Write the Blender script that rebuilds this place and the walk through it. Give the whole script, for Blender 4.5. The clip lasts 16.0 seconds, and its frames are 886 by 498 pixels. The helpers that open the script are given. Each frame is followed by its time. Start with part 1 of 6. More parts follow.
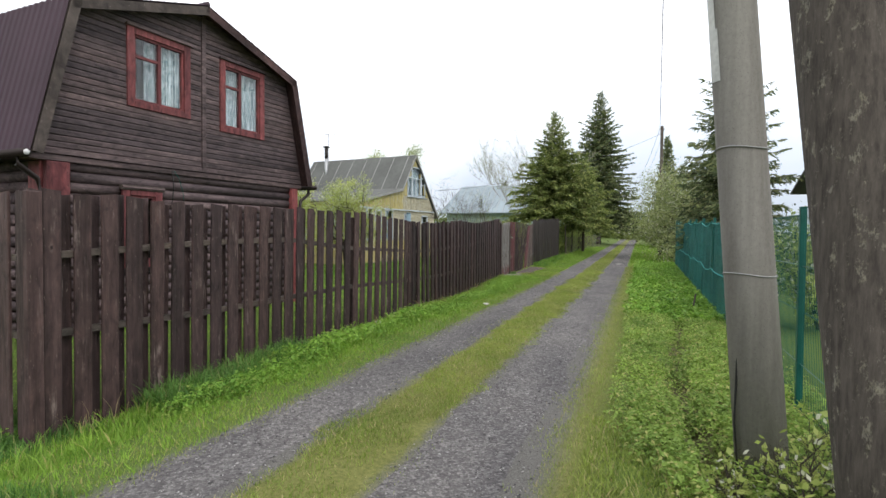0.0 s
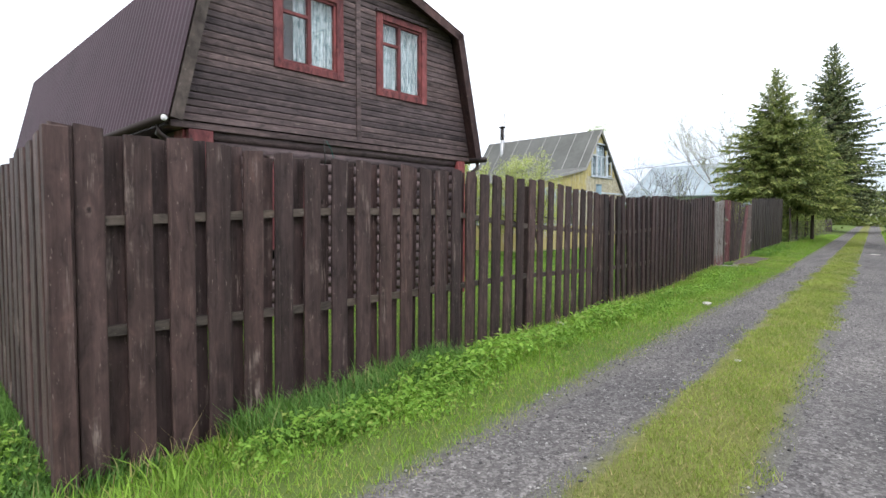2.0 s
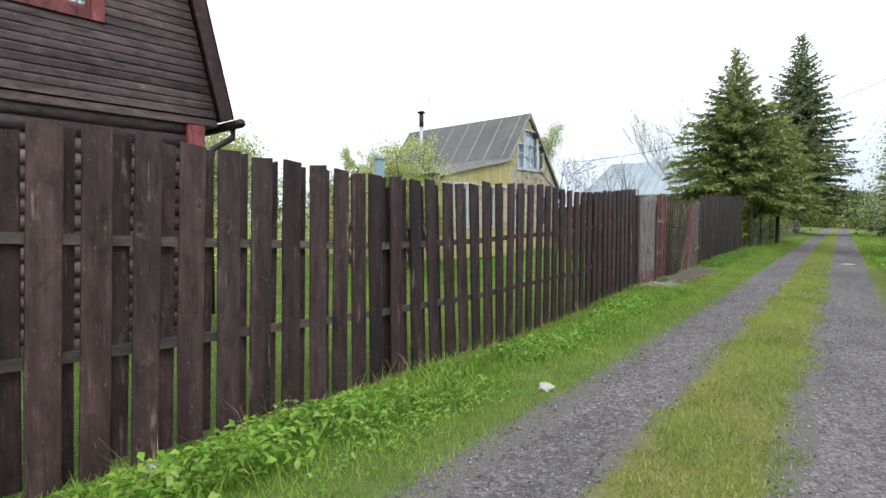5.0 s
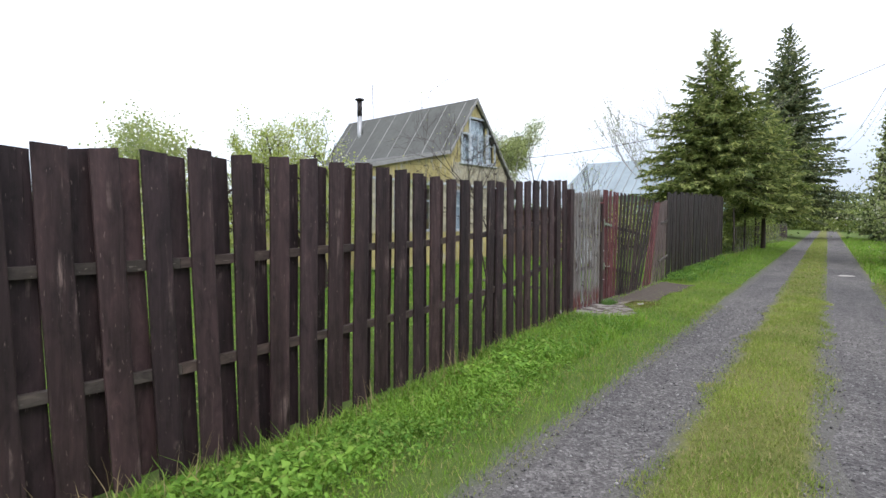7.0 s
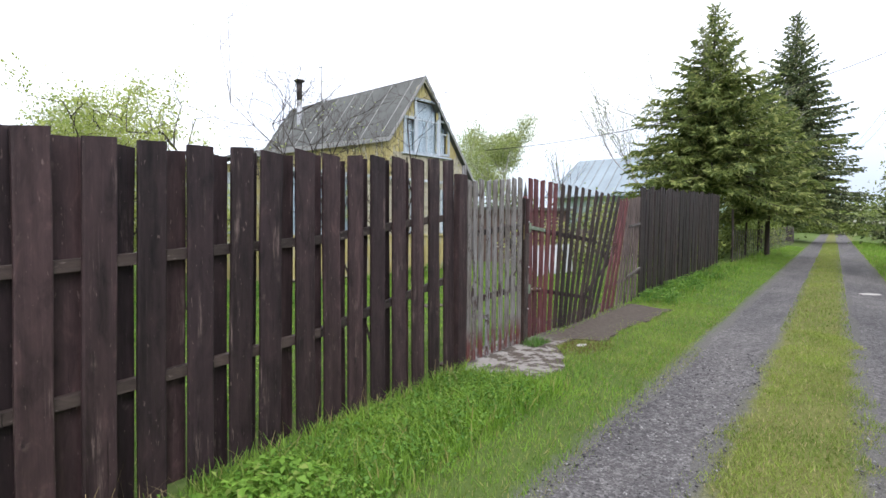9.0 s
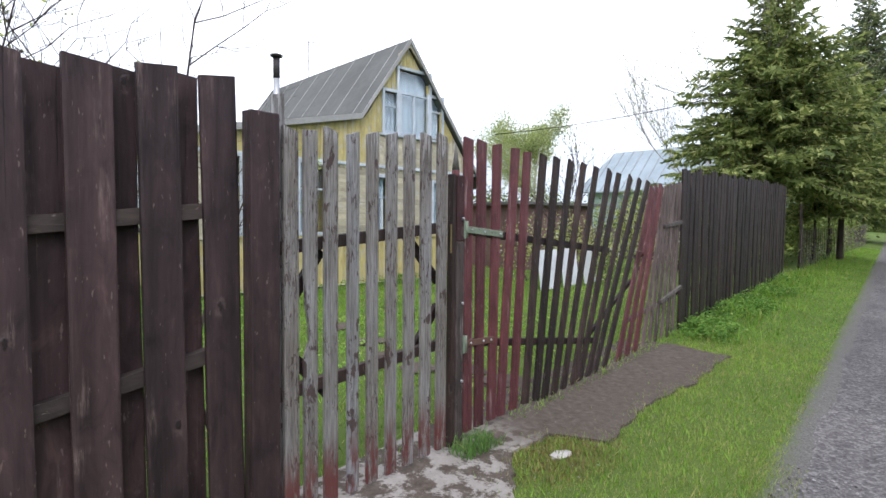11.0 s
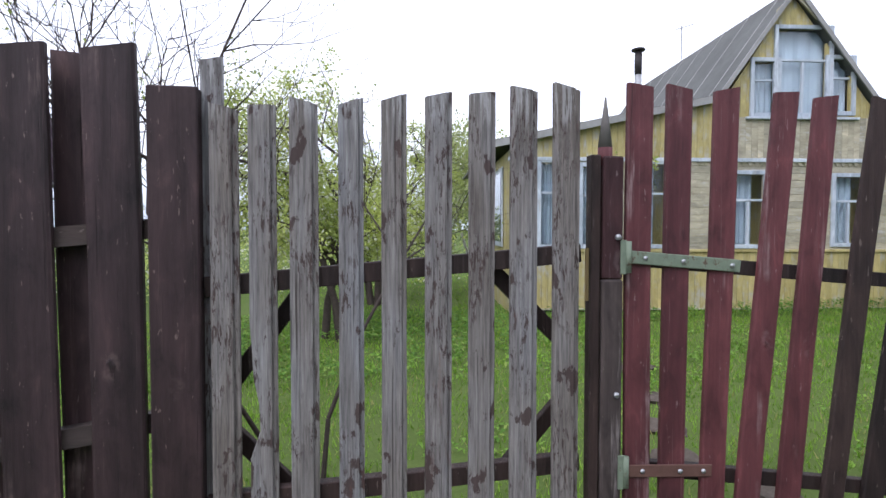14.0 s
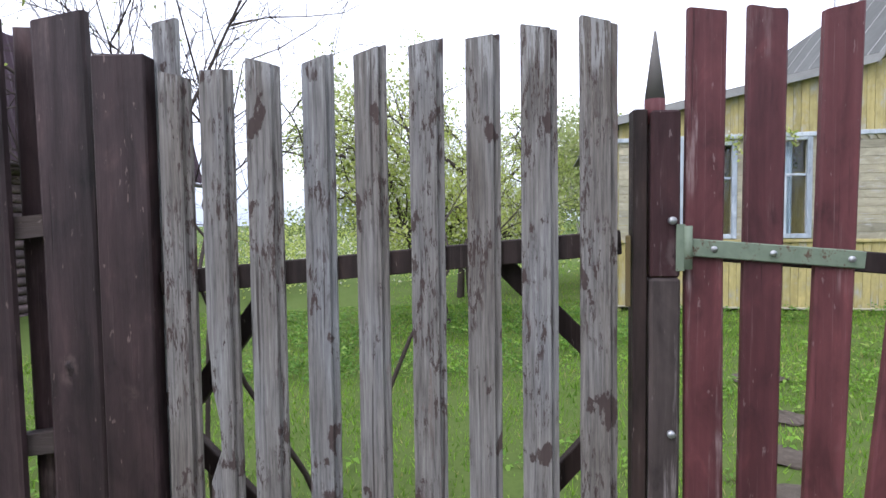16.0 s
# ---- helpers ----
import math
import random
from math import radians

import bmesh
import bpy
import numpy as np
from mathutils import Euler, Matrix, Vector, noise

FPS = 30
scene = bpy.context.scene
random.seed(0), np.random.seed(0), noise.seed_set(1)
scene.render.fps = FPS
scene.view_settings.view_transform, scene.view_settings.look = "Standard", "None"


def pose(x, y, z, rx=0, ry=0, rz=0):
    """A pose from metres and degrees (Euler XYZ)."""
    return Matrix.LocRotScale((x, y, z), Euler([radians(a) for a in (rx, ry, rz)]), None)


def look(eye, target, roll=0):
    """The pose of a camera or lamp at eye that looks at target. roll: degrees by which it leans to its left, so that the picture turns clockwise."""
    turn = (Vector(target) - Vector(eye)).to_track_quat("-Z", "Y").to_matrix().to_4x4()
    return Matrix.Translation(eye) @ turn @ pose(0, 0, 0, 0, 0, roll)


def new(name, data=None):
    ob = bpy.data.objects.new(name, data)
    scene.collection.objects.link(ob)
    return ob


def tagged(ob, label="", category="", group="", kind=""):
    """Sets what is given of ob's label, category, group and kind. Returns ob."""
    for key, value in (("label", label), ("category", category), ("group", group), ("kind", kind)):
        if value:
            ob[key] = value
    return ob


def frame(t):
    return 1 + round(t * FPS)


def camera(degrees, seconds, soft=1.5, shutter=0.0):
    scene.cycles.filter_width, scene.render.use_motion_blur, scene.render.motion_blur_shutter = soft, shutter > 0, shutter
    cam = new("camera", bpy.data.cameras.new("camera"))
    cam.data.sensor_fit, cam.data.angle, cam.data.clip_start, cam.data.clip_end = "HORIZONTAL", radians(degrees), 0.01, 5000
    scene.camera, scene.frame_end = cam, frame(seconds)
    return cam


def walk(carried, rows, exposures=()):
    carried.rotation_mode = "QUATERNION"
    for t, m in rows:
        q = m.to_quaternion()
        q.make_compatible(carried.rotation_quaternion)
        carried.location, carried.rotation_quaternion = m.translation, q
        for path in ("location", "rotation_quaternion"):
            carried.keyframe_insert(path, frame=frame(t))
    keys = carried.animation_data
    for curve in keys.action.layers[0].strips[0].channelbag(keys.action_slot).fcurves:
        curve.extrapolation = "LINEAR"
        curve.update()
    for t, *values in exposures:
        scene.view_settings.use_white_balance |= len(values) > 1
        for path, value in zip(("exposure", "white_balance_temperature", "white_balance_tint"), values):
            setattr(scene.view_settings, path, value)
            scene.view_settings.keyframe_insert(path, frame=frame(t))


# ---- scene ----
cam = camera(77.66, 16.0)
PATH = [
    (0, pose(5.186, -0.084, 1.705, 88.41, -0.47, 19.72)),
    (0.5, pose(4.897, 0.083, 1.663, 88.20, -0.57, 21.12)),
    (1, pose(4.603, 0.500, 1.591, 87.79, -0.50, 25.88)),
    (1.5, pose(4.280, 1.206, 1.519, 87.58, 0.00, 34.84)),
    (2, pose(4.025, 2.120, 1.464, 87.25, -0.02, 38.07)),
    (2.5, pose(3.940, 3.077, 1.464, 87.29, 0.06, 38.36)),
    (3, pose(3.928, 4.107, 1.450, 87.34, 0.11, 37.64)),
    (3.5, pose(3.921, 5.088, 1.442, 87.41, 0.09, 36.94)),
    (4, pose(3.954, 6.145, 1.476, 87.28, 0.02, 36.37)),
    (6.5, pose(3.608, 11.155, 1.525, 87.55, -0.16, 35.29)),
    (7, pose(3.582, 12.259, 1.535, 87.58, -0.15, 34.92)),
    (7.5, pose(3.538, 13.278, 1.535, 87.54, -0.23, 35.01)),
    (8, pose(3.540, 14.241, 1.568, 87.55, -0.29, 34.96)),
    (8.5, pose(3.446, 15.266, 1.579, 87.56, -0.43, 35.18)),
    (9, pose(3.334, 16.160, 1.592, 87.62, -0.50, 35.37)),
    (9.5, pose(3.121, 17.112, 1.605, 87.78, -0.50, 35.97)),
    (10, pose(2.915, 18.018, 1.615, 87.85, -0.43, 36.33)),
    (12.5, pose(1.885, 21.387, 1.653, 87.09, -0.33, 49.84)),
    (13, pose(1.920, 21.632, 1.680, 87.68, 0.05, 56.70)),
    (13.5, pose(1.955, 21.769, 1.702, 88.23, 0.42, 71.16)),
    (14, pose(1.964, 21.786, 1.687, 88.01, -0.07, 80.28)),
    (14.5, pose(1.964, 21.782, 1.677, 87.99, 0.02, 87.62)),
    (15, pose(1.913, 21.878, 1.669, 87.87, 0.39, 90.62)),
    (15.5, pose(1.728, 21.992, 1.656, 87.44, 0.40, 91.81)),
    (16, pose(1.583, 22.224, 1.662, 87.27, 0.72, 92.69)),
]
walk(cam, PATH, [(0, -0.18, 6400, 11), (1, -0.13, 6400, 11), (1.5, 0.05, 6350, 11), (2, 0.18, 6250, 12), (2.5, 0.3, 6200, 12), (4, 0.2, 6200, 12), (6.5, -0.07, 6120, 13), (8, 0.0, 6080, 14), (10, 0.16, 6050, 15),
                 (12.5, -0.17, 5850, 16), (13.5, -0.2, 5820, 18), (14.5, 0.1, 5800, 19), (15.5, 0.22, 5800, 18), (16, 0.18, 5800, 18)])

# ---- world, sun and exposure ----
world = bpy.data.worlds.new("sky")
scene.world = world
world.use_nodes = True
wn, wl = world.node_tree.nodes, world.node_tree.links
wn.clear()
sky = wn.new("ShaderNodeTexSky")
sky.sky_type, sky.sun_disc = "NISHITA", False
sky.sun_elevation, sky.sun_rotation = radians(48), radians(150)
sky.air_density, sky.dust_density = 1.0, 4.0
sky_gain = wn.new("ShaderNodeMixRGB")
sky_gain.blend_type, sky_gain.inputs[0].default_value = "MULTIPLY", 1.0
sky_gain.inputs[2].default_value = (0.10, 0.10, 0.10, 1)
cloud = wn.new("ShaderNodeTexNoise")
cloud.inputs["Scale"].default_value, cloud.inputs["Detail"].default_value = 2.2, 5
cloud_ramp = wn.new("ShaderNodeValToRGB")
cloud_ramp.color_ramp.elements[0].position, cloud_ramp.color_ramp.elements[0].color = 0.25, (0.97, 1.0, 1.05, 1)
cloud_ramp.color_ramp.elements[1].position, cloud_ramp.color_ramp.elements[1].color = 0.7, (1.15, 1.15, 1.15, 1)
veil = wn.new("ShaderNodeMixRGB")
veil.inputs[0].default_value = 0.86
sky_way = wn.new("ShaderNodeTexCoord")
sky_split = wn.new("ShaderNodeSeparateXYZ")
sky_height = wn.new("ShaderNodeMath")
sky_height.operation, sky_height.inputs[1].default_value = "MULTIPLY_ADD", 0.45
sky_band = wn.new("ShaderNodeMapRange")
sky_band.interpolation_type = "SMOOTHSTEP"
sky_band.inputs[1].default_value, sky_band.inputs[2].default_value = 0.2, 0.5
sky_thin = wn.new("ShaderNodeMixRGB")
sky_thin.inputs[1].default_value = (0.47, 0.53, 0.6, 1)
backg = wn.new("ShaderNodeBackground")
backg.inputs[1].default_value = 1.75
wout = wn.new("ShaderNodeOutputWorld")
wl.new(sky.outputs[0], sky_gain.inputs[1])
wl.new(cloud.outputs[0], cloud_ramp.inputs[0])
wl.new(sky_gain.outputs[0], veil.inputs[1])
wl.new(sky_way.outputs["Generated"], sky_split.inputs[0])
wl.new(cloud.outputs[0], sky_height.inputs[0])
wl.new(sky_split.outputs[2], sky_height.inputs[2])
wl.new(sky_height.outputs[0], sky_band.inputs[0])
wl.new(sky_band.outputs[0], sky_thin.inputs[0])
wl.new(cloud_ramp.outputs[0], sky_thin.inputs[2])
wl.new(sky_thin.outputs[0], veil.inputs[2])
wl.new(veil.outputs[0], backg.inputs[0])
wl.new(backg.outputs[0], wout.inputs[0])

sun = new("sun", bpy.data.lights.new("sun", "SUN"))
sun.data.energy, sun.data.angle, sun.data.color = 1.4, radians(25), (1.0, 0.96, 0.9)
sun.matrix_world = look((30, -25, 45), (0, 0, 0))

# ---- material helpers ----


class Mat:
    """A node material built step by step: m.noise(), m.ramp(), m.mix() give sockets."""

    def __init__(self, name, rough=0.8, metal=0.0, spec=0.3):
        self.mat = bpy.data.materials.new(name)
        self.mat.use_nodes = True
        self.nodes, self.links = self.mat.node_tree.nodes, self.mat.node_tree.links
        self.bsdf = self.nodes["Principled BSDF"]
        self.bsdf.inputs["Roughness"].default_value = rough
        self.bsdf.inputs["Metallic"].default_value = metal
        self.bsdf.inputs["Specular IOR Level"].default_value = spec
        geo = self.nodes.new("ShaderNodeNewGeometry")
        self.position, self.island = geo.outputs["Position"], geo.outputs["Random Per Island"]
        self.object_random = self.nodes.new("ShaderNodeObjectInfo").outputs["Random"]

    def put(self, value, socket):
        if isinstance(value, (int, float, tuple, list)):
            socket.default_value = value
        else:
            self.links.new(value, socket)

    def math(self, op, a, b=0.0):
        n = self.nodes.new("ShaderNodeMath")
        n.operation = op
        self.put(a, n.inputs[0])
        self.put(b, n.inputs[1])
        return n.outputs[0]

    def coords(self, scale, shift=None):
        v = self.position
        if shift is not None:
            add = self.nodes.new("ShaderNodeVectorMath")
            add.operation = "MULTIPLY_ADD"
            comb = self.nodes.new("ShaderNodeCombineXYZ")
            for k in range(3):
                self.links.new(shift, comb.inputs[k])
            self.links.new(comb.outputs[0], add.inputs[0])
            add.inputs[1].default_value = (37.0, 53.0, 71.0)
            self.links.new(v, add.inputs[2])
            v = add.outputs[0]
        mul = self.nodes.new("ShaderNodeVectorMath")
        mul.operation = "MULTIPLY"
        self.links.new(v, mul.inputs[0])
        mul.inputs[1].default_value = scale
        return mul.outputs[0]

    def noise(self, scale, detail=6.0, rough=0.6, shift=None, distort=0.0):
        n = self.nodes.new("ShaderNodeTexNoise")
        n.inputs["Scale"].default_value = 1.0
        n.inputs["Detail"].default_value = detail
        n.inputs["Roughness"].default_value = rough
        n.inputs["Distortion"].default_value = distort
        self.links.new(self.coords(scale, shift), n.inputs["Vector"])
        return n.outputs[0]

    def cells(self, scale, shift=None):
        n = self.nodes.new("ShaderNodeTexVoronoi")
        n.inputs["Scale"].default_value = 1.0
        self.links.new(self.coords(scale, shift), n.inputs["Vector"])
        return n.outputs

    def ramp(self, value, stops):
        n = self.nodes.new("ShaderNodeValToRGB")
        els = n.color_ramp.elements
        while len(els) < len(stops):
            els.new(0.5)
        for e, (p, c) in zip(els, stops):
            e.position = p
            e.color = (*c, 1) if len(c) == 3 else c
        self.put(value, n.inputs[0])
        return n.outputs[0]

    def step(self, value, lo, hi):
        n = self.nodes.new("ShaderNodeMapRange")
        n.interpolation_type = "SMOOTHSTEP"
        self.put(value, n.inputs[0])
        n.inputs[1].default_value, n.inputs[2].default_value = lo, hi
        return n.outputs[0]

    def mix(self, fac, a, b, blend="MIX"):
        n = self.nodes.new("ShaderNodeMixRGB")
        n.blend_type = blend
        for value, socket in zip((fac, a, b), n.inputs):
            self.put((*value, 1) if isinstance(value, tuple) and len(value) == 3 else value, socket)
        return n.outputs[0]

    def axis(self, k):
        n = self.nodes.new("ShaderNodeSeparateXYZ")
        self.links.new(self.position, n.inputs[0])
        return n.outputs[k]

    def colour(self, socket):
        self.put(socket, self.bsdf.inputs["Base Color"])
        return self

    def roughness(self, socket):
        self.put(socket, self.bsdf.inputs["Roughness"])
        return self

    def bump(self, height, strength=0.4, distance=0.01):
        n = self.nodes.new("ShaderNodeBump")
        n.inputs["Strength"].default_value, n.inputs["Distance"].default_value = strength, distance
        self.put(height, n.inputs["Height"])
        self.links.new(n.outputs[0], self.bsdf.inputs["Normal"])
        return self


def stained_wood(name, dark, light, worn, grain, worn_from=0.62, rough=0.7, scratch=0.3, vary=1.0):
    """Wood with grain along the axis where `grain` is small, knots, and a worn pale tone."""
    m = Mat(name, rough)
    fine = m.noise(grain, 8, 0.65, m.object_random)
    wide = m.noise(tuple(g * 0.12 for g in grain), 4, 0.6, m.object_random)
    base = m.ramp(fine, [(0.3, dark), (0.7, light)])
    tone = m.mix(0.55, base, m.ramp(wide, [(0.35, tuple(c * (1 - 0.45 * vary) for c in dark)), (0.7, tuple(c * (1 + 0.25 * vary) for c in light))]))
    each = m.ramp(m.object_random, [(0.0, (1 - 0.32 * vary, 1 - 0.32 * vary, 1 - 0.3 * vary)), (0.5, (1.0, 0.98, 0.96)), (1.0, (1 + 0.25 * vary, 1 + 0.18 * vary, 1 + 0.12 * vary))])
    tone = m.mix(1.0, tone, each, "MULTIPLY")
    blot = m.noise(tuple(11 if g > 8 else 4.5 for g in grain), 5, 0.62, m.object_random, 0.6)
    tone = m.mix(min(1.0, vary), tone, m.ramp(blot, [(0.3, (0.45, 0.44, 0.45)), (0.46, (0.92, 0.92, 0.92)), (0.6, (1.15, 1.14, 1.13)), (0.72, (1.75, 1.7, 1.62))]), "MULTIPLY")
    chip = m.math("MULTIPLY", m.step(m.noise(tuple(55 if g > 8 else 16 for g in grain), 4, 0.6, m.object_random), 0.66, 0.7), 0.55 * vary)
    tone = m.mix(chip, tone, worn)
    wear = m.math("MULTIPLY", m.step(m.noise(tuple(g * 0.45 for g in grain), 7, 0.7, m.object_random), worn_from, worn_from + 0.12),
                  m.step(m.noise((3.0, 3.0, 3.0), 4, 0.6, m.object_random), 0.45, 0.7))
    tone = m.mix(wear, tone, worn)
    streak = m.math("MULTIPLY", m.step(m.noise(tuple(g * (3.0 if g > 8 else 0.5) for g in grain), 5, 0.75, m.object_random), 0.6, 0.72), scratch)
    tone = m.mix(streak, tone, tuple(0.55 * w + 0.45 * l for w, l in zip(worn, light)))
    crack = m.step(m.noise(tuple(g * (2.2 if g > 8 else 0.35) for g in grain), 4, 0.7, m.object_random), 0.36, 0.29)
    tone = m.mix(m.math("MULTIPLY", crack, 0.7 * vary), tone, tuple(c * 0.3 for c in dark))
    spot = m.cells(tuple(4.5 if g > 8 else 2.3 for g in grain), m.object_random)[0]
    spot = m.math("ADD", spot, m.math("MULTIPLY", m.math("SUBTRACT", m.noise((38, 38, 30), 4, 0.6), 0.5), 0.14))
    ring = m.math("MULTIPLY", m.step(spot, 0.16, 0.09), m.step(m.noise((16, 16, 16), 3, 0.6, m.object_random), 0.45, 0.62))
    knot = m.math("MULTIPLY", m.step(spot, 0.075, 0.035), 0.75)
    tone = m.mix(m.math("MULTIPLY", ring, 0.22), tone, worn)
    tone = m.mix(m.math("MULTIPLY", knot, min(1.0, vary + 0.1)), tone, tuple(c * 0.5 for c in dark))
    m.colour(tone)
    m.roughness(m.ramp(fine, [(0.3, (rough + 0.1,) * 3), (0.7, (rough - 0.12,) * 3)]))
    m.bump(m.math("SUBTRACT", m.math("ADD", fine, knot), crack), 0.6, 0.008)
    return m.mat


fence_brown = stained_wood("faded dark brown fence stain", (0.022, 0.0138, 0.0138), (0.082, 0.053, 0.052), (0.25, 0.195, 0.175), (26, 26, 2.2), 0.55, 0.7, 0.5)
fence_dark = stained_wood("fresh dark brown fence stain", (0.017, 0.0108, 0.0118), (0.06, 0.038, 0.041), (0.22, 0.16, 0.145), (26, 26, 2.2), 0.56, 0.6, 0.4)
# Darker than fence_dark, for the boards beyond the gate.
fence_umber = stained_wood("dark umber fence boards", (0.011, 0.0078, 0.008), (0.037, 0.025, 0.0255), (0.12, 0.09, 0.085), (26, 26, 2.2), 0.6, 0.6, 0.3)
rail_grey = stained_wood("weathered rail wood", (0.05, 0.04, 0.034), (0.11, 0.092, 0.08), (0.24, 0.21, 0.18), (26, 2.2, 26))
rail_dark = stained_wood("dark stained rail wood", (0.03, 0.022, 0.02), (0.075, 0.058, 0.052), (0.22, 0.18, 0.16), (26, 2.2, 26))
log_brown = stained_wood("dark brown log siding", (0.04, 0.03, 0.032), (0.135, 0.102, 0.107), (0.28, 0.225, 0.205), (24, 1.8, 40), 0.58, 0.7, 0.6)
rake_brown = stained_wood("grey brown rake board", (0.05, 0.04, 0.036), (0.11, 0.09, 0.08), (0.2, 0.17, 0.15), (24, 6, 6))
rake_maroon = stained_wood("dull maroon rake board", (0.03, 0.016, 0.016), (0.075, 0.04, 0.039), (0.18, 0.13, 0.12), (24, 6, 6))
wine_paint = stained_wood("faded wine red paint", (0.13, 0.034, 0.037), (0.21, 0.064, 0.067), (0.33, 0.16, 0.14), (22, 22, 3), 0.66, 0.6)
gate_red = stained_wood("worn red gate paint", (0.075, 0.024, 0.028), (0.135, 0.045, 0.05), (0.3, 0.22, 0.215), (34, 34, 2.4), 0.54, 0.62, 0.5, 0.8)
gate_brown = stained_wood("dark brown gate wood", (0.016, 0.0105, 0.0098), (0.044, 0.029, 0.026), (0.2, 0.16, 0.14), (34, 34, 2.4), 0.6)
post_red = stained_wood("dull dark red post paint", (0.045, 0.018, 0.019), (0.09, 0.038, 0.04), (0.22, 0.17, 0.165), (34, 34, 2.4), 0.58, 0.75)
wicket_wood = stained_wood("pinkish grey worn picket wood", (0.055, 0.04, 0.038), (0.135, 0.105, 0.1), (0.24, 0.2, 0.19), (30, 30, 2.2), 0.52)
post_grey = stained_wood("dark grey brown post wood", (0.03, 0.024, 0.024), (0.075, 0.062, 0.06), (0.24, 0.21, 0.2), (34, 34, 2.4), 0.58)
grey_weathered = stained_wood("grey weathered picket wood", (0.08, 0.068, 0.063), (0.16, 0.142, 0.134), (0.24, 0.21, 0.19), (30, 30, 2.2), 0.5)


def peeling():
    m = Mat("grey wood with flaking brown paint", 0.85)
    fine = m.noise((110, 110, 5.0), 8, 0.7, m.object_random)
    base = m.ramp(fine, [(0.28, (0.085, 0.08, 0.078)), (0.44, (0.19, 0.184, 0.182)), (0.58, (0.275, 0.267, 0.258)), (0.75, (0.39, 0.383, 0.375))])
    stain = m.noise((9, 9, 1.7), 5, 0.6, m.object_random)
    base = m.mix(1.0, base, m.ramp(stain, [(0.3, (0.58, 0.53, 0.49)), (0.47, (0.88, 0.85, 0.82)), (0.7, (1.03, 1.05, 1.08))]), "MULTIPLY")
    each = m.ramp(m.object_random, [(0.0, (0.86, 0.83, 0.8)), (0.5, (0.98, 0.98, 0.98)), (1.0, (1.0, 1.04, 1.09))])
    base = m.mix(1.0, base, each, "MULTIPLY")
    split = m.step(m.noise((70, 70, 1.1), 3, 0.5, m.object_random), 0.33, 0.29)
    base = m.mix(m.math("MULTIPLY", split, 0.75), base, (0.045, 0.036, 0.034))
    brown = m.mix(m.noise((30, 30, 12), 4), (0.034, 0.023, 0.022), (0.085, 0.056, 0.05))
    rough_edge = m.math("MULTIPLY", m.math("SUBTRACT", m.noise((70, 70, 34), 7, 0.8, m.object_random), 0.5), 0.3)
    patch = m.step(m.math("ADD", m.noise((13, 13, 7.5), 3, 0.5, m.object_random), rough_edge), 0.625, 0.65)
    fleck = m.math("MULTIPLY", m.step(m.noise((85, 85, 17), 6, 0.75, m.object_random), 0.535, 0.56), m.step(m.noise((6, 6, 2.6), 3, 0.6, m.object_random), 0.45, 0.56))
    flake = m.math("MAXIMUM", patch, fleck)
    tone = m.mix(m.math("MULTIPLY", flake, 0.92), base, brown)
    red = m.math("MULTIPLY", m.step(m.noise((30, 30, 7), 6, 0.7, m.object_random), 0.56, 0.6), m.step(m.noise((4, 4, 2.4), 2, 0.5, m.object_random), 0.56, 0.64))
    tone = m.mix(m.math("MULTIPLY", red, 0.4), tone, (0.12, 0.06, 0.052))
    low = m.math("MULTIPLY", m.math("SUBTRACT", 1.0, m.step(m.axis(2), 0.18, 0.5)), m.step(m.noise((20, 20, 4), 6, 0.7, m.object_random), 0.4, 0.55))
    tone = m.mix(low, tone, (0.12, 0.04, 0.036))
    white = m.math("MULTIPLY", m.step(m.axis(2), 2.03, 2.12), m.step(m.noise((55, 55, 4), 5, 0.7, m.object_random), 0.5, 0.56))
    tone = m.mix(m.math("MULTIPLY", white, 0.5), tone, (0.48, 0.48, 0.48))
    m.colour(tone)
    m.bump(m.math("SUBTRACT", m.math("ADD", fine, m.math("MULTIPLY", flake, 0.6)), split), 0.55, 0.004)
    return m.mat


grey_peeling = peeling()


def plain(name, colour, rough=0.6, metal=0.0, vary=0.25, scale=9.0, bump=0.15, spec=0.3):
    m = Mat(name, rough, metal, spec)
    n = m.noise((scale, scale, scale), 6, 0.65)
    big = m.noise((scale * 0.15,) * 3, 3, 0.5)
    tone = m.mix(n, tuple(c * (1 - vary) for c in colour), tuple(min(1, c * (1 + vary)) for c in colour))
    tone = m.mix(1.0, tone, m.ramp(big, [(0.3, (0.85, 0.85, 0.85)), (0.7, (1.1, 1.1, 1.1))]), "MULTIPLY")
    m.colour(tone).bump(n, bump, 0.004)
    return m.mat


roof_maroon = plain("maroon corrugated roofing", (0.044, 0.023, 0.034), 0.55, 0.0, 0.2, 6)
gutter_brown = plain("dark brown metal gutter", (0.03, 0.022, 0.02), 0.4, 0.3)
white_cap = plain("white gutter cap", (0.75, 0.75, 0.75), 0.5)


def lace_mat():
    m = Mat("white and teal lace curtain", 0.9)
    pat = m.noise((16, 16, 9), 5, 0.65)
    fold = m.noise((3, 34, 1.5), 3, 0.5)
    tone = m.ramp(pat, [(0.38, (0.16, 0.25, 0.28)), (0.5, (0.42, 0.5, 0.53)), (0.6, (0.62, 0.67, 0.7))])
    # Shade in the folds is put into the colour as darker upright streaks.
    m.colour(m.mix(1.0, tone, m.ramp(fold, [(0.35, (0.6, 0.62, 0.64)), (0.6, (1.1, 1.1, 1.1))]), "MULTIPLY")).bump(fold, 0.5, 0.02)
    return m.mat


curtain_white = lace_mat()

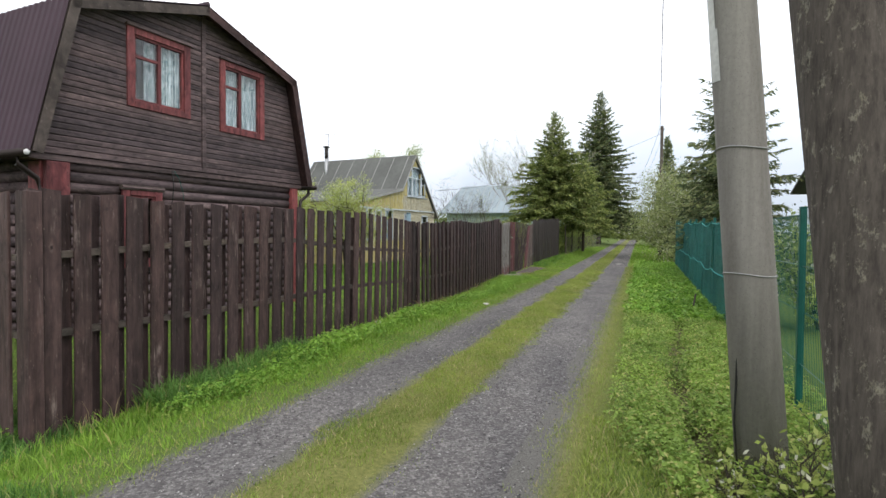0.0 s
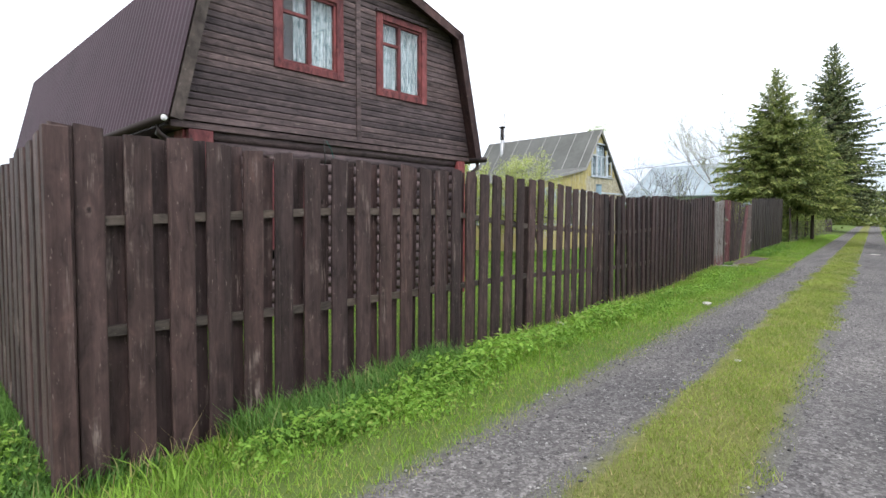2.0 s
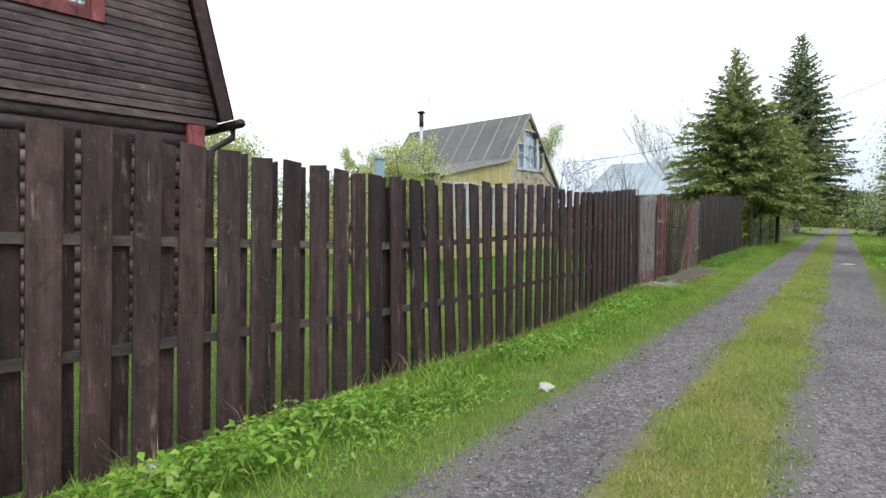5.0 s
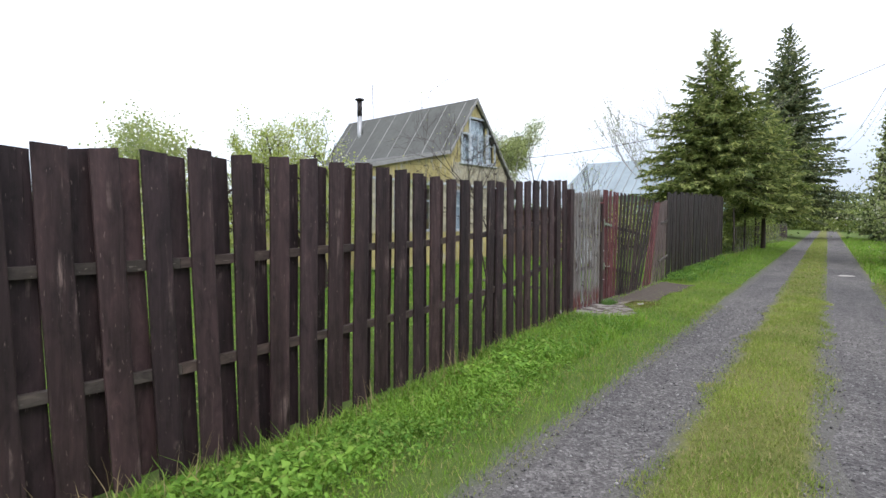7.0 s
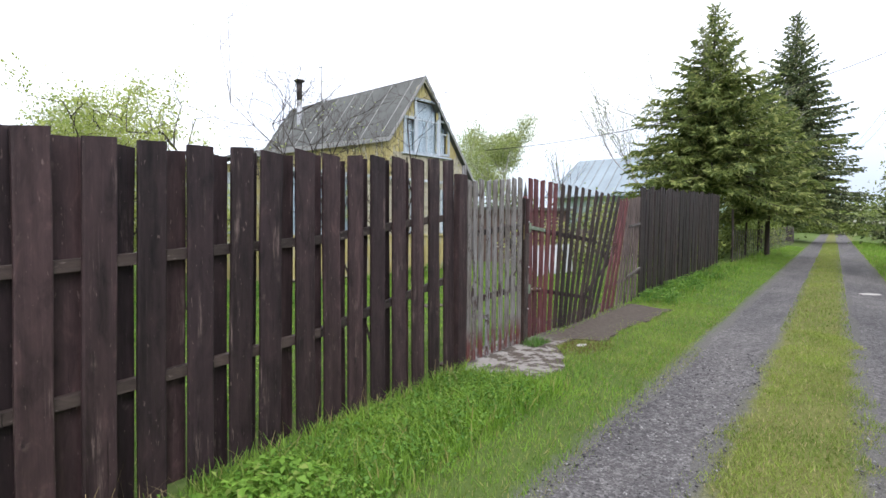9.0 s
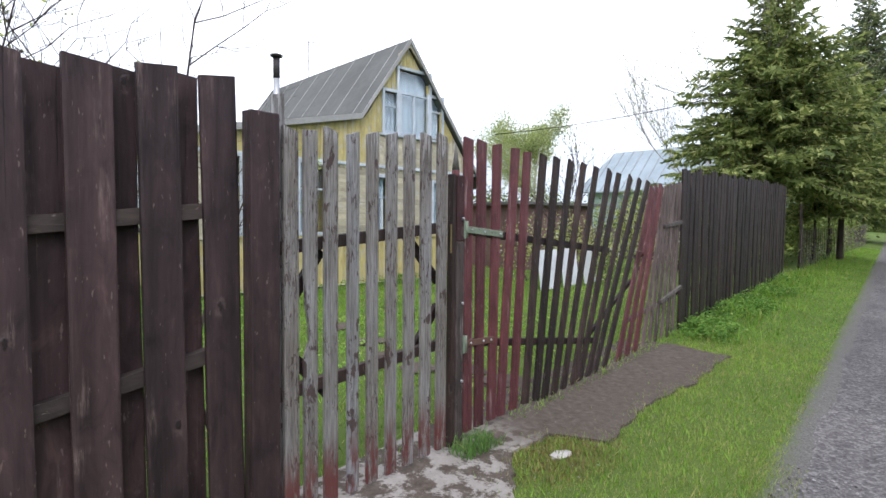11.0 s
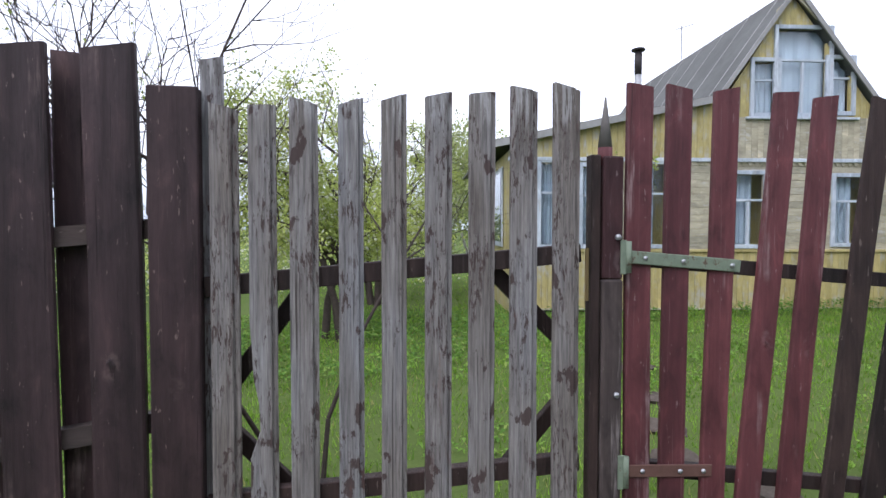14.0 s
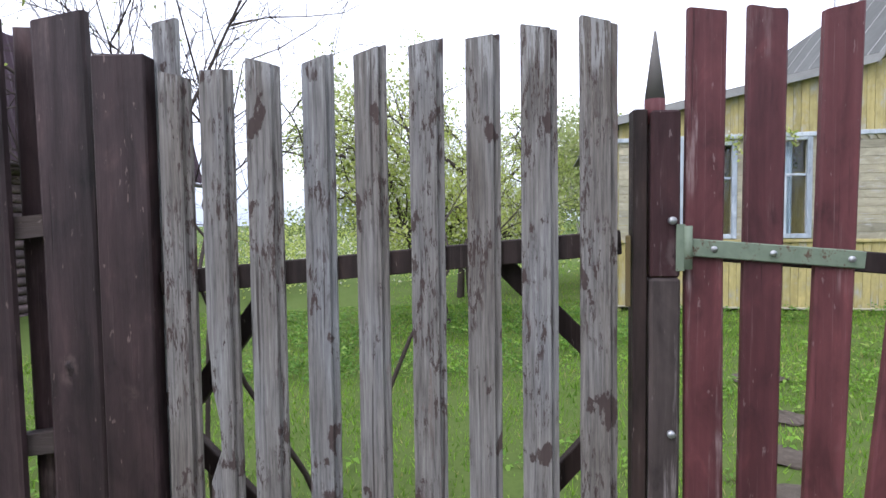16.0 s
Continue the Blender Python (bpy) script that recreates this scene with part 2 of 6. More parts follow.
plinth_dark = plain("dark grey brown plinth", (0.05, 0.045, 0.04), 0.95, 0, 0.35, 4)
cottage_curtain = plain("pale blue net curtain", (0.36, 0.43, 0.5), 0.9, 0, 0.25, 3)
# The unlit interior is put into this dark wall colour.
dark_room = plain("dim room behind the window", (0.05, 0.05, 0.05), 0.9)
roof_felt = plain("dark grey roofing felt", (0.12, 0.124, 0.116), 0.85, 0, 0.3, 5)
seam_pale = plain("pale roof seam strip", (0.3, 0.3, 0.29), 0.8)
yellow_paint = stained_wood("faded yellow paint on boards", (0.37, 0.315, 0.12), (0.5, 0.44, 0.2), (0.4, 0.39, 0.33), (18, 18, 2.4), 0.44, 0.75, 0.6, 0.4)
pale_boards = stained_wood("bleached yellow grey boards", (0.32, 0.3, 0.215), (0.48, 0.455, 0.34), (0.5, 0.49, 0.46), (14, 2.0, 26), 0.5, 0.8, 0.3, 0.45)
blue_white = stained_wood("pale blue white paint", (0.36, 0.43, 0.5), (0.56, 0.62, 0.68), (0.4, 0.38, 0.35), (18, 18, 3), 0.56, 0.7, 0.3, 0.5)
tin_roof = plain("galvanised tin roofing", (0.3, 0.36, 0.39), 0.5, 0.2, 0.15, 3)
green_wall = plain("pale green plank wall", (0.35, 0.45, 0.4), 0.8)
soot_metal = plain("sooty steel pipe", (0.05, 0.045, 0.045), 0.6, 0.4)
galvanised = plain("galvanised steel pipe", (0.42, 0.43, 0.44), 0.45, 0.7, 0.3)
wire_steel = plain("grey steel wire", (0.3, 0.3, 0.3), 0.5, 0.7)
black_cable = plain("black rubber cable", (0.02, 0.02, 0.02), 0.6)
green_metal = plain("dark green powder-coated metal", (0.008, 0.085, 0.068), 0.45)


def hinge_mat():
    m = Mat("chipped green hinge paint", 0.65, 0.1)
    tone = m.mix(m.noise((30, 30, 30), 5, 0.65), (0.12, 0.16, 0.115), (0.24, 0.29, 0.21))
    rust = m.step(m.noise((24, 24, 24), 7, 0.75), 0.55, 0.62)
    tone = m.mix(rust, tone, m.mix(m.noise((60, 60, 60), 4), (0.07, 0.04, 0.028), (0.15, 0.09, 0.06)))
    m.colour(tone).bump(m.noise((40, 40, 40), 6, 0.7), 0.5, 0.003)
    return m.mat


hinge_green = hinge_mat()
hinge_rust = plain("rusty red brown hinge paint", (0.13, 0.07, 0.055), 0.75, 0.1, 0.35, 30, 0.4)

brass_latch = plain("dull brass latch", (0.2, 0.15, 0.07), 0.5, 0.6)
lead_spike = plain("weathered grey wooden spike", (0.15, 0.14, 0.13), 0.8)
white_stone = plain("pale lime stone", (0.42, 0.4, 0.37), 0.9, 0, 0.3, 25, 0.6)
white_sheet = plain("white corrugated sheet", (0.6, 0.63, 0.66), 0.6)
grey_plastic = plain("blue grey plastic pipe", (0.16, 0.24, 0.28), 0.5)
dark_bark = plain("dark tree bark", (0.06, 0.048, 0.04), 0.95, 0, 0.5, 22, 0.9)
birch_bark = plain("pale birch bark", (0.4, 0.38, 0.36), 0.9, 0, 0.5, 8, 0.4)
red_brick_wall = plain("brown boarded shed wall", (0.17, 0.115, 0.1), 0.85, 0, 0.4, 6)


def concrete_mat():
    m = Mat("grey spun concrete", 0.9)
    n = m.noise((40, 40, 26), 8, 0.7)
    streak = m.noise((7, 7, 0.5), 5, 0.6)
    tone = m.ramp(n, [(0.3, (0.16, 0.15, 0.136)), (0.7, (0.28, 0.268, 0.245))])
    tone = m.mix(0.6, tone, m.ramp(streak, [(0.35, (0.125, 0.113, 0.1)), (0.65, (0.265, 0.25, 0.228))]))
    spots = m.step(m.cells((60, 60, 60))[0], 0.28, 0.1)
    m.colour(m.mix(m.math("MULTIPLY", spots, 0.5), tone, (0.09, 0.085, 0.08))).bump(n, 0.4, 0.004)
    return m.mat


def lichen_wood():
    m = Mat("old grey pole wood with lichen", 0.95)
    n = m.noise((45, 45, 7), 9, 0.7)
    tone = m.ramp(n, [(0.3, (0.03, 0.025, 0.022)), (0.7, (0.115, 0.098, 0.084))])
    moss = m.step(m.noise((22, 22, 12), 8, 0.8), 0.54, 0.66)
    tone = m.mix(moss, tone, m.mix(m.noise((30, 30, 30), 4), (0.23, 0.222, 0.215), (0.27, 0.24, 0.15)))
    m.colour(tone).bump(m.math("ADD", n, moss), 0.6, 0.008)
    return m.mat


concrete = concrete_mat()
pole_wood = lichen_wood()
white_paint_patch = plain("flaking white paint on concrete", (0.6, 0.6, 0.58), 0.8, 0, 0.4, 24, 0.4)


def ground_mat():
    m = Mat("soil and turf", 1.0, 0, 0.1)
    a = m.noise((1.2, 1.2, 1.2), 6, 0.65)
    b = m.noise((30, 30, 30), 6, 0.7)
    turf = m.mix(b, m.mix(a, (0.045, 0.08, 0.018), (0.075, 0.115, 0.026)), m.mix(a, (0.11, 0.17, 0.04), (0.16, 0.2, 0.06)))
    soil = m.ramp(b, [(0.3, (0.04, 0.032, 0.024)), (0.7, (0.1, 0.084, 0.062))])
    bare = m.step(m.noise((2.3, 2.3, 2.3), 6, 0.7), 0.6, 0.72)
    tone = m.mix(m.math("MULTIPLY", bare, 0.6), turf, soil)
    x = m.math("ADD", m.axis(0), m.math("MULTIPLY", m.math("SUBTRACT", m.noise((9, 3, 9), 7, 0.75), 0.5), 0.3))
    rut = m.math("ADD", m.math("MULTIPLY", m.step(x, 1.74, 1.94), m.step(x, 2.86, 2.66)), m.math("MULTIPLY", m.step(x, 3.42, 3.62), m.step(x, 4.74, 4.5)))
    grit = m.ramp(m.noise((60, 60, 60), 5, 0.8), [(0.3, (0.06, 0.056, 0.05)), (0.5, (0.13, 0.125, 0.115)), (0.72, (0.24, 0.235, 0.22))])
    ditch = m.math("MULTIPLY", m.math("MULTIPLY", m.step(x, 5.3, 5.55), m.step(x, 6.2, 5.95)), m.step(m.axis(1), 16.0, 12.0))
    tone = m.mix(m.math("MULTIPLY", ditch, 0.75), tone, m.ramp(b, [(0.3, (0.07, 0.055, 0.036)), (0.7, (0.17, 0.15, 0.08))]))
    worn = m.math("MULTIPLY", m.step(x, 2.4, 2.6), m.step(x, 5.2, 4.6))
    thatch = m.ramp(b, [(0.3, (0.09, 0.095, 0.026)), (0.7, (0.25, 0.235, 0.085))])
    tone = m.mix(m.math("MULTIPLY", worn, 0.75), tone, thatch)
    m.colour(m.mix(rut, tone, grit)).bump(b, 0.7, 0.02)
    return m.mat


def gravel_mat():
    m = Mat("grey crushed stone track", 0.95, 0, 0.2)
    big = m.noise((0.9, 0.35, 1), 6, 0.65)
    mid = m.noise((10, 8, 10), 7, 0.75)
    c = m.cells((70, 70, 70))
    c2 = m.cells((34, 34, 34))
    grain = m.mix(0.5, c[1], c2[1])
    bw = m.nodes.new("ShaderNodeRGBToBW")
    m.links.new(grain, bw.inputs[0])
    tone = m.ramp(bw.outputs[0], [(0.15, (0.045, 0.043, 0.044)), (0.5, (0.125, 0.12, 0.118)), (0.85, (0.32, 0.312, 0.305))])
    tone = m.mix(0.36, tone, m.ramp(mid, [(0.32, (0.065, 0.06, 0.06)), (0.68, (0.21, 0.2, 0.195))]))
    tone = m.mix(1.0, tone, m.ramp(big, [(0.32, (0.62, 0.62, 0.64)), (0.66, (1.12, 1.1, 1.08))]), "MULTIPLY")
    m.colour(tone).bump(m.math("ADD", c[0], m.math("ADD", c2[0], mid)), 0.7, 0.012)
    return m.mat


def foliage(name, dark, light, odd, odd_share=0.06, thin=0.35, straw=0.0):
    m = Mat(name, 0.55, 0, 0.25)
    tone = m.mix(m.island, dark, light)
    patch = m.noise((0.8, 0.8, 0.8), 4, 0.6)
    tone = m.mix(1.0, tone, m.ramp(patch, [(0.3, (0.68, 0.72, 0.7)), (0.7, (1.28, 1.2, 1.08))]), "MULTIPLY")
    if straw:
        tone = m.mix(m.math("MULTIPLY", m.step(m.noise((1.7, 1.1, 1.7), 5, 0.65), 0.46, 0.64), straw), tone, (0.38, 0.31, 0.14))
    pick = m.math("GREATER_THAN", m.math("FRACT", m.math("MULTIPLY", m.island, 17.31)), 1 - odd_share)
    tone = m.mix(pick, tone, odd)
    m.colour(tone)
    trans = m.nodes.new("ShaderNodeBsdfTranslucent")
    m.links.new(tone, trans.inputs[0])
    blend = m.nodes.new("ShaderNodeMixShader")
    blend.inputs[0].default_value = thin
    m.links.new(m.bsdf.outputs[0], blend.inputs[1])
    m.links.new(trans.outputs[0], blend.inputs[2])
    m.links.new(blend.outputs[0], m.nodes["Material Output"].inputs[0])
    return m.mat


soil_turf = ground_mat()
gravel = gravel_mat()
grass_verge = foliage("fresh verge grass", (0.125, 0.255, 0.028), (0.28, 0.47, 0.07), (0.38, 0.36, 0.12), 0.08, 0.4, 0.06)
grass_strip = foliage("worn yellowish strip grass", (0.17, 0.25, 0.045), (0.31, 0.4, 0.09), (0.44, 0.38, 0.18), 0.12, 0.35, 0.2)
grass_yard = foliage("mown yard grass", (0.11, 0.235, 0.02), (0.25, 0.44, 0.05), (0.36, 0.35, 0.12), 0.07, 0.4, 0.06)
weed_leaf = foliage("broad weed leaves", (0.12, 0.265, 0.034), (0.27, 0.46, 0.075), (0.3, 0.4, 0.09), 0.1, 0.38)
ditch_leaf = foliage("yellow green goutweed leaves", (0.16, 0.27, 0.05), (0.33, 0.47, 0.11), (0.42, 0.42, 0.15), 0.12, 0.38)
grass_tall = foliage("tall dark verge grass", (0.07, 0.17, 0.035), (0.17, 0.33, 0.08), (0.3, 0.32, 0.12), 0.06, 0.4)
weed_dark = foliage("dark glossy weed leaves", (0.075, 0.18, 0.03), (0.19, 0.36, 0.065), (0.28, 0.4, 0.09), 0.1, 0.38)
dry_moss = foliage("brown moss", (0.14, 0.115, 0.04), (0.25, 0.2, 0.08), (0.2, 0.26, 0.06), 0.3, 0.15)
dry_straw = foliage("dry straw", (0.3, 0.24, 0.12), (0.42, 0.35, 0.2), (0.2, 0.15, 0.08), 0.2, 0.1)
spruce_needles = foliage("spruce needles", (0.09, 0.135, 0.045), (0.26, 0.32, 0.1), (0.4, 0.43, 0.15), 0.2, 0.4)
spruce_dark = foliage("older spruce needles", (0.075, 0.11, 0.06), (0.23, 0.28, 0.135), (0.36, 0.38, 0.18), 0.15, 0.4)
spring_leaf = foliage("young spring leaves", (0.32, 0.41, 0.1), (0.55, 0.62, 0.22), (0.7, 0.7, 0.58), 0.15, 0.5)
birch_leaf = foliage("young birch leaves", (0.28, 0.36, 0.12), (0.46, 0.52, 0.23), (0.5, 0.52, 0.3), 0.1, 0.5)
far_leaf = foliage("distant shrub leaves", (0.1, 0.15, 0.04), (0.22, 0.27, 0.08), (0.05, 0.08, 0.03), 0.2)
# Lighter version of far_leaf with the sunlight put into the colour.
lane_leaf = foliage("lane shrubs, sunlight in the colour", (0.17, 0.23, 0.06), (0.31, 0.37, 0.11), (0.1, 0.14, 0.04), 0.15)
blossom_leaf = foliage("pale willow leaves", (0.29, 0.36, 0.15), (0.45, 0.51, 0.26), (0.6, 0.6, 0.48), 0.12, 0.45)


def net_mat():
    m = Mat("green shade netting", 0.8)
    weave = m.noise((60, 60, 60), 3, 0.6)
    fade = m.noise((1.1, 1.1, 1.6), 5, 0.65)
    tone = m.mix(weave, (0.006, 0.085, 0.075), (0.014, 0.15, 0.135))
    tone = m.mix(1.0, tone, m.ramp(fade, [(0.3, (0.6, 0.65, 0.65)), (0.7, (1.35, 1.25, 1.25))]), "MULTIPLY")
    m.colour(tone).bump(fade, 0.5, 0.05)
    clear = m.nodes.new("ShaderNodeBsdfTransparent")
    blend = m.nodes.new("ShaderNodeMixShader")
    m.put(m.ramp(weave, [(0.4, (0.12, 0.12, 0.12)), (0.62, (0.42, 0.42, 0.42))]), blend.inputs[0])
    m.links.new(m.bsdf.outputs[0], blend.inputs[1])
    m.links.new(clear.outputs[0], blend.inputs[2])
    m.links.new(blend.outputs[0], m.nodes["Material Output"].inputs[0])
    return m.mat


netting = net_mat()
hem_teal = plain("pale teal netting hem", (0.04, 0.26, 0.25), 0.7)


def glass_mat():
    m = Mat("window glass", 0.03, 0, 0.5)
    m.bsdf.inputs["Base Color"].default_value = (0.9, 0.95, 0.95, 1)
    m.bsdf.inputs["Transmission Weight"].default_value = 1.0
    m.bsdf.inputs["IOR"].default_value = 1.45
    return m.mat


glass = glass_mat()


def slab_mat():
    m = Mat("old concrete slab with lime stains", 0.95)
    n = m.noise((16, 16, 16), 8, 0.7)
    base = m.ramp(n, [(0.3, (0.05, 0.039, 0.03)), (0.5, (0.088, 0.071, 0.056)), (0.72, (0.145, 0.12, 0.098))])
    dirt = m.step(m.noise((2.6, 2.6, 2.6), 6, 0.7), 0.45, 0.6)
    base = m.mix(m.math("MULTIPLY", dirt, 0.6), base, m.mix(n, (0.05, 0.04, 0.03), (0.12, 0.1, 0.078)))
    lime = m.math("MULTIPLY", m.step(m.noise((4.5, 4.5, 4.5), 9, 0.72), 0.47, 0.54), m.step(m.axis(1), 23.5, 22.8))
    pale = m.mix(m.noise((22, 22, 22), 5, 0.7), (0.24, 0.215, 0.19), (0.44, 0.42, 0.39))
    m.colour(m.mix(m.math("MULTIPLY", lime, 0.85), base, pale)).bump(n, 0.7, 0.012)
    return m.mat


slab = slab_mat()

# ---- mesh helpers ----


def mesh_ob(name, verts, faces, mat, parent=None, label=""):
    me = bpy.data.meshes.new(name)
    me.from_pydata([tuple(v) for v in verts], [], faces)
    me.materials.append(mat)
    me.update()
    ob = new(name, me)
    if parent is not None:
        ob.parent = parent
    if label:
        ob["label"] = label
    return ob


def part(name, bm, mat, parent=None, label="", smooth=False):
    me = bpy.data.meshes.new(name)
    bmesh.ops.recalc_face_normals(bm, faces=bm.faces)
    bm.to_mesh(me)
    bm.free()
    me.materials.append(mat)
    if smooth:
        me.polygons.foreach_set("use_smooth", [True] * len(me.polygons))
    ob = new(name, me)
    if parent is not None:
        ob.parent = parent
    if label:
        ob["label"] = label
    return ob


def empty(name, m, label, category, group="", kind=""):
    ob = new(name)
    ob.empty_display_size = 0.1
    ob.matrix_world = m
    return tagged(ob, label, category, group, kind)


def add_box(bm, lo, hi, bevel=0.0):
    vs = [bm.verts.new((x, y, z)) for x in (lo[0], hi[0]) for y in (lo[1], hi[1]) for z in (lo[2], hi[2])]
    fs = [bm.faces.new([vs[i] for i in f]) for f in ((0, 1, 3, 2), (4, 6, 7, 5), (0, 4, 5, 1), (2, 3, 7, 6), (0, 2, 6, 4), (1, 5, 7, 3))]
    if bevel:
        bmesh.ops.bevel(bm, geom=list({e for f in fs for e in f.edges}), offset=bevel, segments=1, affect="EDGES")
    return vs


def box(name, lo, hi, mat, parent=None, bevel=0.0, label=""):
    bm = bmesh.new()
    add_box(bm, lo, hi, bevel)
    return part(name, bm, mat, parent, label)


def add_tube(bm, pts, radii, sides=8, cap=True):
    rings = []
    for i, p in enumerate(pts):
        p = Vector(p)
        d = (Vector(pts[min(i + 1, len(pts) - 1)]) - Vector(pts[max(i - 1, 0)])).normalized()
        a = d.orthogonal().normalized() if abs(d.z) > 0.98 else d.cross(Vector((0, 0, 1))).normalized()
        b = d.cross(a)
        r = radii[i] if isinstance(radii, (list, tuple)) else radii
        rings.append([bm.verts.new(p + r * (math.cos(2 * math.pi * k / sides) * a + math.sin(2 * math.pi * k / sides) * b)) for k in range(sides)])
    for r0, r1 in zip(rings, rings[1:]):
        for k in range(sides):
            bm.faces.new((r0[k], r0[(k + 1) % sides], r1[(k + 1) % sides], r1[k]))
    if cap:
        bm.faces.new(rings[0][::-1])
        bm.faces.new(rings[-1])


def tube(name, pts, radii, mat, parent=None, sides=8, label="", smooth=True):
    bm = bmesh.new()
    add_tube(bm, pts, radii, sides)
    return part(name, bm, mat, parent, label, smooth)


def big_mesh(name, verts, faces, mat, parent=None, label=""):
    """A mesh from arrays: verts (n, 3), faces (m, 3 or 4)."""
    me = bpy.data.meshes.new(name)
    verts, faces = np.asarray(verts, np.float32), np.asarray(faces, np.int32)
    k = faces.shape[1]
    me.vertices.add(len(verts))
    me.vertices.foreach_set("co", verts.ravel())
    me.loops.add(faces.size)
    me.loops.foreach_set("vertex_index", faces.ravel())
    me.polygons.add(len(faces))
    me.polygons.foreach_set("loop_start", np.arange(0, faces.size, k, dtype=np.int32))
    me.update(calc_edges=True)
    me.materials.append(mat)
    ob = new(name, me)
    if parent is not None:
        ob.parent = parent
    if label:
        ob["label"] = label
    return ob


rng = np.random.default_rng(7)

# ---- ground ----


def verge_z(y):
    return np.interp(y, [-40, 2, 4, 7, 12, 15, 18, 21.5, 28, 38, 60, 150, 400], [-0.3, -0.3, -0.27, -0.14, -0.14, -0.19, -0.12, -0.01, 0.1, 0.24, 0.5, 1.6, 3.0])


def road_z(y):
    return np.interp(y, [-40, 20, 28, 38, 60, 150, 400], [0.0, 0.0, 0.04, 0.12, 0.35, 1.4, 2.6])


def ground_z(x, y):
    x, y = np.asarray(x, float), np.asarray(y, float)
    s = np.clip((x - 0.2) / 1.6, 0, 1)
    s = s * s * (3 - 2 * s)
    z = verge_z(y) * (1 - s) + road_z(y) * s
    z = z - 0.12 * np.clip((x - 4.7) / 1.5, 0, 1) - 0.2 * np.exp(-((x - 5.75 - 0.12 * np.sin(y * 0.7)) / 0.16) ** 2) * np.clip((14 - y) / 6, 0, 1)
    z = z + 0.035 * np.exp(-((x - 3.15) / 0.3) ** 2) + 0.03 * np.exp(-((x - 1.2) / 0.4) ** 2)
    z = z - 0.02 * np.exp(-((x - 2.25) / 0.3) ** 2) - 0.02 * np.exp(-((x - 4.05) / 0.3) ** 2)
    return z + 0.012 * np.sin(x * 5.1 + y * 1.3) * np.cos(y * 2.7 - x)


def graded(lo, near_lo, near_hi, hi, fine, grow=1.35):
    mid = list(np.arange(near_lo, near_hi, fine))
    out, s, v = [], fine, near_hi
    while v < hi:
        out.append(v)
        s *= grow
        v += s
    pre, s, v = [], fine, near_lo
    while v > lo:
        s *= grow
        v -= s
        pre.append(v)
    return np.array(pre[::-1] + mid + out + [hi])


def sheet(name, xs, ys, mat, lift=0.0, label=""):
    gx, gy = np.meshgrid(xs, ys)
    v = np.stack([gx, gy, ground_z(gx, gy) + lift], -1).reshape(-1, 3)
    i = np.arange(len(ys) - 1)[:, None] * len(xs) + np.arange(len(xs) - 1)[None]
    f = np.stack([i, i + 1, i + 1 + len(xs), i + len(xs)], -1).reshape(-1, 4)
    return big_mesh(name, v, f, mat, None, label)


tagged(sheet("ground", graded(-1600, -3, 8, 1600, 0.14), graded(-1600, -4, 40, 1600, 0.2), soil_turf), "green turf with bare soil patches", "ground", kind="structure")


def track(name, edge0, edge1):
    ys = graded(-40, -3, 40, 104, 0.1, 1.2)
    n = 9
    rows = []
    for y in ys:
        x0, x1 = float(np.interp(y, *edge0)), float(np.interp(y, *edge1))
        a = x0 + 0.12 * noise.noise((edge0[1][0], y * 0.9, 0)) + 0.02 * noise.noise((edge0[1][0], y * 4, 3)) + 0.025 * noise.noise((edge0[1][0], y * 11, 3))
        b = x1 + 0.12 * noise.noise((edge1[1][0], y * 0.9, 5)) + 0.02 * noise.noise((edge1[1][0], y * 4, 8)) + 0.025 * noise.noise((edge1[1][0], y * 11, 8))
        rows.append(np.linspace(a + 0.07, b - 0.07, n))
    gx = np.array(rows)
    gy = np.repeat(ys[:, None], n, 1)
    edge = np.array([-0.02] + [0.006] * (n - 2) + [-0.02])
    v = np.stack([gx, gy, ground_z(gx, gy) + edge[None]], -1).reshape(-1, 3)
    i = np.arange(len(ys) - 1)[:, None] * n + np.arange(n - 1)[None]
    f = np.stack([i, i + 1, i + 1 + n, i + n], -1).reshape(-1, 4)
    return tagged(big_mesh(name, v, f, gravel), "grey gravel wheel track with loose stones", "road", "wheel tracks of the lane", kind="structure")


track("road", ([0, 4.4, 7, 13, 17, 30], [1.76, 1.8, 1.95, 1.98, 1.82, 1.86]), ([0, 4, 8, 16, 30], [2.66, 2.7, 2.88, 2.74, 2.86]))
track("road", ([0, 4.5, 7, 20, 30], [3.26, 3.4, 3.54, 3.58, 3.5]), ([0, 5, 14, 30], [4.5, 4.52, 4.58, 4.62]))

# ---- grass and weeds ----


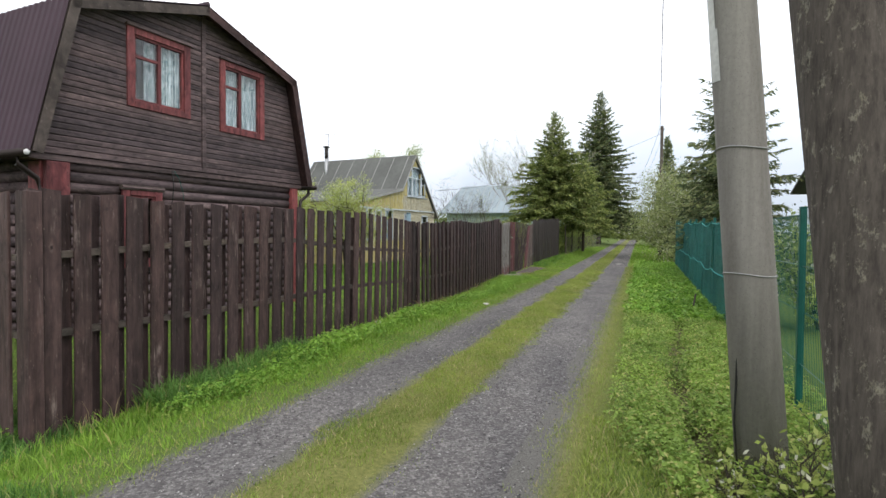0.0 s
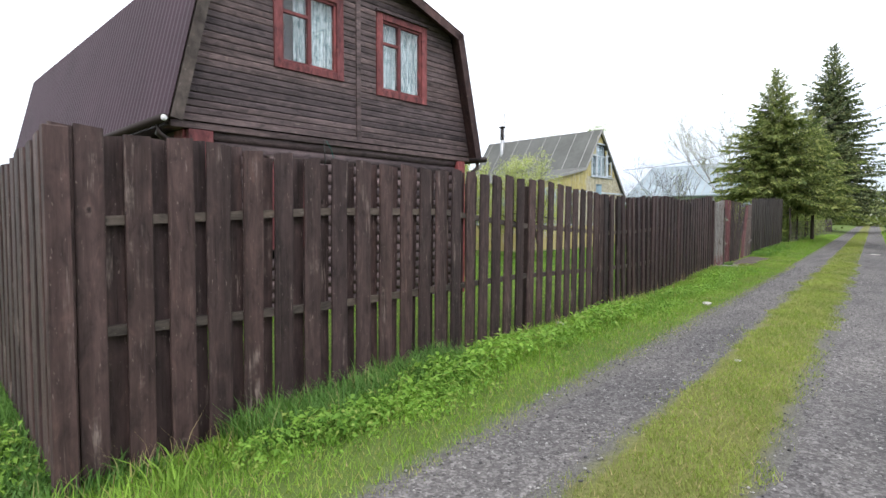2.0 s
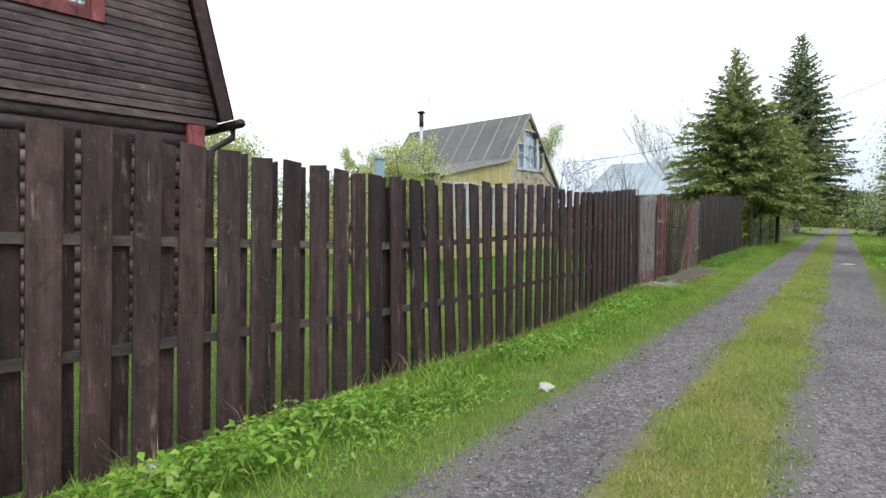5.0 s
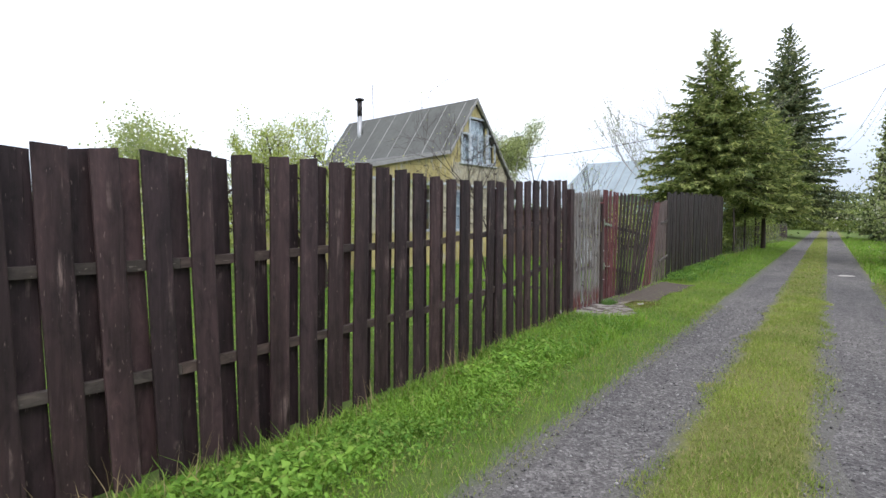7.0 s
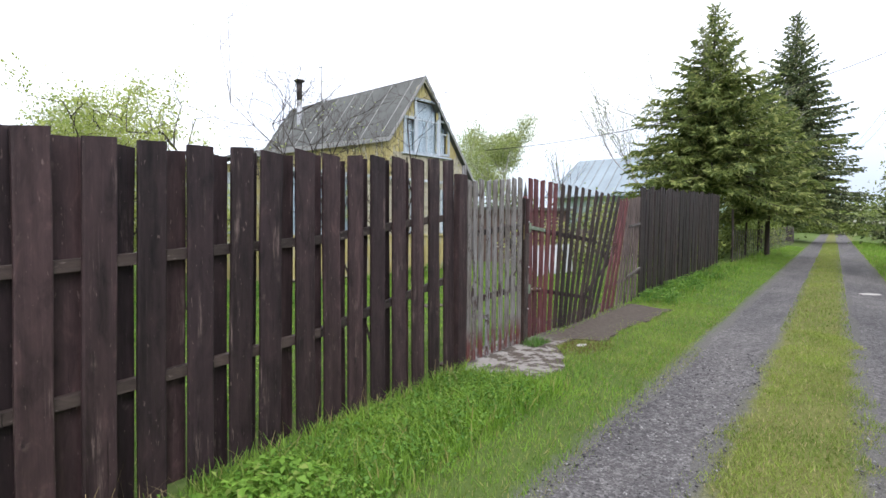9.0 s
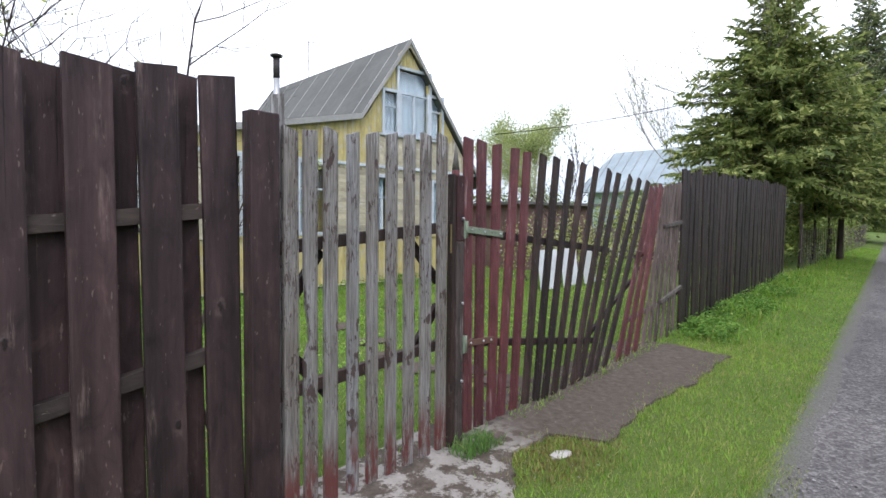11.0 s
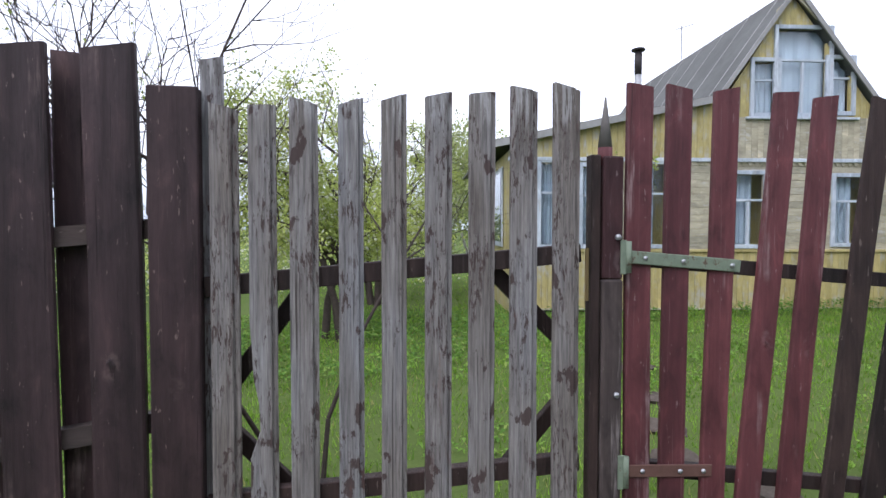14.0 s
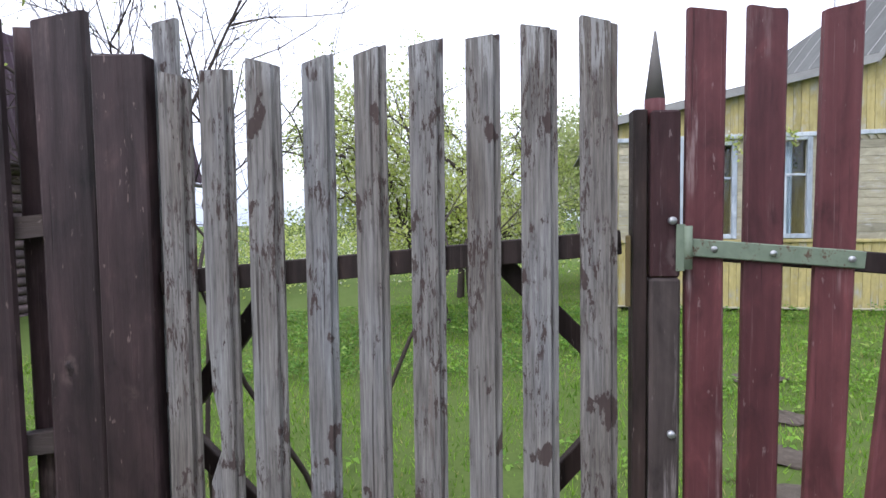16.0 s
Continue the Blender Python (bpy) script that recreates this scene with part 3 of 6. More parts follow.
def blades(name, n, region, height, width, mat, label, lean=0.5, keep=None, parts=2):
    """Tapered grass blades, bent to a side. region: x0, x1, y0, y1; height: low, high."""
    x = rng.uniform(region[0], region[1], n)
    y = rng.uniform(region[2], region[3], n)
    if keep is not None:
        ok = keep(x, y) > rng.random(n)
        x, y = x[ok], y[ok]
    n = len(x)
    z = ground_z(x, y)
    h = rng.uniform(height[0], height[1], n) * (0.7 + 0.6 * rng.random(n))
    a = rng.uniform(0, 2 * np.pi, n)
    b = a + np.pi / 2 + rng.normal(0, 0.5, n)
    w = width * rng.uniform(0.6, 1.4, n)
    l = lean * h * rng.uniform(0.2, 1.3, n)
    base = np.stack([x, y, z - 0.01], -1)
    side = np.stack([np.cos(a), np.sin(a), 0 * a], -1) * w[:, None] / 2
    tip = np.stack([np.cos(b), np.sin(b), 0 * a], -1) * l[:, None]
    up = np.stack([0 * a, 0 * a, h], -1)
    if height[1] < 0.095:
        v = np.stack([base - side, base + side, base + up * 0.95 + tip], 1)
        return tagged(big_mesh(name, v.reshape(-1, 3), np.arange(n * 3).reshape(-1, 3), mat), label, "grass", kind="stuff")
    mid = base + 0.55 * up + 0.35 * tip
    v = np.stack([base - side, base + side, mid + side * 0.8, mid - side * 0.8, base + up * 0.95 + tip], 1)
    k = np.arange(n)[:, None] * 5
    t = np.concatenate([k + [[0, 1, 2]], k + [[0, 2, 3]], k + [[3, 2, 4]]], 0)
    return tagged(big_mesh(name, v.reshape(-1, 3), t, mat), label, "grass", kind="stuff")


def patchy(scale, lo, hi, seed=0.0):
    def f(x, y):
        return np.clip((np.sin(x * scale * 1.7 + seed + 2 * np.sin(y * scale * 0.6)) * np.cos(y * scale + seed * 2 + x) + 1) / 2 * (hi - lo) + lo, 0, 1)
    return f


slab_y = [21.2, 21.3, 21.75, 22.4, 22.95, 23.35, 23.5, 24.4, 25.6, 26.85, 26.95]
slab_x = [0.35, 0.85, 1.0, 0.72, 0.42, 0.5, 0.85, 0.8, 0.95, 0.95, 0.3]


def off_slab(x, y):
    return np.where((y > 21.2) & (y < 26.95) & (x < np.interp(y, slab_y, slab_x) - 0.03 + 0.05 * np.sin(y * 9)), 0.015, 1.0)


def verge_lush(x, y):
    """Thick growth by the fence, thinning to short grass at the track."""
    return np.clip((1.62 + 0.1 * np.sin(y * 1.3) + 0.07 * np.sin(y * 3.7) - x) * 1.8, 0, 1)


blades("verge_grass", 95000, (0.0, 1.9, 2.0, 22), (0.03, 0.09), 0.009, grass_verge, "fresh green grass on the verge", 0.8, lambda x, y: off_slab(x, y) * (0.35 + 0.65 * verge_lush(x, y)))
blades("verge_grass", 36000, (1.2, 2.0, 2.0, 24), (0.015, 0.045), 0.007, grass_strip, "short yellowing grass by the track", 0.9, lambda x, y: off_slab(x, y) * (1 - 0.75 * verge_lush(x, y)))
blades("verge_grass", 9000, (0.0, 0.75, 4.4, 7.2), (0.1, 0.28), 0.01, grass_tall, "long green grass at the foot of the fence", 0.8, lambda x, y: np.clip(1.1 - x, 0, 1))
blades("verge_grass", 26000, (0.1, 1.2, 2.6, 20.8), (0.08, 0.2), 0.008, grass_verge, "tufts of long green grass near the fence", 0.9, lambda x, y: patchy(1.9, -0.4, 1)(x, y) * verge_lush(x + 0.2, y))
blades("verge_grass", 26000, (0.3, 1.85, 22, 28), (0.015, 0.05), 0.007, grass_strip, "short green and yellow grass by the gate", 0.8, off_slab)
blades("verge_grass", 60000, (0.2, 1.8, 22, 60), (0.02, 0.075), 0.011, grass_verge, "green grass along the lane", 0.7, off_slab)


def strip_keep(x, y):
    wob = 0.07 * np.sin(y * 2.3 + 1) + 0.05 * np.sin(y * 5.9) + 0.04 * np.sin(y * 13.1 + 2)
    wob2 = 0.07 * np.sin(y * 1.9 + 4) + 0.05 * np.sin(y * 6.7 + 1) + 0.04 * np.sin(y * 11.3)
    lo = np.interp(y, [0, 4, 8, 16, 30], [2.66, 2.7, 2.88, 2.74, 2.86]) + wob
    hi = np.interp(y, [0, 4.5, 7, 20, 30], [3.3, 3.42, 3.56, 3.6, 3.52]) + wob2
    return np.clip((x - lo) * 7 + 0.5, 0, 1) * np.clip((hi - x) * 7 + 0.5, 0, 1) * patchy(1.7, 0.2, 1.35, 2)(x, y)


blades("strip_grass", 200000, (2.56, 3.74, -1, 26), (0.02, 0.055), 0.009, grass_strip, "short worn grass between the wheel tracks", 0.8, strip_keep)
blades("strip_grass", 22000, (2.7, 3.6, 26, 70), (0.03, 0.07), 0.014, grass_strip, "short worn grass between the wheel tracks", 0.8)
for xe in (1.88, 2.76, 3.5, 4.54):
    blades("edge_grass", 12000, (xe - 0.2, xe + 0.2, 0, 24), (0.015, 0.05), 0.006, grass_strip, "thin grass creeping onto the track edge", 0.8, patchy(3.1, -0.3, 0.8, xe))
blades("right_grass", 60000, (4.5, 5.6, -1, 30), (0.02, 0.06), 0.006, grass_strip, "short grass beside the track", 0.8, lambda x, y: np.clip(1.25 - (x - 4.5), 0, 1))
blades("right_grass", 12000, (4.8, 6.1, 1.3, 5.2), (0.03, 0.1), 0.007, grass_strip, "rough grass by the pole", 0.9)
blades("right_grass", 16000, (4.6, 7.2, 30, 75), (0.06, 0.2), 0.02, grass_verge, "grass beside the lane", 0.8)
# Both near-corner patches take the darker grass_tall: shading put into the blade colour.
blades("corner_grass", 16000, (-3.0, 0.2, 1.2, 3.9), (0.06, 0.18), 0.012, grass_tall, "long green grass outside the side fence", 0.8)
blades("verge_grass", 16000, (0.0, 1.85, -1, 2.4), (0.03, 0.1), 0.008, grass_tall, "fresh green grass on the verge", 0.7)
FLAGS = [(-0.62, 24.3, 0.26), (-1.05, 24.42, 0.2), (-1.57, 24.1, 0.24), (-2.2, 24.35, 0.22), (-2.95, 24.7, 0.24), (-4.0, 25.1, 0.27)]


def yard_keep(x, y):
    """Little grass on the flat stones and on the worn ground behind the gate, thinner in patches elsewhere."""
    k = patchy(1.1, 0.75, 1.0, 12)(x, y)
    for fx, fy, fr in FLAGS:
        k = k * np.clip(((x - fx) ** 2 + (y - fy) ** 2) / fr ** 2 - 0.55, 0.02, 1)
    return k * np.clip(((x + 1.75) / 0.5) ** 2 + ((y - 22.45) / 0.3) ** 2 - 0.4, 0.1, 1)


blades("yard_grass", 36000, (-6, -0.15, 3.6, 16), (0.03, 0.075), 0.013, grass_yard, "mown green grass in the yard", 0.7)
blades("yard_grass", 100000, (-9.5, -0.15, 16, 32), (0.03, 0.085), 0.013, grass_yard, "mown green grass in the yard", 0.7, yard_keep)
blades("yard_grass", 56000, (-20, -3.0, 20, 46), (0.04, 0.09), 0.016, grass_yard, "mown green grass in the yard", 0.7)
blades("verge_grass", 1500, (-0.2, 0.15, 23.4, 28), (0.03, 0.1), 0.009, grass_verge, "green grass under the gate", 0.8)
blades("broad_grass", 7000, (0.15, 1.1, 3.5, 21.0), (0.1, 0.2), 0.016, grass_verge, "broad green leaves among the verge grass", 1.0, patchy(2.6, -0.6, 0.9, 7))
blades("dry_stalks", 1400, (-0.05, 0.4, 3, 21), (0.15, 0.35), 0.005, dry_straw, "dry straw stalks at the fence foot", 0.9, patchy(2.3, -0.2, 0.8))


def weeds(name, n, region, height, size, mat, label, keep=None, rise=None):
    """Low plants: each a stalk top with three to five folded leaflets."""
    x = rng.uniform(region[0], region[1], n)
    y = rng.uniform(region[2], region[3], n)
    if keep is not None:
        ok = keep(x, y) > rng.random(n)
        x, y = x[ok], y[ok]
    n = len(x)
    top = ground_z(x, y) + rng.uniform(height[0], height[1], n) * (1.0 if rise is None else rise(x, y))
    turn = rng.uniform(0, 2 * np.pi, n)
    vs, fs, c = [], [], 0
    for j in range(5):
        a = turn + j * 2 * np.pi / 5 + rng.normal(0, 0.25, n)
        s = size * rng.uniform(0.6, 1.35, n)
        d = np.stack([np.cos(a), np.sin(a), rng.normal(0.05, 0.35, n)], -1)
        q = np.stack([-np.sin(a), np.cos(a), rng.normal(0, 0.3, n)], -1)
        o = np.stack([x, y, top + rng.normal(0, 0.02, n)], -1) + d * 0.12 * s[:, None]
        m_ = o + d * 0.5 * s[:, None]
        fold = np.stack([0 * a, 0 * a, 0.1 * s], -1)
        tip = o + d * s[:, None] - np.stack([0 * a, 0 * a, 0.22 * s], -1)
        vs.append(np.stack([o, m_ + q * 0.3 * s[:, None] + fold, tip, m_ - q * 0.3 * s[:, None] + fold], 1))
    v = np.stack(vs, 1).reshape(-1, 3)
    k = np.arange(len(v) // 4)[:, None] * 4
    t = np.concatenate([k + [[0, 1, 2]], k + [[0, 2, 3]]], 0)
    return tagged(big_mesh(name, v, t, mat), label, "plants", kind="stuff")


weeds("weeds", 26000, (4.9, 7.0, 1.2, 12), (0.0, 0.19), 0.04, ditch_leaf, "green goutweed covering the ditch bank",
      lambda x, y: np.where(np.abs(x - 5.75 - 0.12 * np.sin(y * 0.7)) < 0.1 + 0.06 * np.sin(y * 2.9), 0.25, 1.0) * np.clip((x - 4.9 - 0.65 * np.clip((4.8 - y) / 1.5, 0, 1)) * 2.5, 0, 1) * patchy(2.1, 0.25, 1.3, 3)(x, y))
weeds("weeds", 7000, (4.9, 7.0, 12, 34), (0.04, 0.22), 0.1, weed_leaf, "green goutweed covering the ditch bank", lambda x, y: np.clip((x - 4.85) * 2.5, 0, 1))


def weed_rise(x, y):
    return np.clip(1.25 - 0.9 * np.abs(x - 0.7), 0.15, 1) * np.clip((x - 0.05) * 2.0, 0.15, 1) * (0.6 + 0.5 * patchy(1.1, 0, 1, 2)(x, y))


weeds("weeds", 15000, (0.12, 1.6, 3.9, 18.6), (-0.02, 0.19), 0.034, weed_leaf, "low broad-leaved weeds by the fence", lambda x, y: verge_lush(x + 0.02, y) * patchy(1.3, -0.3, 1.1, 4)(x, y), weed_rise)
weeds("weeds", 2600, (0.2, 1.25, 4.6, 18.5), (0.05, 0.25), 0.062, weed_leaf, "taller broad-leaved weeds by the fence", lambda x, y: verge_lush(x + 0.2, y) * patchy(1.1, -0.35, 1.2, 2)(x, y), weed_rise)
weeds("weeds", 4200, (0.18, 1.5, 18.2, 21.3), (-0.02, 0.12), 0.036, weed_dark, "dense green weeds by the fence end", lambda x, y: np.clip(1.6 - x * 1.15, 0, 1) * np.clip((21.25 - y) * 2, 0, 1) * np.clip((y - 17.9), 0, 1))
blades("verge_grass", 16000, (0.05, 1.3, 18, 21.2), (0.07, 0.19), 0.008, grass_verge, "lush green grass by the fence end", 0.8, lambda x, y: np.clip(1.5 - x, 0, 1))
weeds("weeds", 1500, (-7.5, -6.6, 25.2, 32.4), (0.0, 0.22), 0.05, weed_dark, "low green weeds along the cottage foot", lambda x, y: np.clip(1.2 + 1.6 * (-7.4 - x), 0, 1) * patchy(1.7, 0.1, 1.3, 8)(x, y))
weeds("weeds", 2600, (-8.5, -4.0, 18.5, 24.6), (0.0, 0.24), 0.05, weed_dark, "clumps of green weeds under the apple trees", lambda x, y: patchy(1.3, -0.35, 1.6, 9)(x, y))
weeds("weeds", 3600, (0.05, 0.85, 27.5, 37), (0.0, 0.16), 0.055, weed_dark, "dense green weeds by the plank fence", lambda x, y: np.clip(1.25 - 1.5 * x + 0.4 * np.sin(y * 2.1), 0, 1) * patchy(1.6, 0.0, 1.2, 5)(x, y))
blades("verge_grass", 7000, (0.1, 1.3, 27.5, 52), (0.08, 0.26), 0.014, grass_verge, "long grass along the far fence", 0.9, lambda x, y: patchy(1.4, -0.2, 1, 3)(x, y) * np.clip(1.4 - x, 0, 1))
weeds("weeds", 1800, (-4.0, -0.15, 0.5, 3.4), (0.02, 0.16), 0.05, weed_leaf, "low weeds outside the side fence")
weeds("weeds", 5000, (-7, -0.6, 15, 28), (0.02, 0.09), 0.05, weed_leaf, "weeds in the yard grass", patchy(0.8, -0.5, 0.6, 1))


def stones(name, n, region, size, mat, label):
    x, y = rng.uniform(region[0], region[1], n), rng.uniform(region[2], region[3], n)
    s = size * (0.4 + 1.2 * rng.random(n) ** 3)
    o = np.array([(1, 0, 0), (-1, 0, 0), (0, 1, 0), (0, -1, 0), (0, 0, 0.7), (0, 0, -0.5)])
    v = o[None] * s[:, None, None] * rng.uniform(0.6, 1.3, (n, 6, 1))
    a = rng.uniform(0, np.pi, n)
    ca, sa = np.cos(a)[:, None], np.sin(a)[:, None]
    v = np.stack([v[..., 0] * ca - v[..., 1] * sa, v[..., 0] * sa + v[..., 1] * ca, v[..., 2]], -1)
    v = v + np.stack([x, y, ground_z(x, y) + 0.006 + 0.15 * s], -1)[:, None]
    t = np.array([(0, 2, 4), (2, 1, 4), (1, 3, 4), (3, 0, 4), (2, 0, 5), (1, 2, 5), (3, 1, 5), (0, 3, 5)])
    f = (np.arange(n)[:, None, None] * 6 + t[None]).reshape(-1, 3)
    return tagged(big_mesh(name, v.reshape(-1, 3), f, mat), label, "gravel", kind="stuff")


def pebble_mat():
    m = Mat("grey pebbles", 0.9, 0, 0.2)
    m.colour(m.ramp(m.island, [(0.0, (0.055, 0.053, 0.054)), (0.6, (0.18, 0.174, 0.17)), (1.0, (0.4, 0.39, 0.375))]))
    return m.mat


pebbles = pebble_mat()
stones("loose_gravel", 12000, (1.88, 2.78, 1.0, 24), 0.0095, pebbles, "loose grey crushed stone on the track")
stones("grit", 1200, (0.05, 0.95, 21.4, 26.8), 0.007, pebbles, "grit and small stones on the concrete apron")
blades("apron_moss", 14000, (0.25, 1.15, 22.35, 23.9), (0.02, 0.055), 0.008, dry_moss, "brown moss and dead grass over the broken apron", 0.9, lambda x, y: np.clip(1.5 - 1.9 * np.hypot((x - 0.7) / 0.5, (y - 23.1) / 0.75), 0, 1))
blades("apron_tuft", 420, (0.02, 0.26, 22.6, 23.0), (0.05, 0.16), 0.007, grass_tall, "green grass tuft by the gate post", 0.8)
blades("slab_grass", 9000, (0.0, 1.05, 21.2, 27), (0.02, 0.07), 0.007, grass_strip, "thin grass growing over the apron edge", 0.8, lambda x, y: np.clip(1 - 5 * np.abs(x + 0.03 - np.interp(y, slab_y, slab_x)), 0, 1))
stones("loose_gravel", 8000, (3.5, 4.55, 0.5, 22), 0.0095, pebbles, "loose grey crushed stone on the track")


# ---- plank fences ----


def plank_mesh(k):
    """A unit plank (1 x 1 x 1, foot at z 0): chamfered front edges, a slightly uneven head and a slight bow."""
    r = random.Random(k)
    bm = bmesh.new()
    prof = [(-0.5, -0.5), (0.3, -0.5), (0.5, -0.44), (0.5, 0.44), (0.3, 0.5), (-0.5, 0.5)]
    rings = []
    slope = r.uniform(-0.006, 0.006)
    for i, z in enumerate((0.0, 0.35, 0.7, 1.0)):
        dy, dx = r.uniform(-0.03, 0.03), r.uniform(-0.12, 0.12)
        rings.append([bm.verts.new((x + dx, y + dy, z + (slope * y * 2 if i == 3 else 0))) for x, y in prof])
    for a, b in zip(rings, rings[1:]):
        for j in range(6):
            bm.faces.new((a[j], a[(j + 1) % 6], b[(j + 1) % 6], b[j]))
    bm.faces.new(rings[0][::-1])
    bm.faces.new(rings[-1])
    bmesh.ops.recalc_face_normals(bm, faces=bm.faces)
    me = bpy.data.meshes.new("board")
    bm.to_mesh(me)
    bm.free()
    return me


plank_cache = {}


def board(parent, foot, head, width, thick, mat, name="board", yaw=0.0, k=None):
    """One board from foot to head (centres), across y before the yaw about z."""
    k = random.randrange(7) if k is None else k
    key = (k, mat.name)
    if key not in plank_cache:
        me = plank_mesh(k)
        me.materials.append(mat)
        plank_cache[key] = me
    ob = new(name, plank_cache[key])
    ob.parent = parent
    foot, head = Vector(foot), Vector(head)
    up = (head - foot).normalized()
    ax = Vector((math.cos(yaw), math.sin(yaw), 0))
    ax = (ax - up * ax.dot(up)).normalized()
    ay = up.cross(ax)
    rot = Matrix((ax, ay, up)).transposed().to_4x4()
    ob.matrix_local = parent.matrix_world.inverted() @ Matrix.Translation(foot) @ rot @ Matrix.Diagonal((thick, width, (head - foot).length, 1))
    return ob


random.seed(11)
fence = empty("plank_fence", pose(0, 3.3, -0.3), "tall dark brown stained plank fence along the lane", "fence")
starts = [3.3, 3.44, 3.74, 4.04, 4.33, 4.64, 4.93, 5.245, 5.56, 5.87, 6.2, 6.52, 6.83, 7.13, 7.43, 7.73, 8.03, 8.335, 8.64, 8.96, 9.31, 9.6, 9.92, 10.23, 10.53, 10.83, 11.14, 11.44, 11.72, 11.96,
          12.2, 12.52, 12.85, 13.16, 13.475, 13.775, 14.07, 14.38, 14.71, 15.02, 15.33, 15.645, 15.965, 16.26, 16.55, 16.85, 17.15, 17.46, 17.755, 18.06, 18.365, 18.6, 18.93, 19.215, 19.5, 19.785, 20.09, 20.395, 20.665, 20.935]


def fence_top(y):
    return float(np.interp(y, [3.3, 5.3, 7.6, 9.7, 10.6, 12.3, 13.7, 14.8, 16.1, 16.9, 17.9, 18.8, 19.5, 20.2, 21.1],
                           [2.08, 2.045, 2.1, 2.11, 2.05, 1.985, 2.0, 2.06, 2.12, 2.075, 2.09, 2.13, 2.19, 2.24, 2.31]))


def fence_lean(y):
    """Sideways lean of the boards, metres for each metre of height."""
    return float(np.interp(y, [3.3, 7, 9.3, 11, 12.2, 13.0, 13.7, 14.3, 14.8, 15.2, 16, 17, 18, 19, 21], [0.0, 0.015, 0.035, 0.03, 0.0, -0.03, -0.045, -0.03, -0.015, 0.012, 0.02, 0.005, 0.02, 0.0, -0.015]))


def fence_x(y):
    return float(np.interp(y, [19.0, 20.2, 21.0], [0.0, -0.035, -0.035]))


for i, y0 in enumerate(starts):
    y1 = starts[i + 1] if i + 1 < len(starts) else 21.12
    w = min(0.183 if y0 < 12 else 0.174, y1 - y0 - 0.004) * random.uniform(0.96, 1.04)
    yc, x0 = y0 + w / 2, fence_x(y0)
    top = fence_top(yc) + random.uniform(-0.018, 0.018)
    lean = fence_lean(yc) + random.gauss(0, 0.004)
    stain = fence_brown if yc < 12.1 else fence_dark
    low_ = verge_z(yc) + random.uniform(-0.02, 0.05)
    board(fence, (x0, yc - lean * (1.2 - low_), low_), (x0 + random.gauss(0, 0.006), yc + lean * (top - 1.2), top), w, 0.026, stain, yaw=random.gauss(0, 0.02))
    gap = y1 - y0 - w
    if gap > 0.05 or i < 1:
        yb = y0 + w + gap / 2 + random.uniform(-0.005, 0.015)
        wide = gap + (0.0 if 9.2 < yb < 12.1 else 0.045 if yb > 12 else 0.06)
        low_ = verge_z(yb) + random.uniform(-0.04, 0.06)
        top -= random.uniform(-0.01, 0.05)
        board(fence, (x0 - 0.085, yb - lean * (1.2 - low_), low_), (x0 - 0.085, yb + lean * (top - 1.2), top), wide * random.uniform(0.95, 1.05), 0.024, stain, yaw=random.gauss(0, 0.02))


def rail_height(upper, y):
    if upper:
        return float(np.interp(y, [3.4, 4.3, 5.6, 7.2, 7.7, 9.0, 10.2, 12.4, 14.3, 15.6, 17.1, 18.3, 19.3, 20.3, 21.0], [1.46, 1.48, 1.57, 1.6, 1.555, 1.43, 1.37, 1.265, 1.275, 1.325, 1.34, 1.42, 1.48, 1.61, 1.69]))
    return float(np.interp(y, [3.4, 4.8, 9.5, 12, 14.0, 16, 17, 18, 19.2, 20.3, 21.0], [0.735, 0.675, 0.68, 0.58, 0.54, 0.585, 0.6, 0.65, 0.72, 0.9, 1.02]))


ys = [3.35, 5.6, 7.3, 9.1, 10.9, 12.45, 14.3, 15.7, 17.1, 18.25, 19.2, 20.25, 21.12]
for upper in (False, True):
    for a, b in zip(ys, ys[1:]):
        bm = bmesh.new()
        for v in add_box(bm, (-0.07, a, -0.034), (-0.016, b - 0.004, 0.034)):
            v.co.z += rail_height(upper, v.co.y)
            v.co.x += fence_x(v.co.y)
        rail = part("rail", bm, rail_grey if a < 14 else rail_dark)
        rail.parent, rail.matrix_parent_inverse = fence, fence.matrix_world.inverted()
for y in (3.42, 6.4, 9.45, 12.6, 15.6, 18.8):
    p = box("post", (-0.155, y - 0.045, -0.4), (-0.073, y + 0.045, fence_top(y) - 0.1), gate_brown, None, 0.006)
    p.parent, p.matrix_parent_inverse = fence, fence.matrix_world.inverted()

side_fence = empty("plank_fence", pose(-0.05, 3.3, -0.3), "dark brown plank fence running back from the corner", "fence")
d = Vector((-0.99, 0.14, 0))
for i in range(52):
    s = 0.08 + i * 0.165
    p = Vector((0.0, 3.31, 0)) + d * s
    back = i % 2
    off = Vector((0.14, 0.99, 0)) * (0.07 * back)
    zt = 2.05 + random.uniform(-0.03, 0.03) - 0.006 * i
    board(side_fence, p + off + Vector((0, 0, -0.3 + random.uniform(0, 0.05))), p + off + Vector((random.gauss(0, 0.01), 0, zt)), 0.2, 0.025, fence_brown, yaw=radians(-90 - 8))
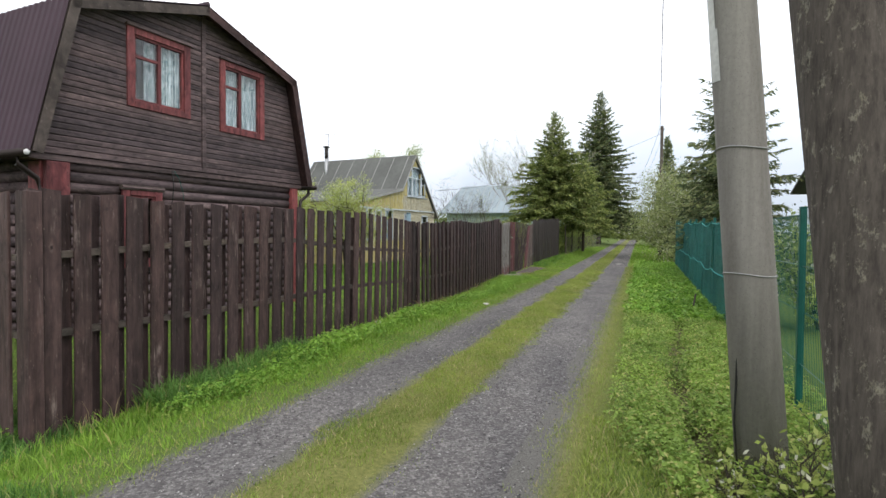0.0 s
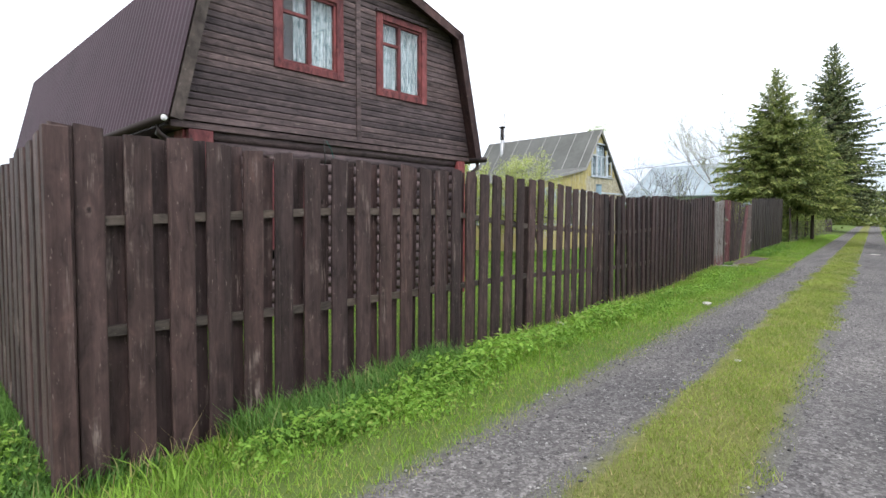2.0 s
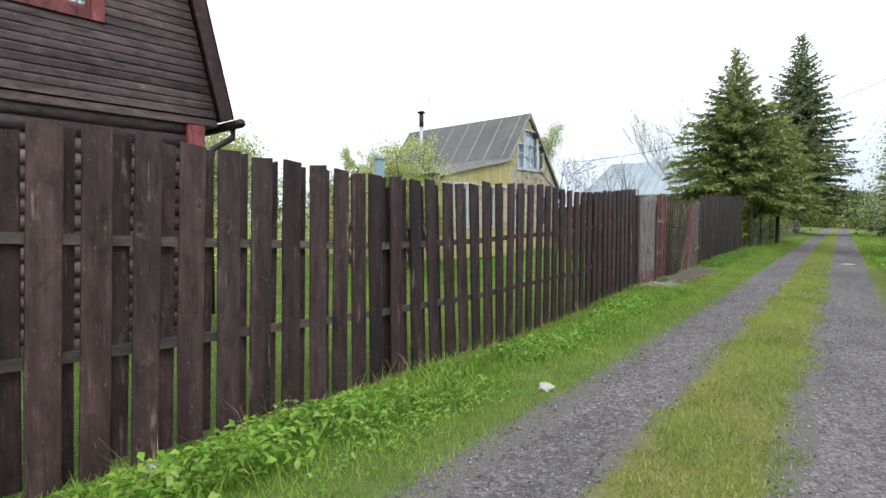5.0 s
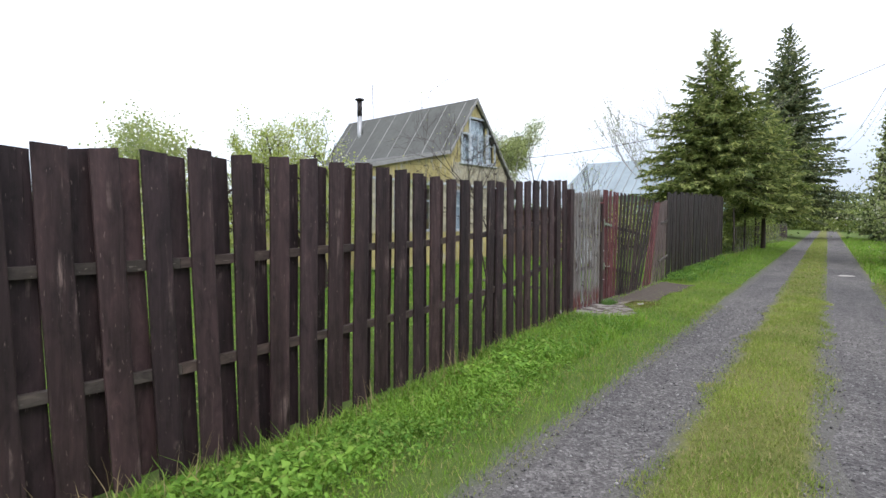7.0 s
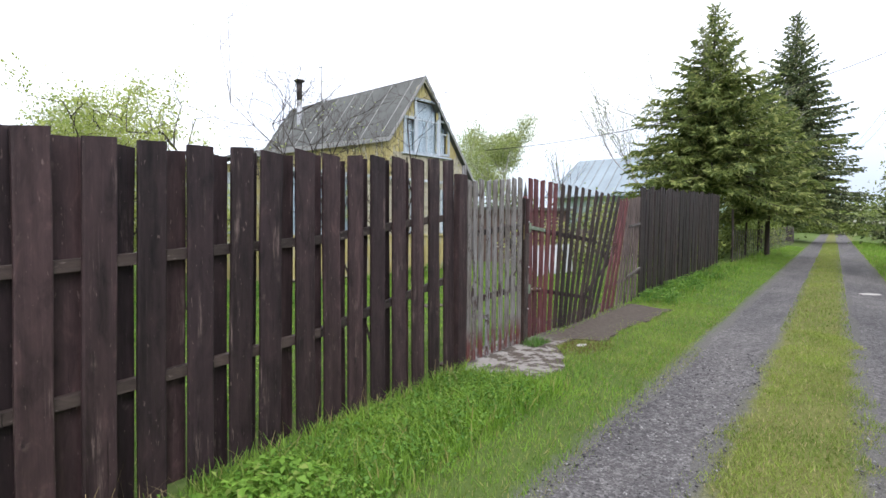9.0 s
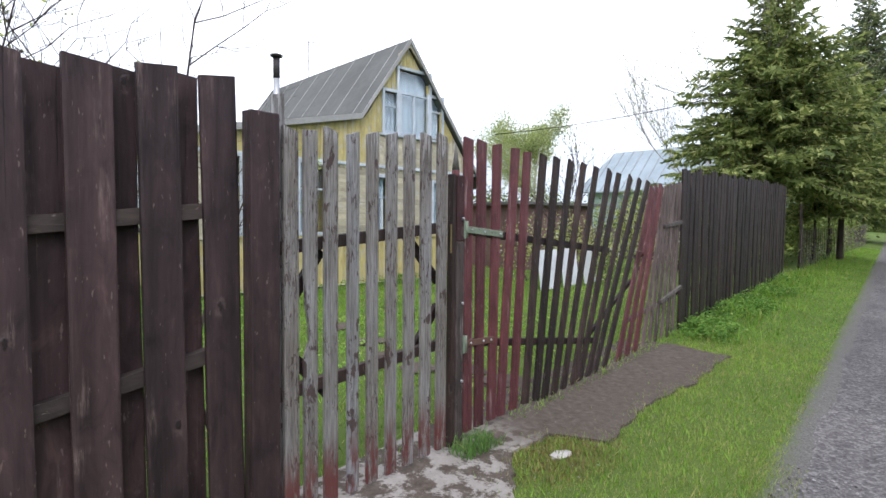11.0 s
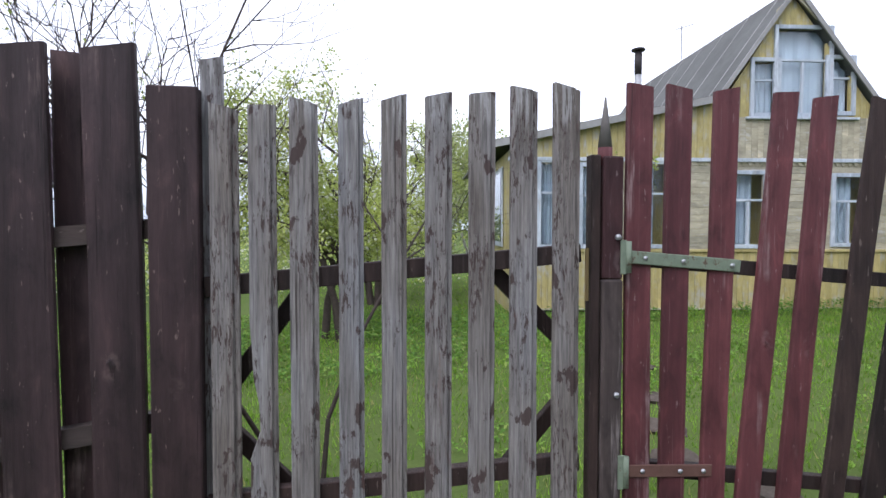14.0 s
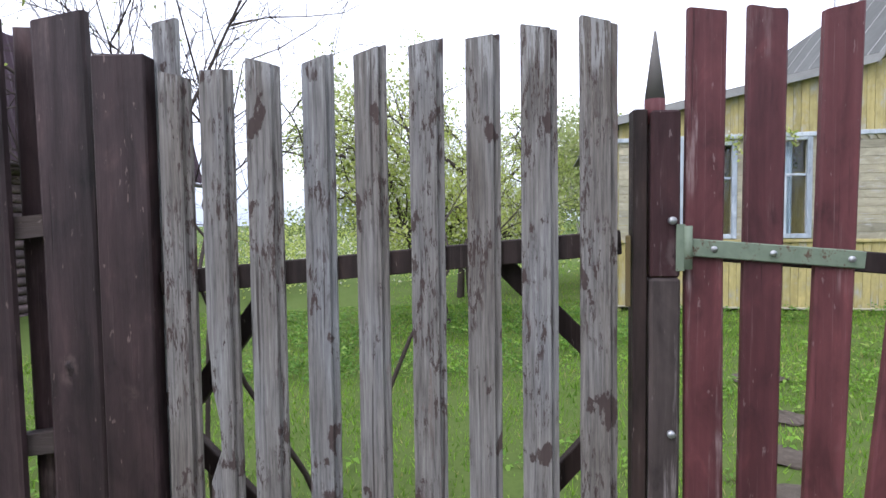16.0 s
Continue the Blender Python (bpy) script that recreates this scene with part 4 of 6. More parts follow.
for z in (0.7, 1.42):
    bm = bmesh.new()
    add_box(bm, (0, 0.016, z), (8.5, 0.055, z + 0.06))
    bmesh.ops.transform(bm, matrix=Matrix.Translation((0, 3.31, 0)) @ Matrix.Rotation(radians(180 - 8), 4, "Z") @ Matrix.Diagonal((1, -1, 1, 1)), verts=bm.verts)
    r_ = part("rail", bm, rail_grey)
    r_.parent, r_.matrix_parent_inverse = side_fence, side_fence.matrix_world.inverted()
box("corner_post", (0.015, 3.26, -0.42), (0.075, 3.40, 2.06), fence_brown, None, 0.006)
tagged(bpy.data.objects["corner_post"], "dark brown squared post at the fence corner", "post")

far_fence = empty("plank_fence", pose(0, 28, 0), "dark brown upright plank fence beyond the gate", "fence")
y = 28.0
while y < 37.6:
    w = random.uniform(0.16, 0.2)
    top = 2.45 + 0.035 * (y - 28) + random.uniform(-0.05, 0.04)
    board(far_fence, (0.0 - 0.05 * random.random(), y + w / 2, verge_z(y) - 0.02), (0.0, y + w / 2 + random.gauss(0, 0.02), top), w, 0.026, fence_umber)
    y += w + random.uniform(0.03, 0.07)
for z in (0.62, 1.55):
    for a in np.arange(28, 37.4, 1.9):
        r_ = box("rail", (-0.085, a, z + 0.03 * (a - 28)), (-0.03, a + 1.89, z + 0.06 + 0.03 * (a - 28)), gate_brown)
        r_.parent, r_.matrix_parent_inverse = far_fence, far_fence.matrix_world.inverted()

# ---- gates ----

end_post = box("fence_end_post", (-0.06, 21.135, -0.1), (0.02, 21.295, 2.16), fence_dark, None, 0.005)
tagged(end_post, "wide dark brown board post ending the fence", "post")

grey_gate = empty("gate", pose(0, 21.3, 0), "grey weathered picket gate with flaking brown paint", "gate")
def picket_mesh(k, bite=False):
    """A unit picket with a recessed lip along one edge, a worn outline and, if bitten, a gnawed hollow in the other edge."""
    r = random.Random(100 + k)
    bm = bmesh.new()
    prof = [(-0.5, -0.5), (0.38, -0.5), (0.5, -0.45), (0.5, 0.27), (0.05, 0.31), (0.05, 0.49), (-0.5, 0.5)]
    rings = []
    slope, n = r.uniform(-0.008, 0.008), 22
    for i in range(n + 1):
        z = i / n
        nick = 0.03 * noise.noise((k * 3.1, z * 22, 0.5))
        hollow = 0.36 * max(0.0, 1 - ((z - 0.47) / 0.06) ** 2) ** 0.6 + 0.12 * max(0.0, 1 - ((z - 0.56) / 0.05) ** 2) if bite else 0.0
        dx = 0.1 * noise.noise((k * 1.7, z * 2.0, 4))
        rings.append([bm.verts.new((x + dx, y + (hollow + abs(nick) if y < -0.4 else -abs(nick) if y > 0.4 else 0), z + (slope * y * 2 if i == n else 0))) for x, y in prof])
    m = len(prof)
    for a, b in zip(rings, rings[1:]):
        for j in range(m):
            bm.faces.new((a[j], a[(j + 1) % m], b[(j + 1) % m], b[j]))
    bm.faces.new(rings[0][::-1])
    bm.faces.new(rings[-1])
    bmesh.ops.recalc_face_normals(bm, faces=bm.faces)
    me = bpy.data.meshes.new("picket")
    bm.to_mesh(me)
    bm.free()
    me.materials.append(grey_peeling)
    return me


board(grey_gate, (-0.045, 21.33, 0.06), (-0.045, 21.325, 2.27), 0.075, 0.022, grey_peeling, "picket")
lefts = [21.325, 21.45, 21.585, 21.75, 21.9, 22.057, 22.218, 22.378, 22.544]
heads = [2.10, 2.11, 2.13, 2.135, 2.155, 2.172, 2.184, 2.205, 2.221]
for i, (y0, h) in enumerate(zip(lefts, heads)):
    plank_cache[("picket", i)] = picket_mesh(i, i == 1)
    wide = (0.094, 0.093, 0.098, 0.09, 0.092, 0.1, 0.1, 0.105, 0.106)[i]
    ob = board(grey_gate, (0.0, y0 + wide / 2, 0.06), (0.0, y0 + wide / 2 - (0.005 if i > 6 else 0), h), wide, 0.026, grey_peeling, "picket", yaw=random.gauss(0, 0.03), k=0)
    ob.data = plank_cache[("picket", i)]


def attach(ob, parent):
    ob.parent, ob.matrix_parent_inverse = parent, parent.matrix_world.inverted()
    return ob


def bar(name, p, q, wide, thick, mat, parent, label=""):
    """A squared bar from p to q, wide upright, thick across x."""
    p, q = Vector(p), Vector(q)
    bm = bmesh.new()
    add_box(bm, (0, -thick / 2, -wide / 2), ((q - p).length, thick / 2, wide / 2), 0.003)
    d_ = (q - p).normalized()
    side = d_.cross(Vector((0, 0, 1))).normalized()
    rot = Matrix((d_, -side, d_.cross(-side))).transposed().to_4x4()
    bmesh.ops.transform(bm, matrix=Matrix.Translation(p) @ rot, verts=bm.verts)
    return attach(part(name, bm, mat, None, label), parent)


bar("rail", (-0.036, 21.3, 1.49), (-0.036, 22.66, 1.6), 0.07, 0.045, gate_brown, grey_gate)
bar("rail", (-0.036, 21.3, 0.73), (-0.036, 22.66, 0.79), 0.07, 0.045, gate_brown, grey_gate)
bar("brace", (-0.082, 21.36, 1.12), (-0.082, 21.62, 1.47), 0.06, 0.035, gate_brown, grey_gate)
bar("brace", (-0.082, 21.34, 1.0), (-0.082, 21.7, 0.62), 0.06, 0.035, gate_brown, grey_gate)
bar("brace", (-0.082, 22.64, 1.22), (-0.082, 22.3, 1.56), 0.06, 0.035, gate_brown, grey_gate)
bar("brace", (-0.082, 22.64, 1.05), (-0.082, 22.38, 0.76), 0.06, 0.035, gate_brown, grey_gate)
latch = box("latch", (0.014, 22.662, 1.42), (0.022, 22.676, 1.62), brass_latch, None, 0.002, "dull brass bolt")
attach(latch, grey_gate)

gate_post = empty("gate_post", pose(-0.01, 22.77, 0), "dark red brown post with a pointed grey cap between the gates", "post")
attach(box("slat", (-0.03, 22.683, -0.05), (0.02, 22.722, 1.97), gate_brown, None, 0.004), gate_post)
attach(box("shaft", (-0.06, 22.728, -0.05), (0.03, 22.812, 1.5), post_grey, None, 0.008), gate_post)
attach(box("upper_shaft", (-0.058, 22.73, 1.501), (0.028, 22.81, 1.965), post_red, None, 0.006, "faded red upper end of the post"), gate_post)
attach(tube("collar", [(-0.01, 22.75, 1.93), (-0.01, 22.75, 2.0)], 0.028, gate_red, None, 12), gate_post)
attach(tube("spike", [(-0.01, 22.75, 2.0), (-0.01, 22.75, 2.19)], [0.028, 0.003], lead_spike, None, 12, "weathered pointed cap"), gate_post)
for z in (1.66, 1.06, 0.5):
    attach(tube("bolt", [(0.028, 22.785, z), (0.042, 22.785, z)], 0.011, galvanised, None, 8), gate_post)

red_gate = empty("gate", pose(0, 22.83, 0.1), "sagging gate of red and dark brown pickets", "gate")
tops = [(22.885, 2.24), (23.05, 2.24), (23.255, 2.24), (23.52, 2.24), (23.705, 2.23), (23.98, 2.23), (24.22, 2.23), (24.51, 2.23), (24.78, 2.23), (25.08, 2.22),
        (25.43, 2.21), (25.68, 2.2), (26.03, 2.19), (26.33, 2.18), (26.62, 2.17), (26.78, 2.11), (26.95, 2.12), (27.12, 2.15)]
feet = [(22.885, 0.1), (23.03, 0.1), (23.2, 0.1), (23.33, 0.1), (23.52, 0.1), (23.71, 0.1), (23.9, 0.08), (24.05, 0.06), (24.22, 0.05), (24.41, 0.06),
        (24.6, 0.05), (24.75, 0.04), (24.94, 0.04), (25.09, 0.03), (25.32, 0.02), (25.7, 0.0), (25.96, 0.0), (26.23, 0.0)]
for i, (t, f) in enumerate(zip(tops, feet)):
    m_ = gate_red if i < 5 or i > 14 else gate_brown
    wide = 0.105 if i < 5 else 0.1 if i < 15 else 0.125
    board(red_gate, (0.01, f[0], f[1]), (0.0, t[0], t[1]), wide, 0.022, m_, "picket", yaw=random.gauss(0, 0.03))
bar("rail", (-0.034, 22.84, 1.58), (-0.034, 25.5, 1.35), 0.06, 0.04, gate_brown, red_gate)
bar("rail", (-0.034, 22.84, 0.76), (-0.034, 25.2, 0.4), 0.06, 0.04, gate_brown, red_gate)
bar("brace", (-0.075, 25.1, 0.45), (-0.075, 26.3, 0.95), 0.05, 0.03, gate_brown, red_gate)
for z, y1, drop in ((1.585, 23.31, 0.04), (0.76, 23.2, 0.025)):
    hinge = bar("hinge", (0.026, 22.84, z), (0.024, y1, z - drop), 0.05, 0.006, hinge_green if z > 1 else hinge_rust, red_gate, "chipped green strap hinge" if z > 1 else "rusty brown strap hinge")
    attach(tube("hinge_knuckle", [(0.032, 22.828, z - 0.06), (0.032, 22.828, z + 0.06)], 0.013, hinge_green, None, 8), red_gate)
    attach(box("hinge_plate", (0.03, 22.796, z - 0.065), (0.036, 22.82, z + 0.065), hinge_green, None, 0.001), gate_post)
    for yy in (22.9, 23.06, y1 - 0.04):
        attach(tube("rivet", [(0.02, yy, z - drop * (yy - 22.84) / (y1 - 22.84)), (0.034, yy, z - drop * (yy - 22.84) / (y1 - 22.84))], 0.009, galvanised, None, 8), red_gate)
attach(tube("handle", [(0.02, 26.28, 1.32), (0.06, 26.3, 1.31), (0.06, 26.36, 1.27), (0.02, 26.38, 1.25)], 0.009, gate_red, None, 6), red_gate)

wicket = empty("wicket_gate", pose(0, 26.3, 0), "narrow grey picket wicket leaning beside the gate", "gate")
for i in range(6):
    f, t = 26.5 + i * 0.25, 27.3 + i * 0.125
    board(wicket, (0.0, f, -0.02 + 0.01 * i), (0.0, t, 2.14 + 0.02 * i), 0.1, 0.02, wicket_wood, "picket", yaw=random.gauss(0, 0.03))
bar("rail", (0.03, 27.2, 1.62), (0.03, 27.95, 1.68), 0.05, 0.03, grey_weathered, wicket)
bar("rail", (0.03, 27.1, 0.62), (0.03, 28.0, 0.75), 0.05, 0.03, grey_weathered, wicket)
bar("rail", (-0.03, 26.1, 0.5), (-0.03, 27.6, 0.6), 0.05, 0.03, grey_weathered, wicket)

# concrete apron at the gate

bm = bmesh.new()
outline = [(-0.35, 21.25), (0.35, 21.2), (0.85, 21.3), (1.0, 21.75), (0.72, 22.4), (0.42, 22.95), (0.5, 23.35), (0.85, 23.5), (0.8, 24.4), (0.95, 25.6), (0.95, 26.85), (0.3, 26.95), (-0.4, 26.9), (-0.4, 24)]
ragged = []
for (xa, ya), (xb, yb) in zip(outline, outline[1:] + outline[:1]):
    for k in np.arange(0, 1, 0.08):
        x, y = xa + (xb - xa) * k, ya + (yb - ya) * k
        ragged.append((x + (0.09 * noise.noise((y * 3.1, x * 3.1, 2)) + 0.03 * noise.noise((y * 14, x * 14, 5))) * (x > 0.2), y))
outline = ragged
low = [bm.verts.new((x, y, float(ground_z(x, y)) - 0.05)) for x, y in outline]
up_ = [bm.verts.new((x - 0.02 * (x > 0), y, float(ground_z(x, y)) + 0.022)) for x, y in outline]
for i in range(len(outline)):
    j = (i + 1) % len(outline)
    bm.faces.new((low[i], low[j], up_[j], up_[i]))
bm.faces.new(up_)
tagged(part("concrete_slab", bm, slab), "cracked old concrete apron with lime stains at the gate", "slab", kind="structure")


def rock(name, at_, size, mat, label, seed):
    bm = bmesh.new()
    bmesh.ops.create_icosphere(bm, subdivisions=2, radius=1)
    for v in bm.verts:
        n = noise.noise(v.co * 1.3 + Vector((seed, seed * 2, 0)))
        v.co = v.co * (1 + 0.45 * n)
        v.co = Vector((v.co.x * size[0], v.co.y * size[1], v.co.z * size[2]))
    ob = part(name, bm, mat)
    ob.matrix_world = pose(at_[0], at_[1], float(ground_z(at_[0], at_[1])) + size[2] * 0.5, 0, 0, seed * 40)
    return tagged(ob, label, "stone")


rock("stone", (1.72, 12.7), (0.07, 0.1, 0.035), white_stone, "pale flat stone on the verge edge", 1)
rock("stone", (0.24, 9.9), (0.05, 0.075, 0.045), white_stone, "pale stone at the foot of the fence", 2)
rock("stone", (4.1, 32.6), (0.16, 0.26, 0.025), white_stone, "pale flat stone in the wheel track", 3)
rock("stone", (0.66, 23.1), (0.05, 0.11, 0.02), white_stone, "broken pale concrete lump by the slab", 4)
rock("stone", (0.75, 8.0), (0.02, 0.03, 0.012), white_stone, "small pale stone on the verge", 5)
rock("stone", (2.95, 8.45), (0.025, 0.04, 0.012), white_stone, "small pale stone in the strip grass", 6)

for n_, (fx, fy, fr) in enumerate(FLAGS):
    rock("flat_stone", (fx, fy), (fr, fr * 0.8, 0.03), slab, "flat grey stepping stone in the yard grass", 11 + n_)["group"] = "stepping stones behind the gate"

# ---- brown log house ----

HOUSE = pose(-3.85, 9.4, 0, 0, 0, -5.5)
house = empty("log_house", HOUSE, "dark brown log house with maroon gambrel roof and red window frames", "house")
W1, W2 = (-1.64, -0.26, 4.08, 5.592), (0.57, 1.91, 3.972, 5.592)
LOW = (-1.75, -0.95, 1.0, 2.52)
DEPTH = 11.5


def gable_half(z):
    """Half width of the gable at height z."""
    if z < 5.62:
        return float(np.interp(z, [2.95, 5.62], [3.42, 2.76]))
    return max(0.0, 2.76 * (6.46 - z) / (6.46 - 5.62))


def free_spans(lo, hi, z0, z1, holes):
    spans = [(lo, hi)]
    for a, b, c, e in holes:
        if z1 > c + 0.005 and z0 < e - 0.005:
            spans = [s for p, q in spans for s in ((p, min(q, a)), (max(p, b), q)) if s[1] - s[0] > 0.02]
    return spans


z = 3.0
while z < 6.4:
    z1 = min(z + 0.108, 6.44)
    h0, h1 = gable_half(z) - 0.06, gable_half(z1) - 0.06
    for a, b in free_spans(-h0, h0, z, z1, [W1, W2]):
        a1, b1 = max(a, -h1), min(b, h1)
        if b1 - a1 < 0.02:
            continue
        if a != -h0:
            a1 = a
        if b != h0:
            b1 = b
        e = 0.003 * random.random()
        prof = [(-0.03, 0.0), (0.012 + e, 0.004), (0.022 + e, 0.02), (0.022 + e, 0.088), (0.012, 0.106), (-0.03, 0.106)]
        k = (z1 - z) / 0.108
        vs = [(x, a, z + q * k) for x, q in prof] + [(x, b, z + q * k) for x, q in prof]
        vs = [(x, (a + (a1 - a) * (w_ - z) / 0.108) if i < 6 else (b + (b1 - b) * (w_ - z) / 0.108), w_) for i, (x, _, w_) in enumerate(vs)]
        fs = [tuple((i, (i + 1) % 6, (i + 1) % 6 + 6, i + 6)) for i in range(6)] + [tuple(range(5, -1, -1)), tuple(range(6, 12))]
        mesh_ob("siding_board", vs, fs, log_brown, house)
    z += 0.108

ring = [(-3.0, 0.0), (-3.0, 2.95), (-3.28, 2.97), (-2.64, 5.58), (0, 6.4), (2.64, 5.58), (3.28, 2.97), (3.0, 2.95), (3.0, 0.0)]
# Closing sheets, coloured dark in place of the room's own shade.
for x in (-0.6, -DEPTH):
    bm = bmesh.new()
    bm.faces.new([bm.verts.new((x, y, z)) for y, z in ring])
    part("inner_wall", bm, dark_room, house)

z = -0.3
while z < 2.9:
    for a, b in free_spans(-3.05, 3.05, z, z + 0.19, [LOW]):
        tube("log", [(-0.12, a, z + 0.095), (-0.12, b, z + 0.095)], 0.1, log_brown, house, 10)
    tube("log", [(-DEPTH, -3.0, z + 0.095), (-0.1, -3.0, z + 0.095)], 0.1, log_brown, house, 8)
    tube("log", [(-DEPTH, 3.0, z + 0.095), (-0.1, 3.0, z + 0.095)], 0.1, log_brown, house, 8)
    z += 0.19
box("sill_beam", (-0.25, -3.35, 2.88), (0.03, 3.35, 2.985), log_brown, house, 0.01)
box("soffit", (-DEPTH, -3.4, 2.9), (-0.02, -3.02, 2.94), gutter_brown, house)
box("soffit", (-DEPTH, 3.02, 2.9), (-0.02, 3.4, 2.94), gutter_brown, house)
box("corner_board", (-0.06, -3.1, -0.3), (0.06, -2.72, 2.87), wine_paint, house, 0.01, "faded red corner board")
box("corner_board", (-0.4, -3.14, -0.3), (-0.062, -3.08, 2.87), wine_paint, house, 0.01, "faded red corner board")
box("corner_board", (-0.06, 2.93, -0.3), (0.06, 3.16, 2.87), wine_paint, house, 0.01, "faded red corner board")
box("upright_trim", (0.024, 0.05, 3.0), (0.06, 0.15, 6.36), log_brown, house, 0.004)
box("plinth_board", (0.026, -3.3, 3.0), (0.05, 3.3, 3.09), log_brown, house, 0.004)


def window(parent, w, paint, split, curtain=((0.0, 0.42), (0.56, 1.0)), depth=-0.35, name="window"):
    """A casement: red trim proud of the wall, inner frame, mullion with transom on one side, panes and a curtain."""
    a, b, c, e = w
    win = new(name)
    win.parent = parent
    t = 0.13
    for nm, lo, hi in (("trim", (0.0, a - 0.02, c), (0.055, a + t, e)), ("trim", (0.0, b - t, c), (0.055, b + 0.02, e)),
                       ("trim", (0.0, a + t, e - t), (0.053, b - t, e)), ("trim", (0.0, a + t, c), (0.053, b - t, c + t))):
        box(nm, lo, hi, paint, win, 0.006)
    box("drip_cap", (0.0, a - 0.05, e + 0.002), (0.1, b + 0.05, e + 0.04), log_brown, win, 0.004)
    i0, i1, j0, j1 = a + t, b - t, c + t, e - t
    m_ = i0 + (i1 - i0) * split
    f = 0.045
    for nm, lo, hi in (("mullion", (-0.05, m_ - 0.035, j0), (0.02, m_ + 0.035, j1)), ("frame", (-0.05, i0, j0 + f), (0.018, i0 + f, j1 - f)), ("frame", (-0.05, i1 - f, j0 + f), (0.018, i1, j1 - f)),
                       ("frame", (-0.05, i0, j1 - f), (0.018, m_ - 0.036, j1)), ("frame", (-0.05, m_ + 0.036, j1 - f), (0.018, i1, j1)),
                       ("frame", (-0.05, i0, j0), (0.018, m_ - 0.036, j0 + f)), ("frame", (-0.05, m_ + 0.036, j0), (0.018, i1, j0 + f)),
                       ("transom", (-0.05, i0 + f, j0 + (j1 - j0) * 0.66), (0.016, m_ - 0.036, j0 + (j1 - j0) * 0.66 + 0.055))):
        box(nm, lo, hi, paint, win, 0.004)
    for lo, hi in ((i0 + f - 0.004, m_ - 0.034), (m_ + 0.034, i1 - f + 0.004)):
        pane = box("pane", (-0.02, lo, j0 + f - 0.004), (-0.014, hi, j1 - f + 0.004), glass, win)
        pane.visible_shadow = False
    if curtain:
        n = 40
        for lo, hi in [(i0 + (i1 - i0) * u0, i0 + (i1 - i0) * u1) for u0, u1 in curtain]:
            vs, fs = [], []
            for q in range(n + 1):
                y = lo + (hi - lo) * q / n
                x = -0.13 + 0.022 * math.sin(q * 1.15) + 0.008 * math.sin(q * 2.7)
                vs += [(x, y, j0 + 0.02), (x * 1.0, y, j1)]
            fs = [(2 * q, 2 * q + 2, 2 * q + 3, 2 * q + 1) for q in range(n)]
            mesh_ob("curtain", vs, fs, curtain_white, win, "white lace curtain")
        box("window_shelf", (-0.3, i0, j0 - 0.03), (-0.06, i1, j0), paint, win)
    return win


# Curtain cut back on the left: the dark gap stands in for reflected trees.
window(house, W1, wine_paint, 0.5, ((0.28, 0.47), (0.52, 0.98)))
window(house, W2, wine_paint, 0.44)
low_window = window(house, LOW, wine_paint, 0.5, ())
box("head_board", (0.0, LOW[0] - 0.06, LOW[3] - 0.03), (0.075, LOW[1] + 0.06, LOW[3] + 0.06), rake_brown, low_window, 0.006, "weathered grey pink head board")


def corrugated(name, p, q, r_, s, mat, parent, pitch=0.17, amp=0.018, rows=3):
    """A wavy roofing sheet on the quad p-q (eave, front to back), r_-s (top, front to back)."""
    p, q, r_, s = map(Vector, (p, q, r_, s))
    nrm = (q - p).cross(r_ - p).normalized()
    n = int((q - p).length / pitch * 5)
    vs, fs = [], []
    for j in range(rows + 1):
        a, b = p.lerp(r_, j / rows), q.lerp(s, j / rows)
        for i in range(n + 1):
            vs.append(a.lerp(b, i / n) + nrm * (amp * math.sin(2 * math.pi * i / 5)))
    for j in range(rows):
        for i in range(n):
            k = j * (n + 1) + i
            fs.append((k, k + 1, k + n + 2, k + n + 1))
    ob = mesh_ob(name, vs, fs, mat, parent)
    sol = ob.modifiers.new("thickness", "SOLIDIFY")
    sol.thickness = 0.012
    return ob


F = 0.3
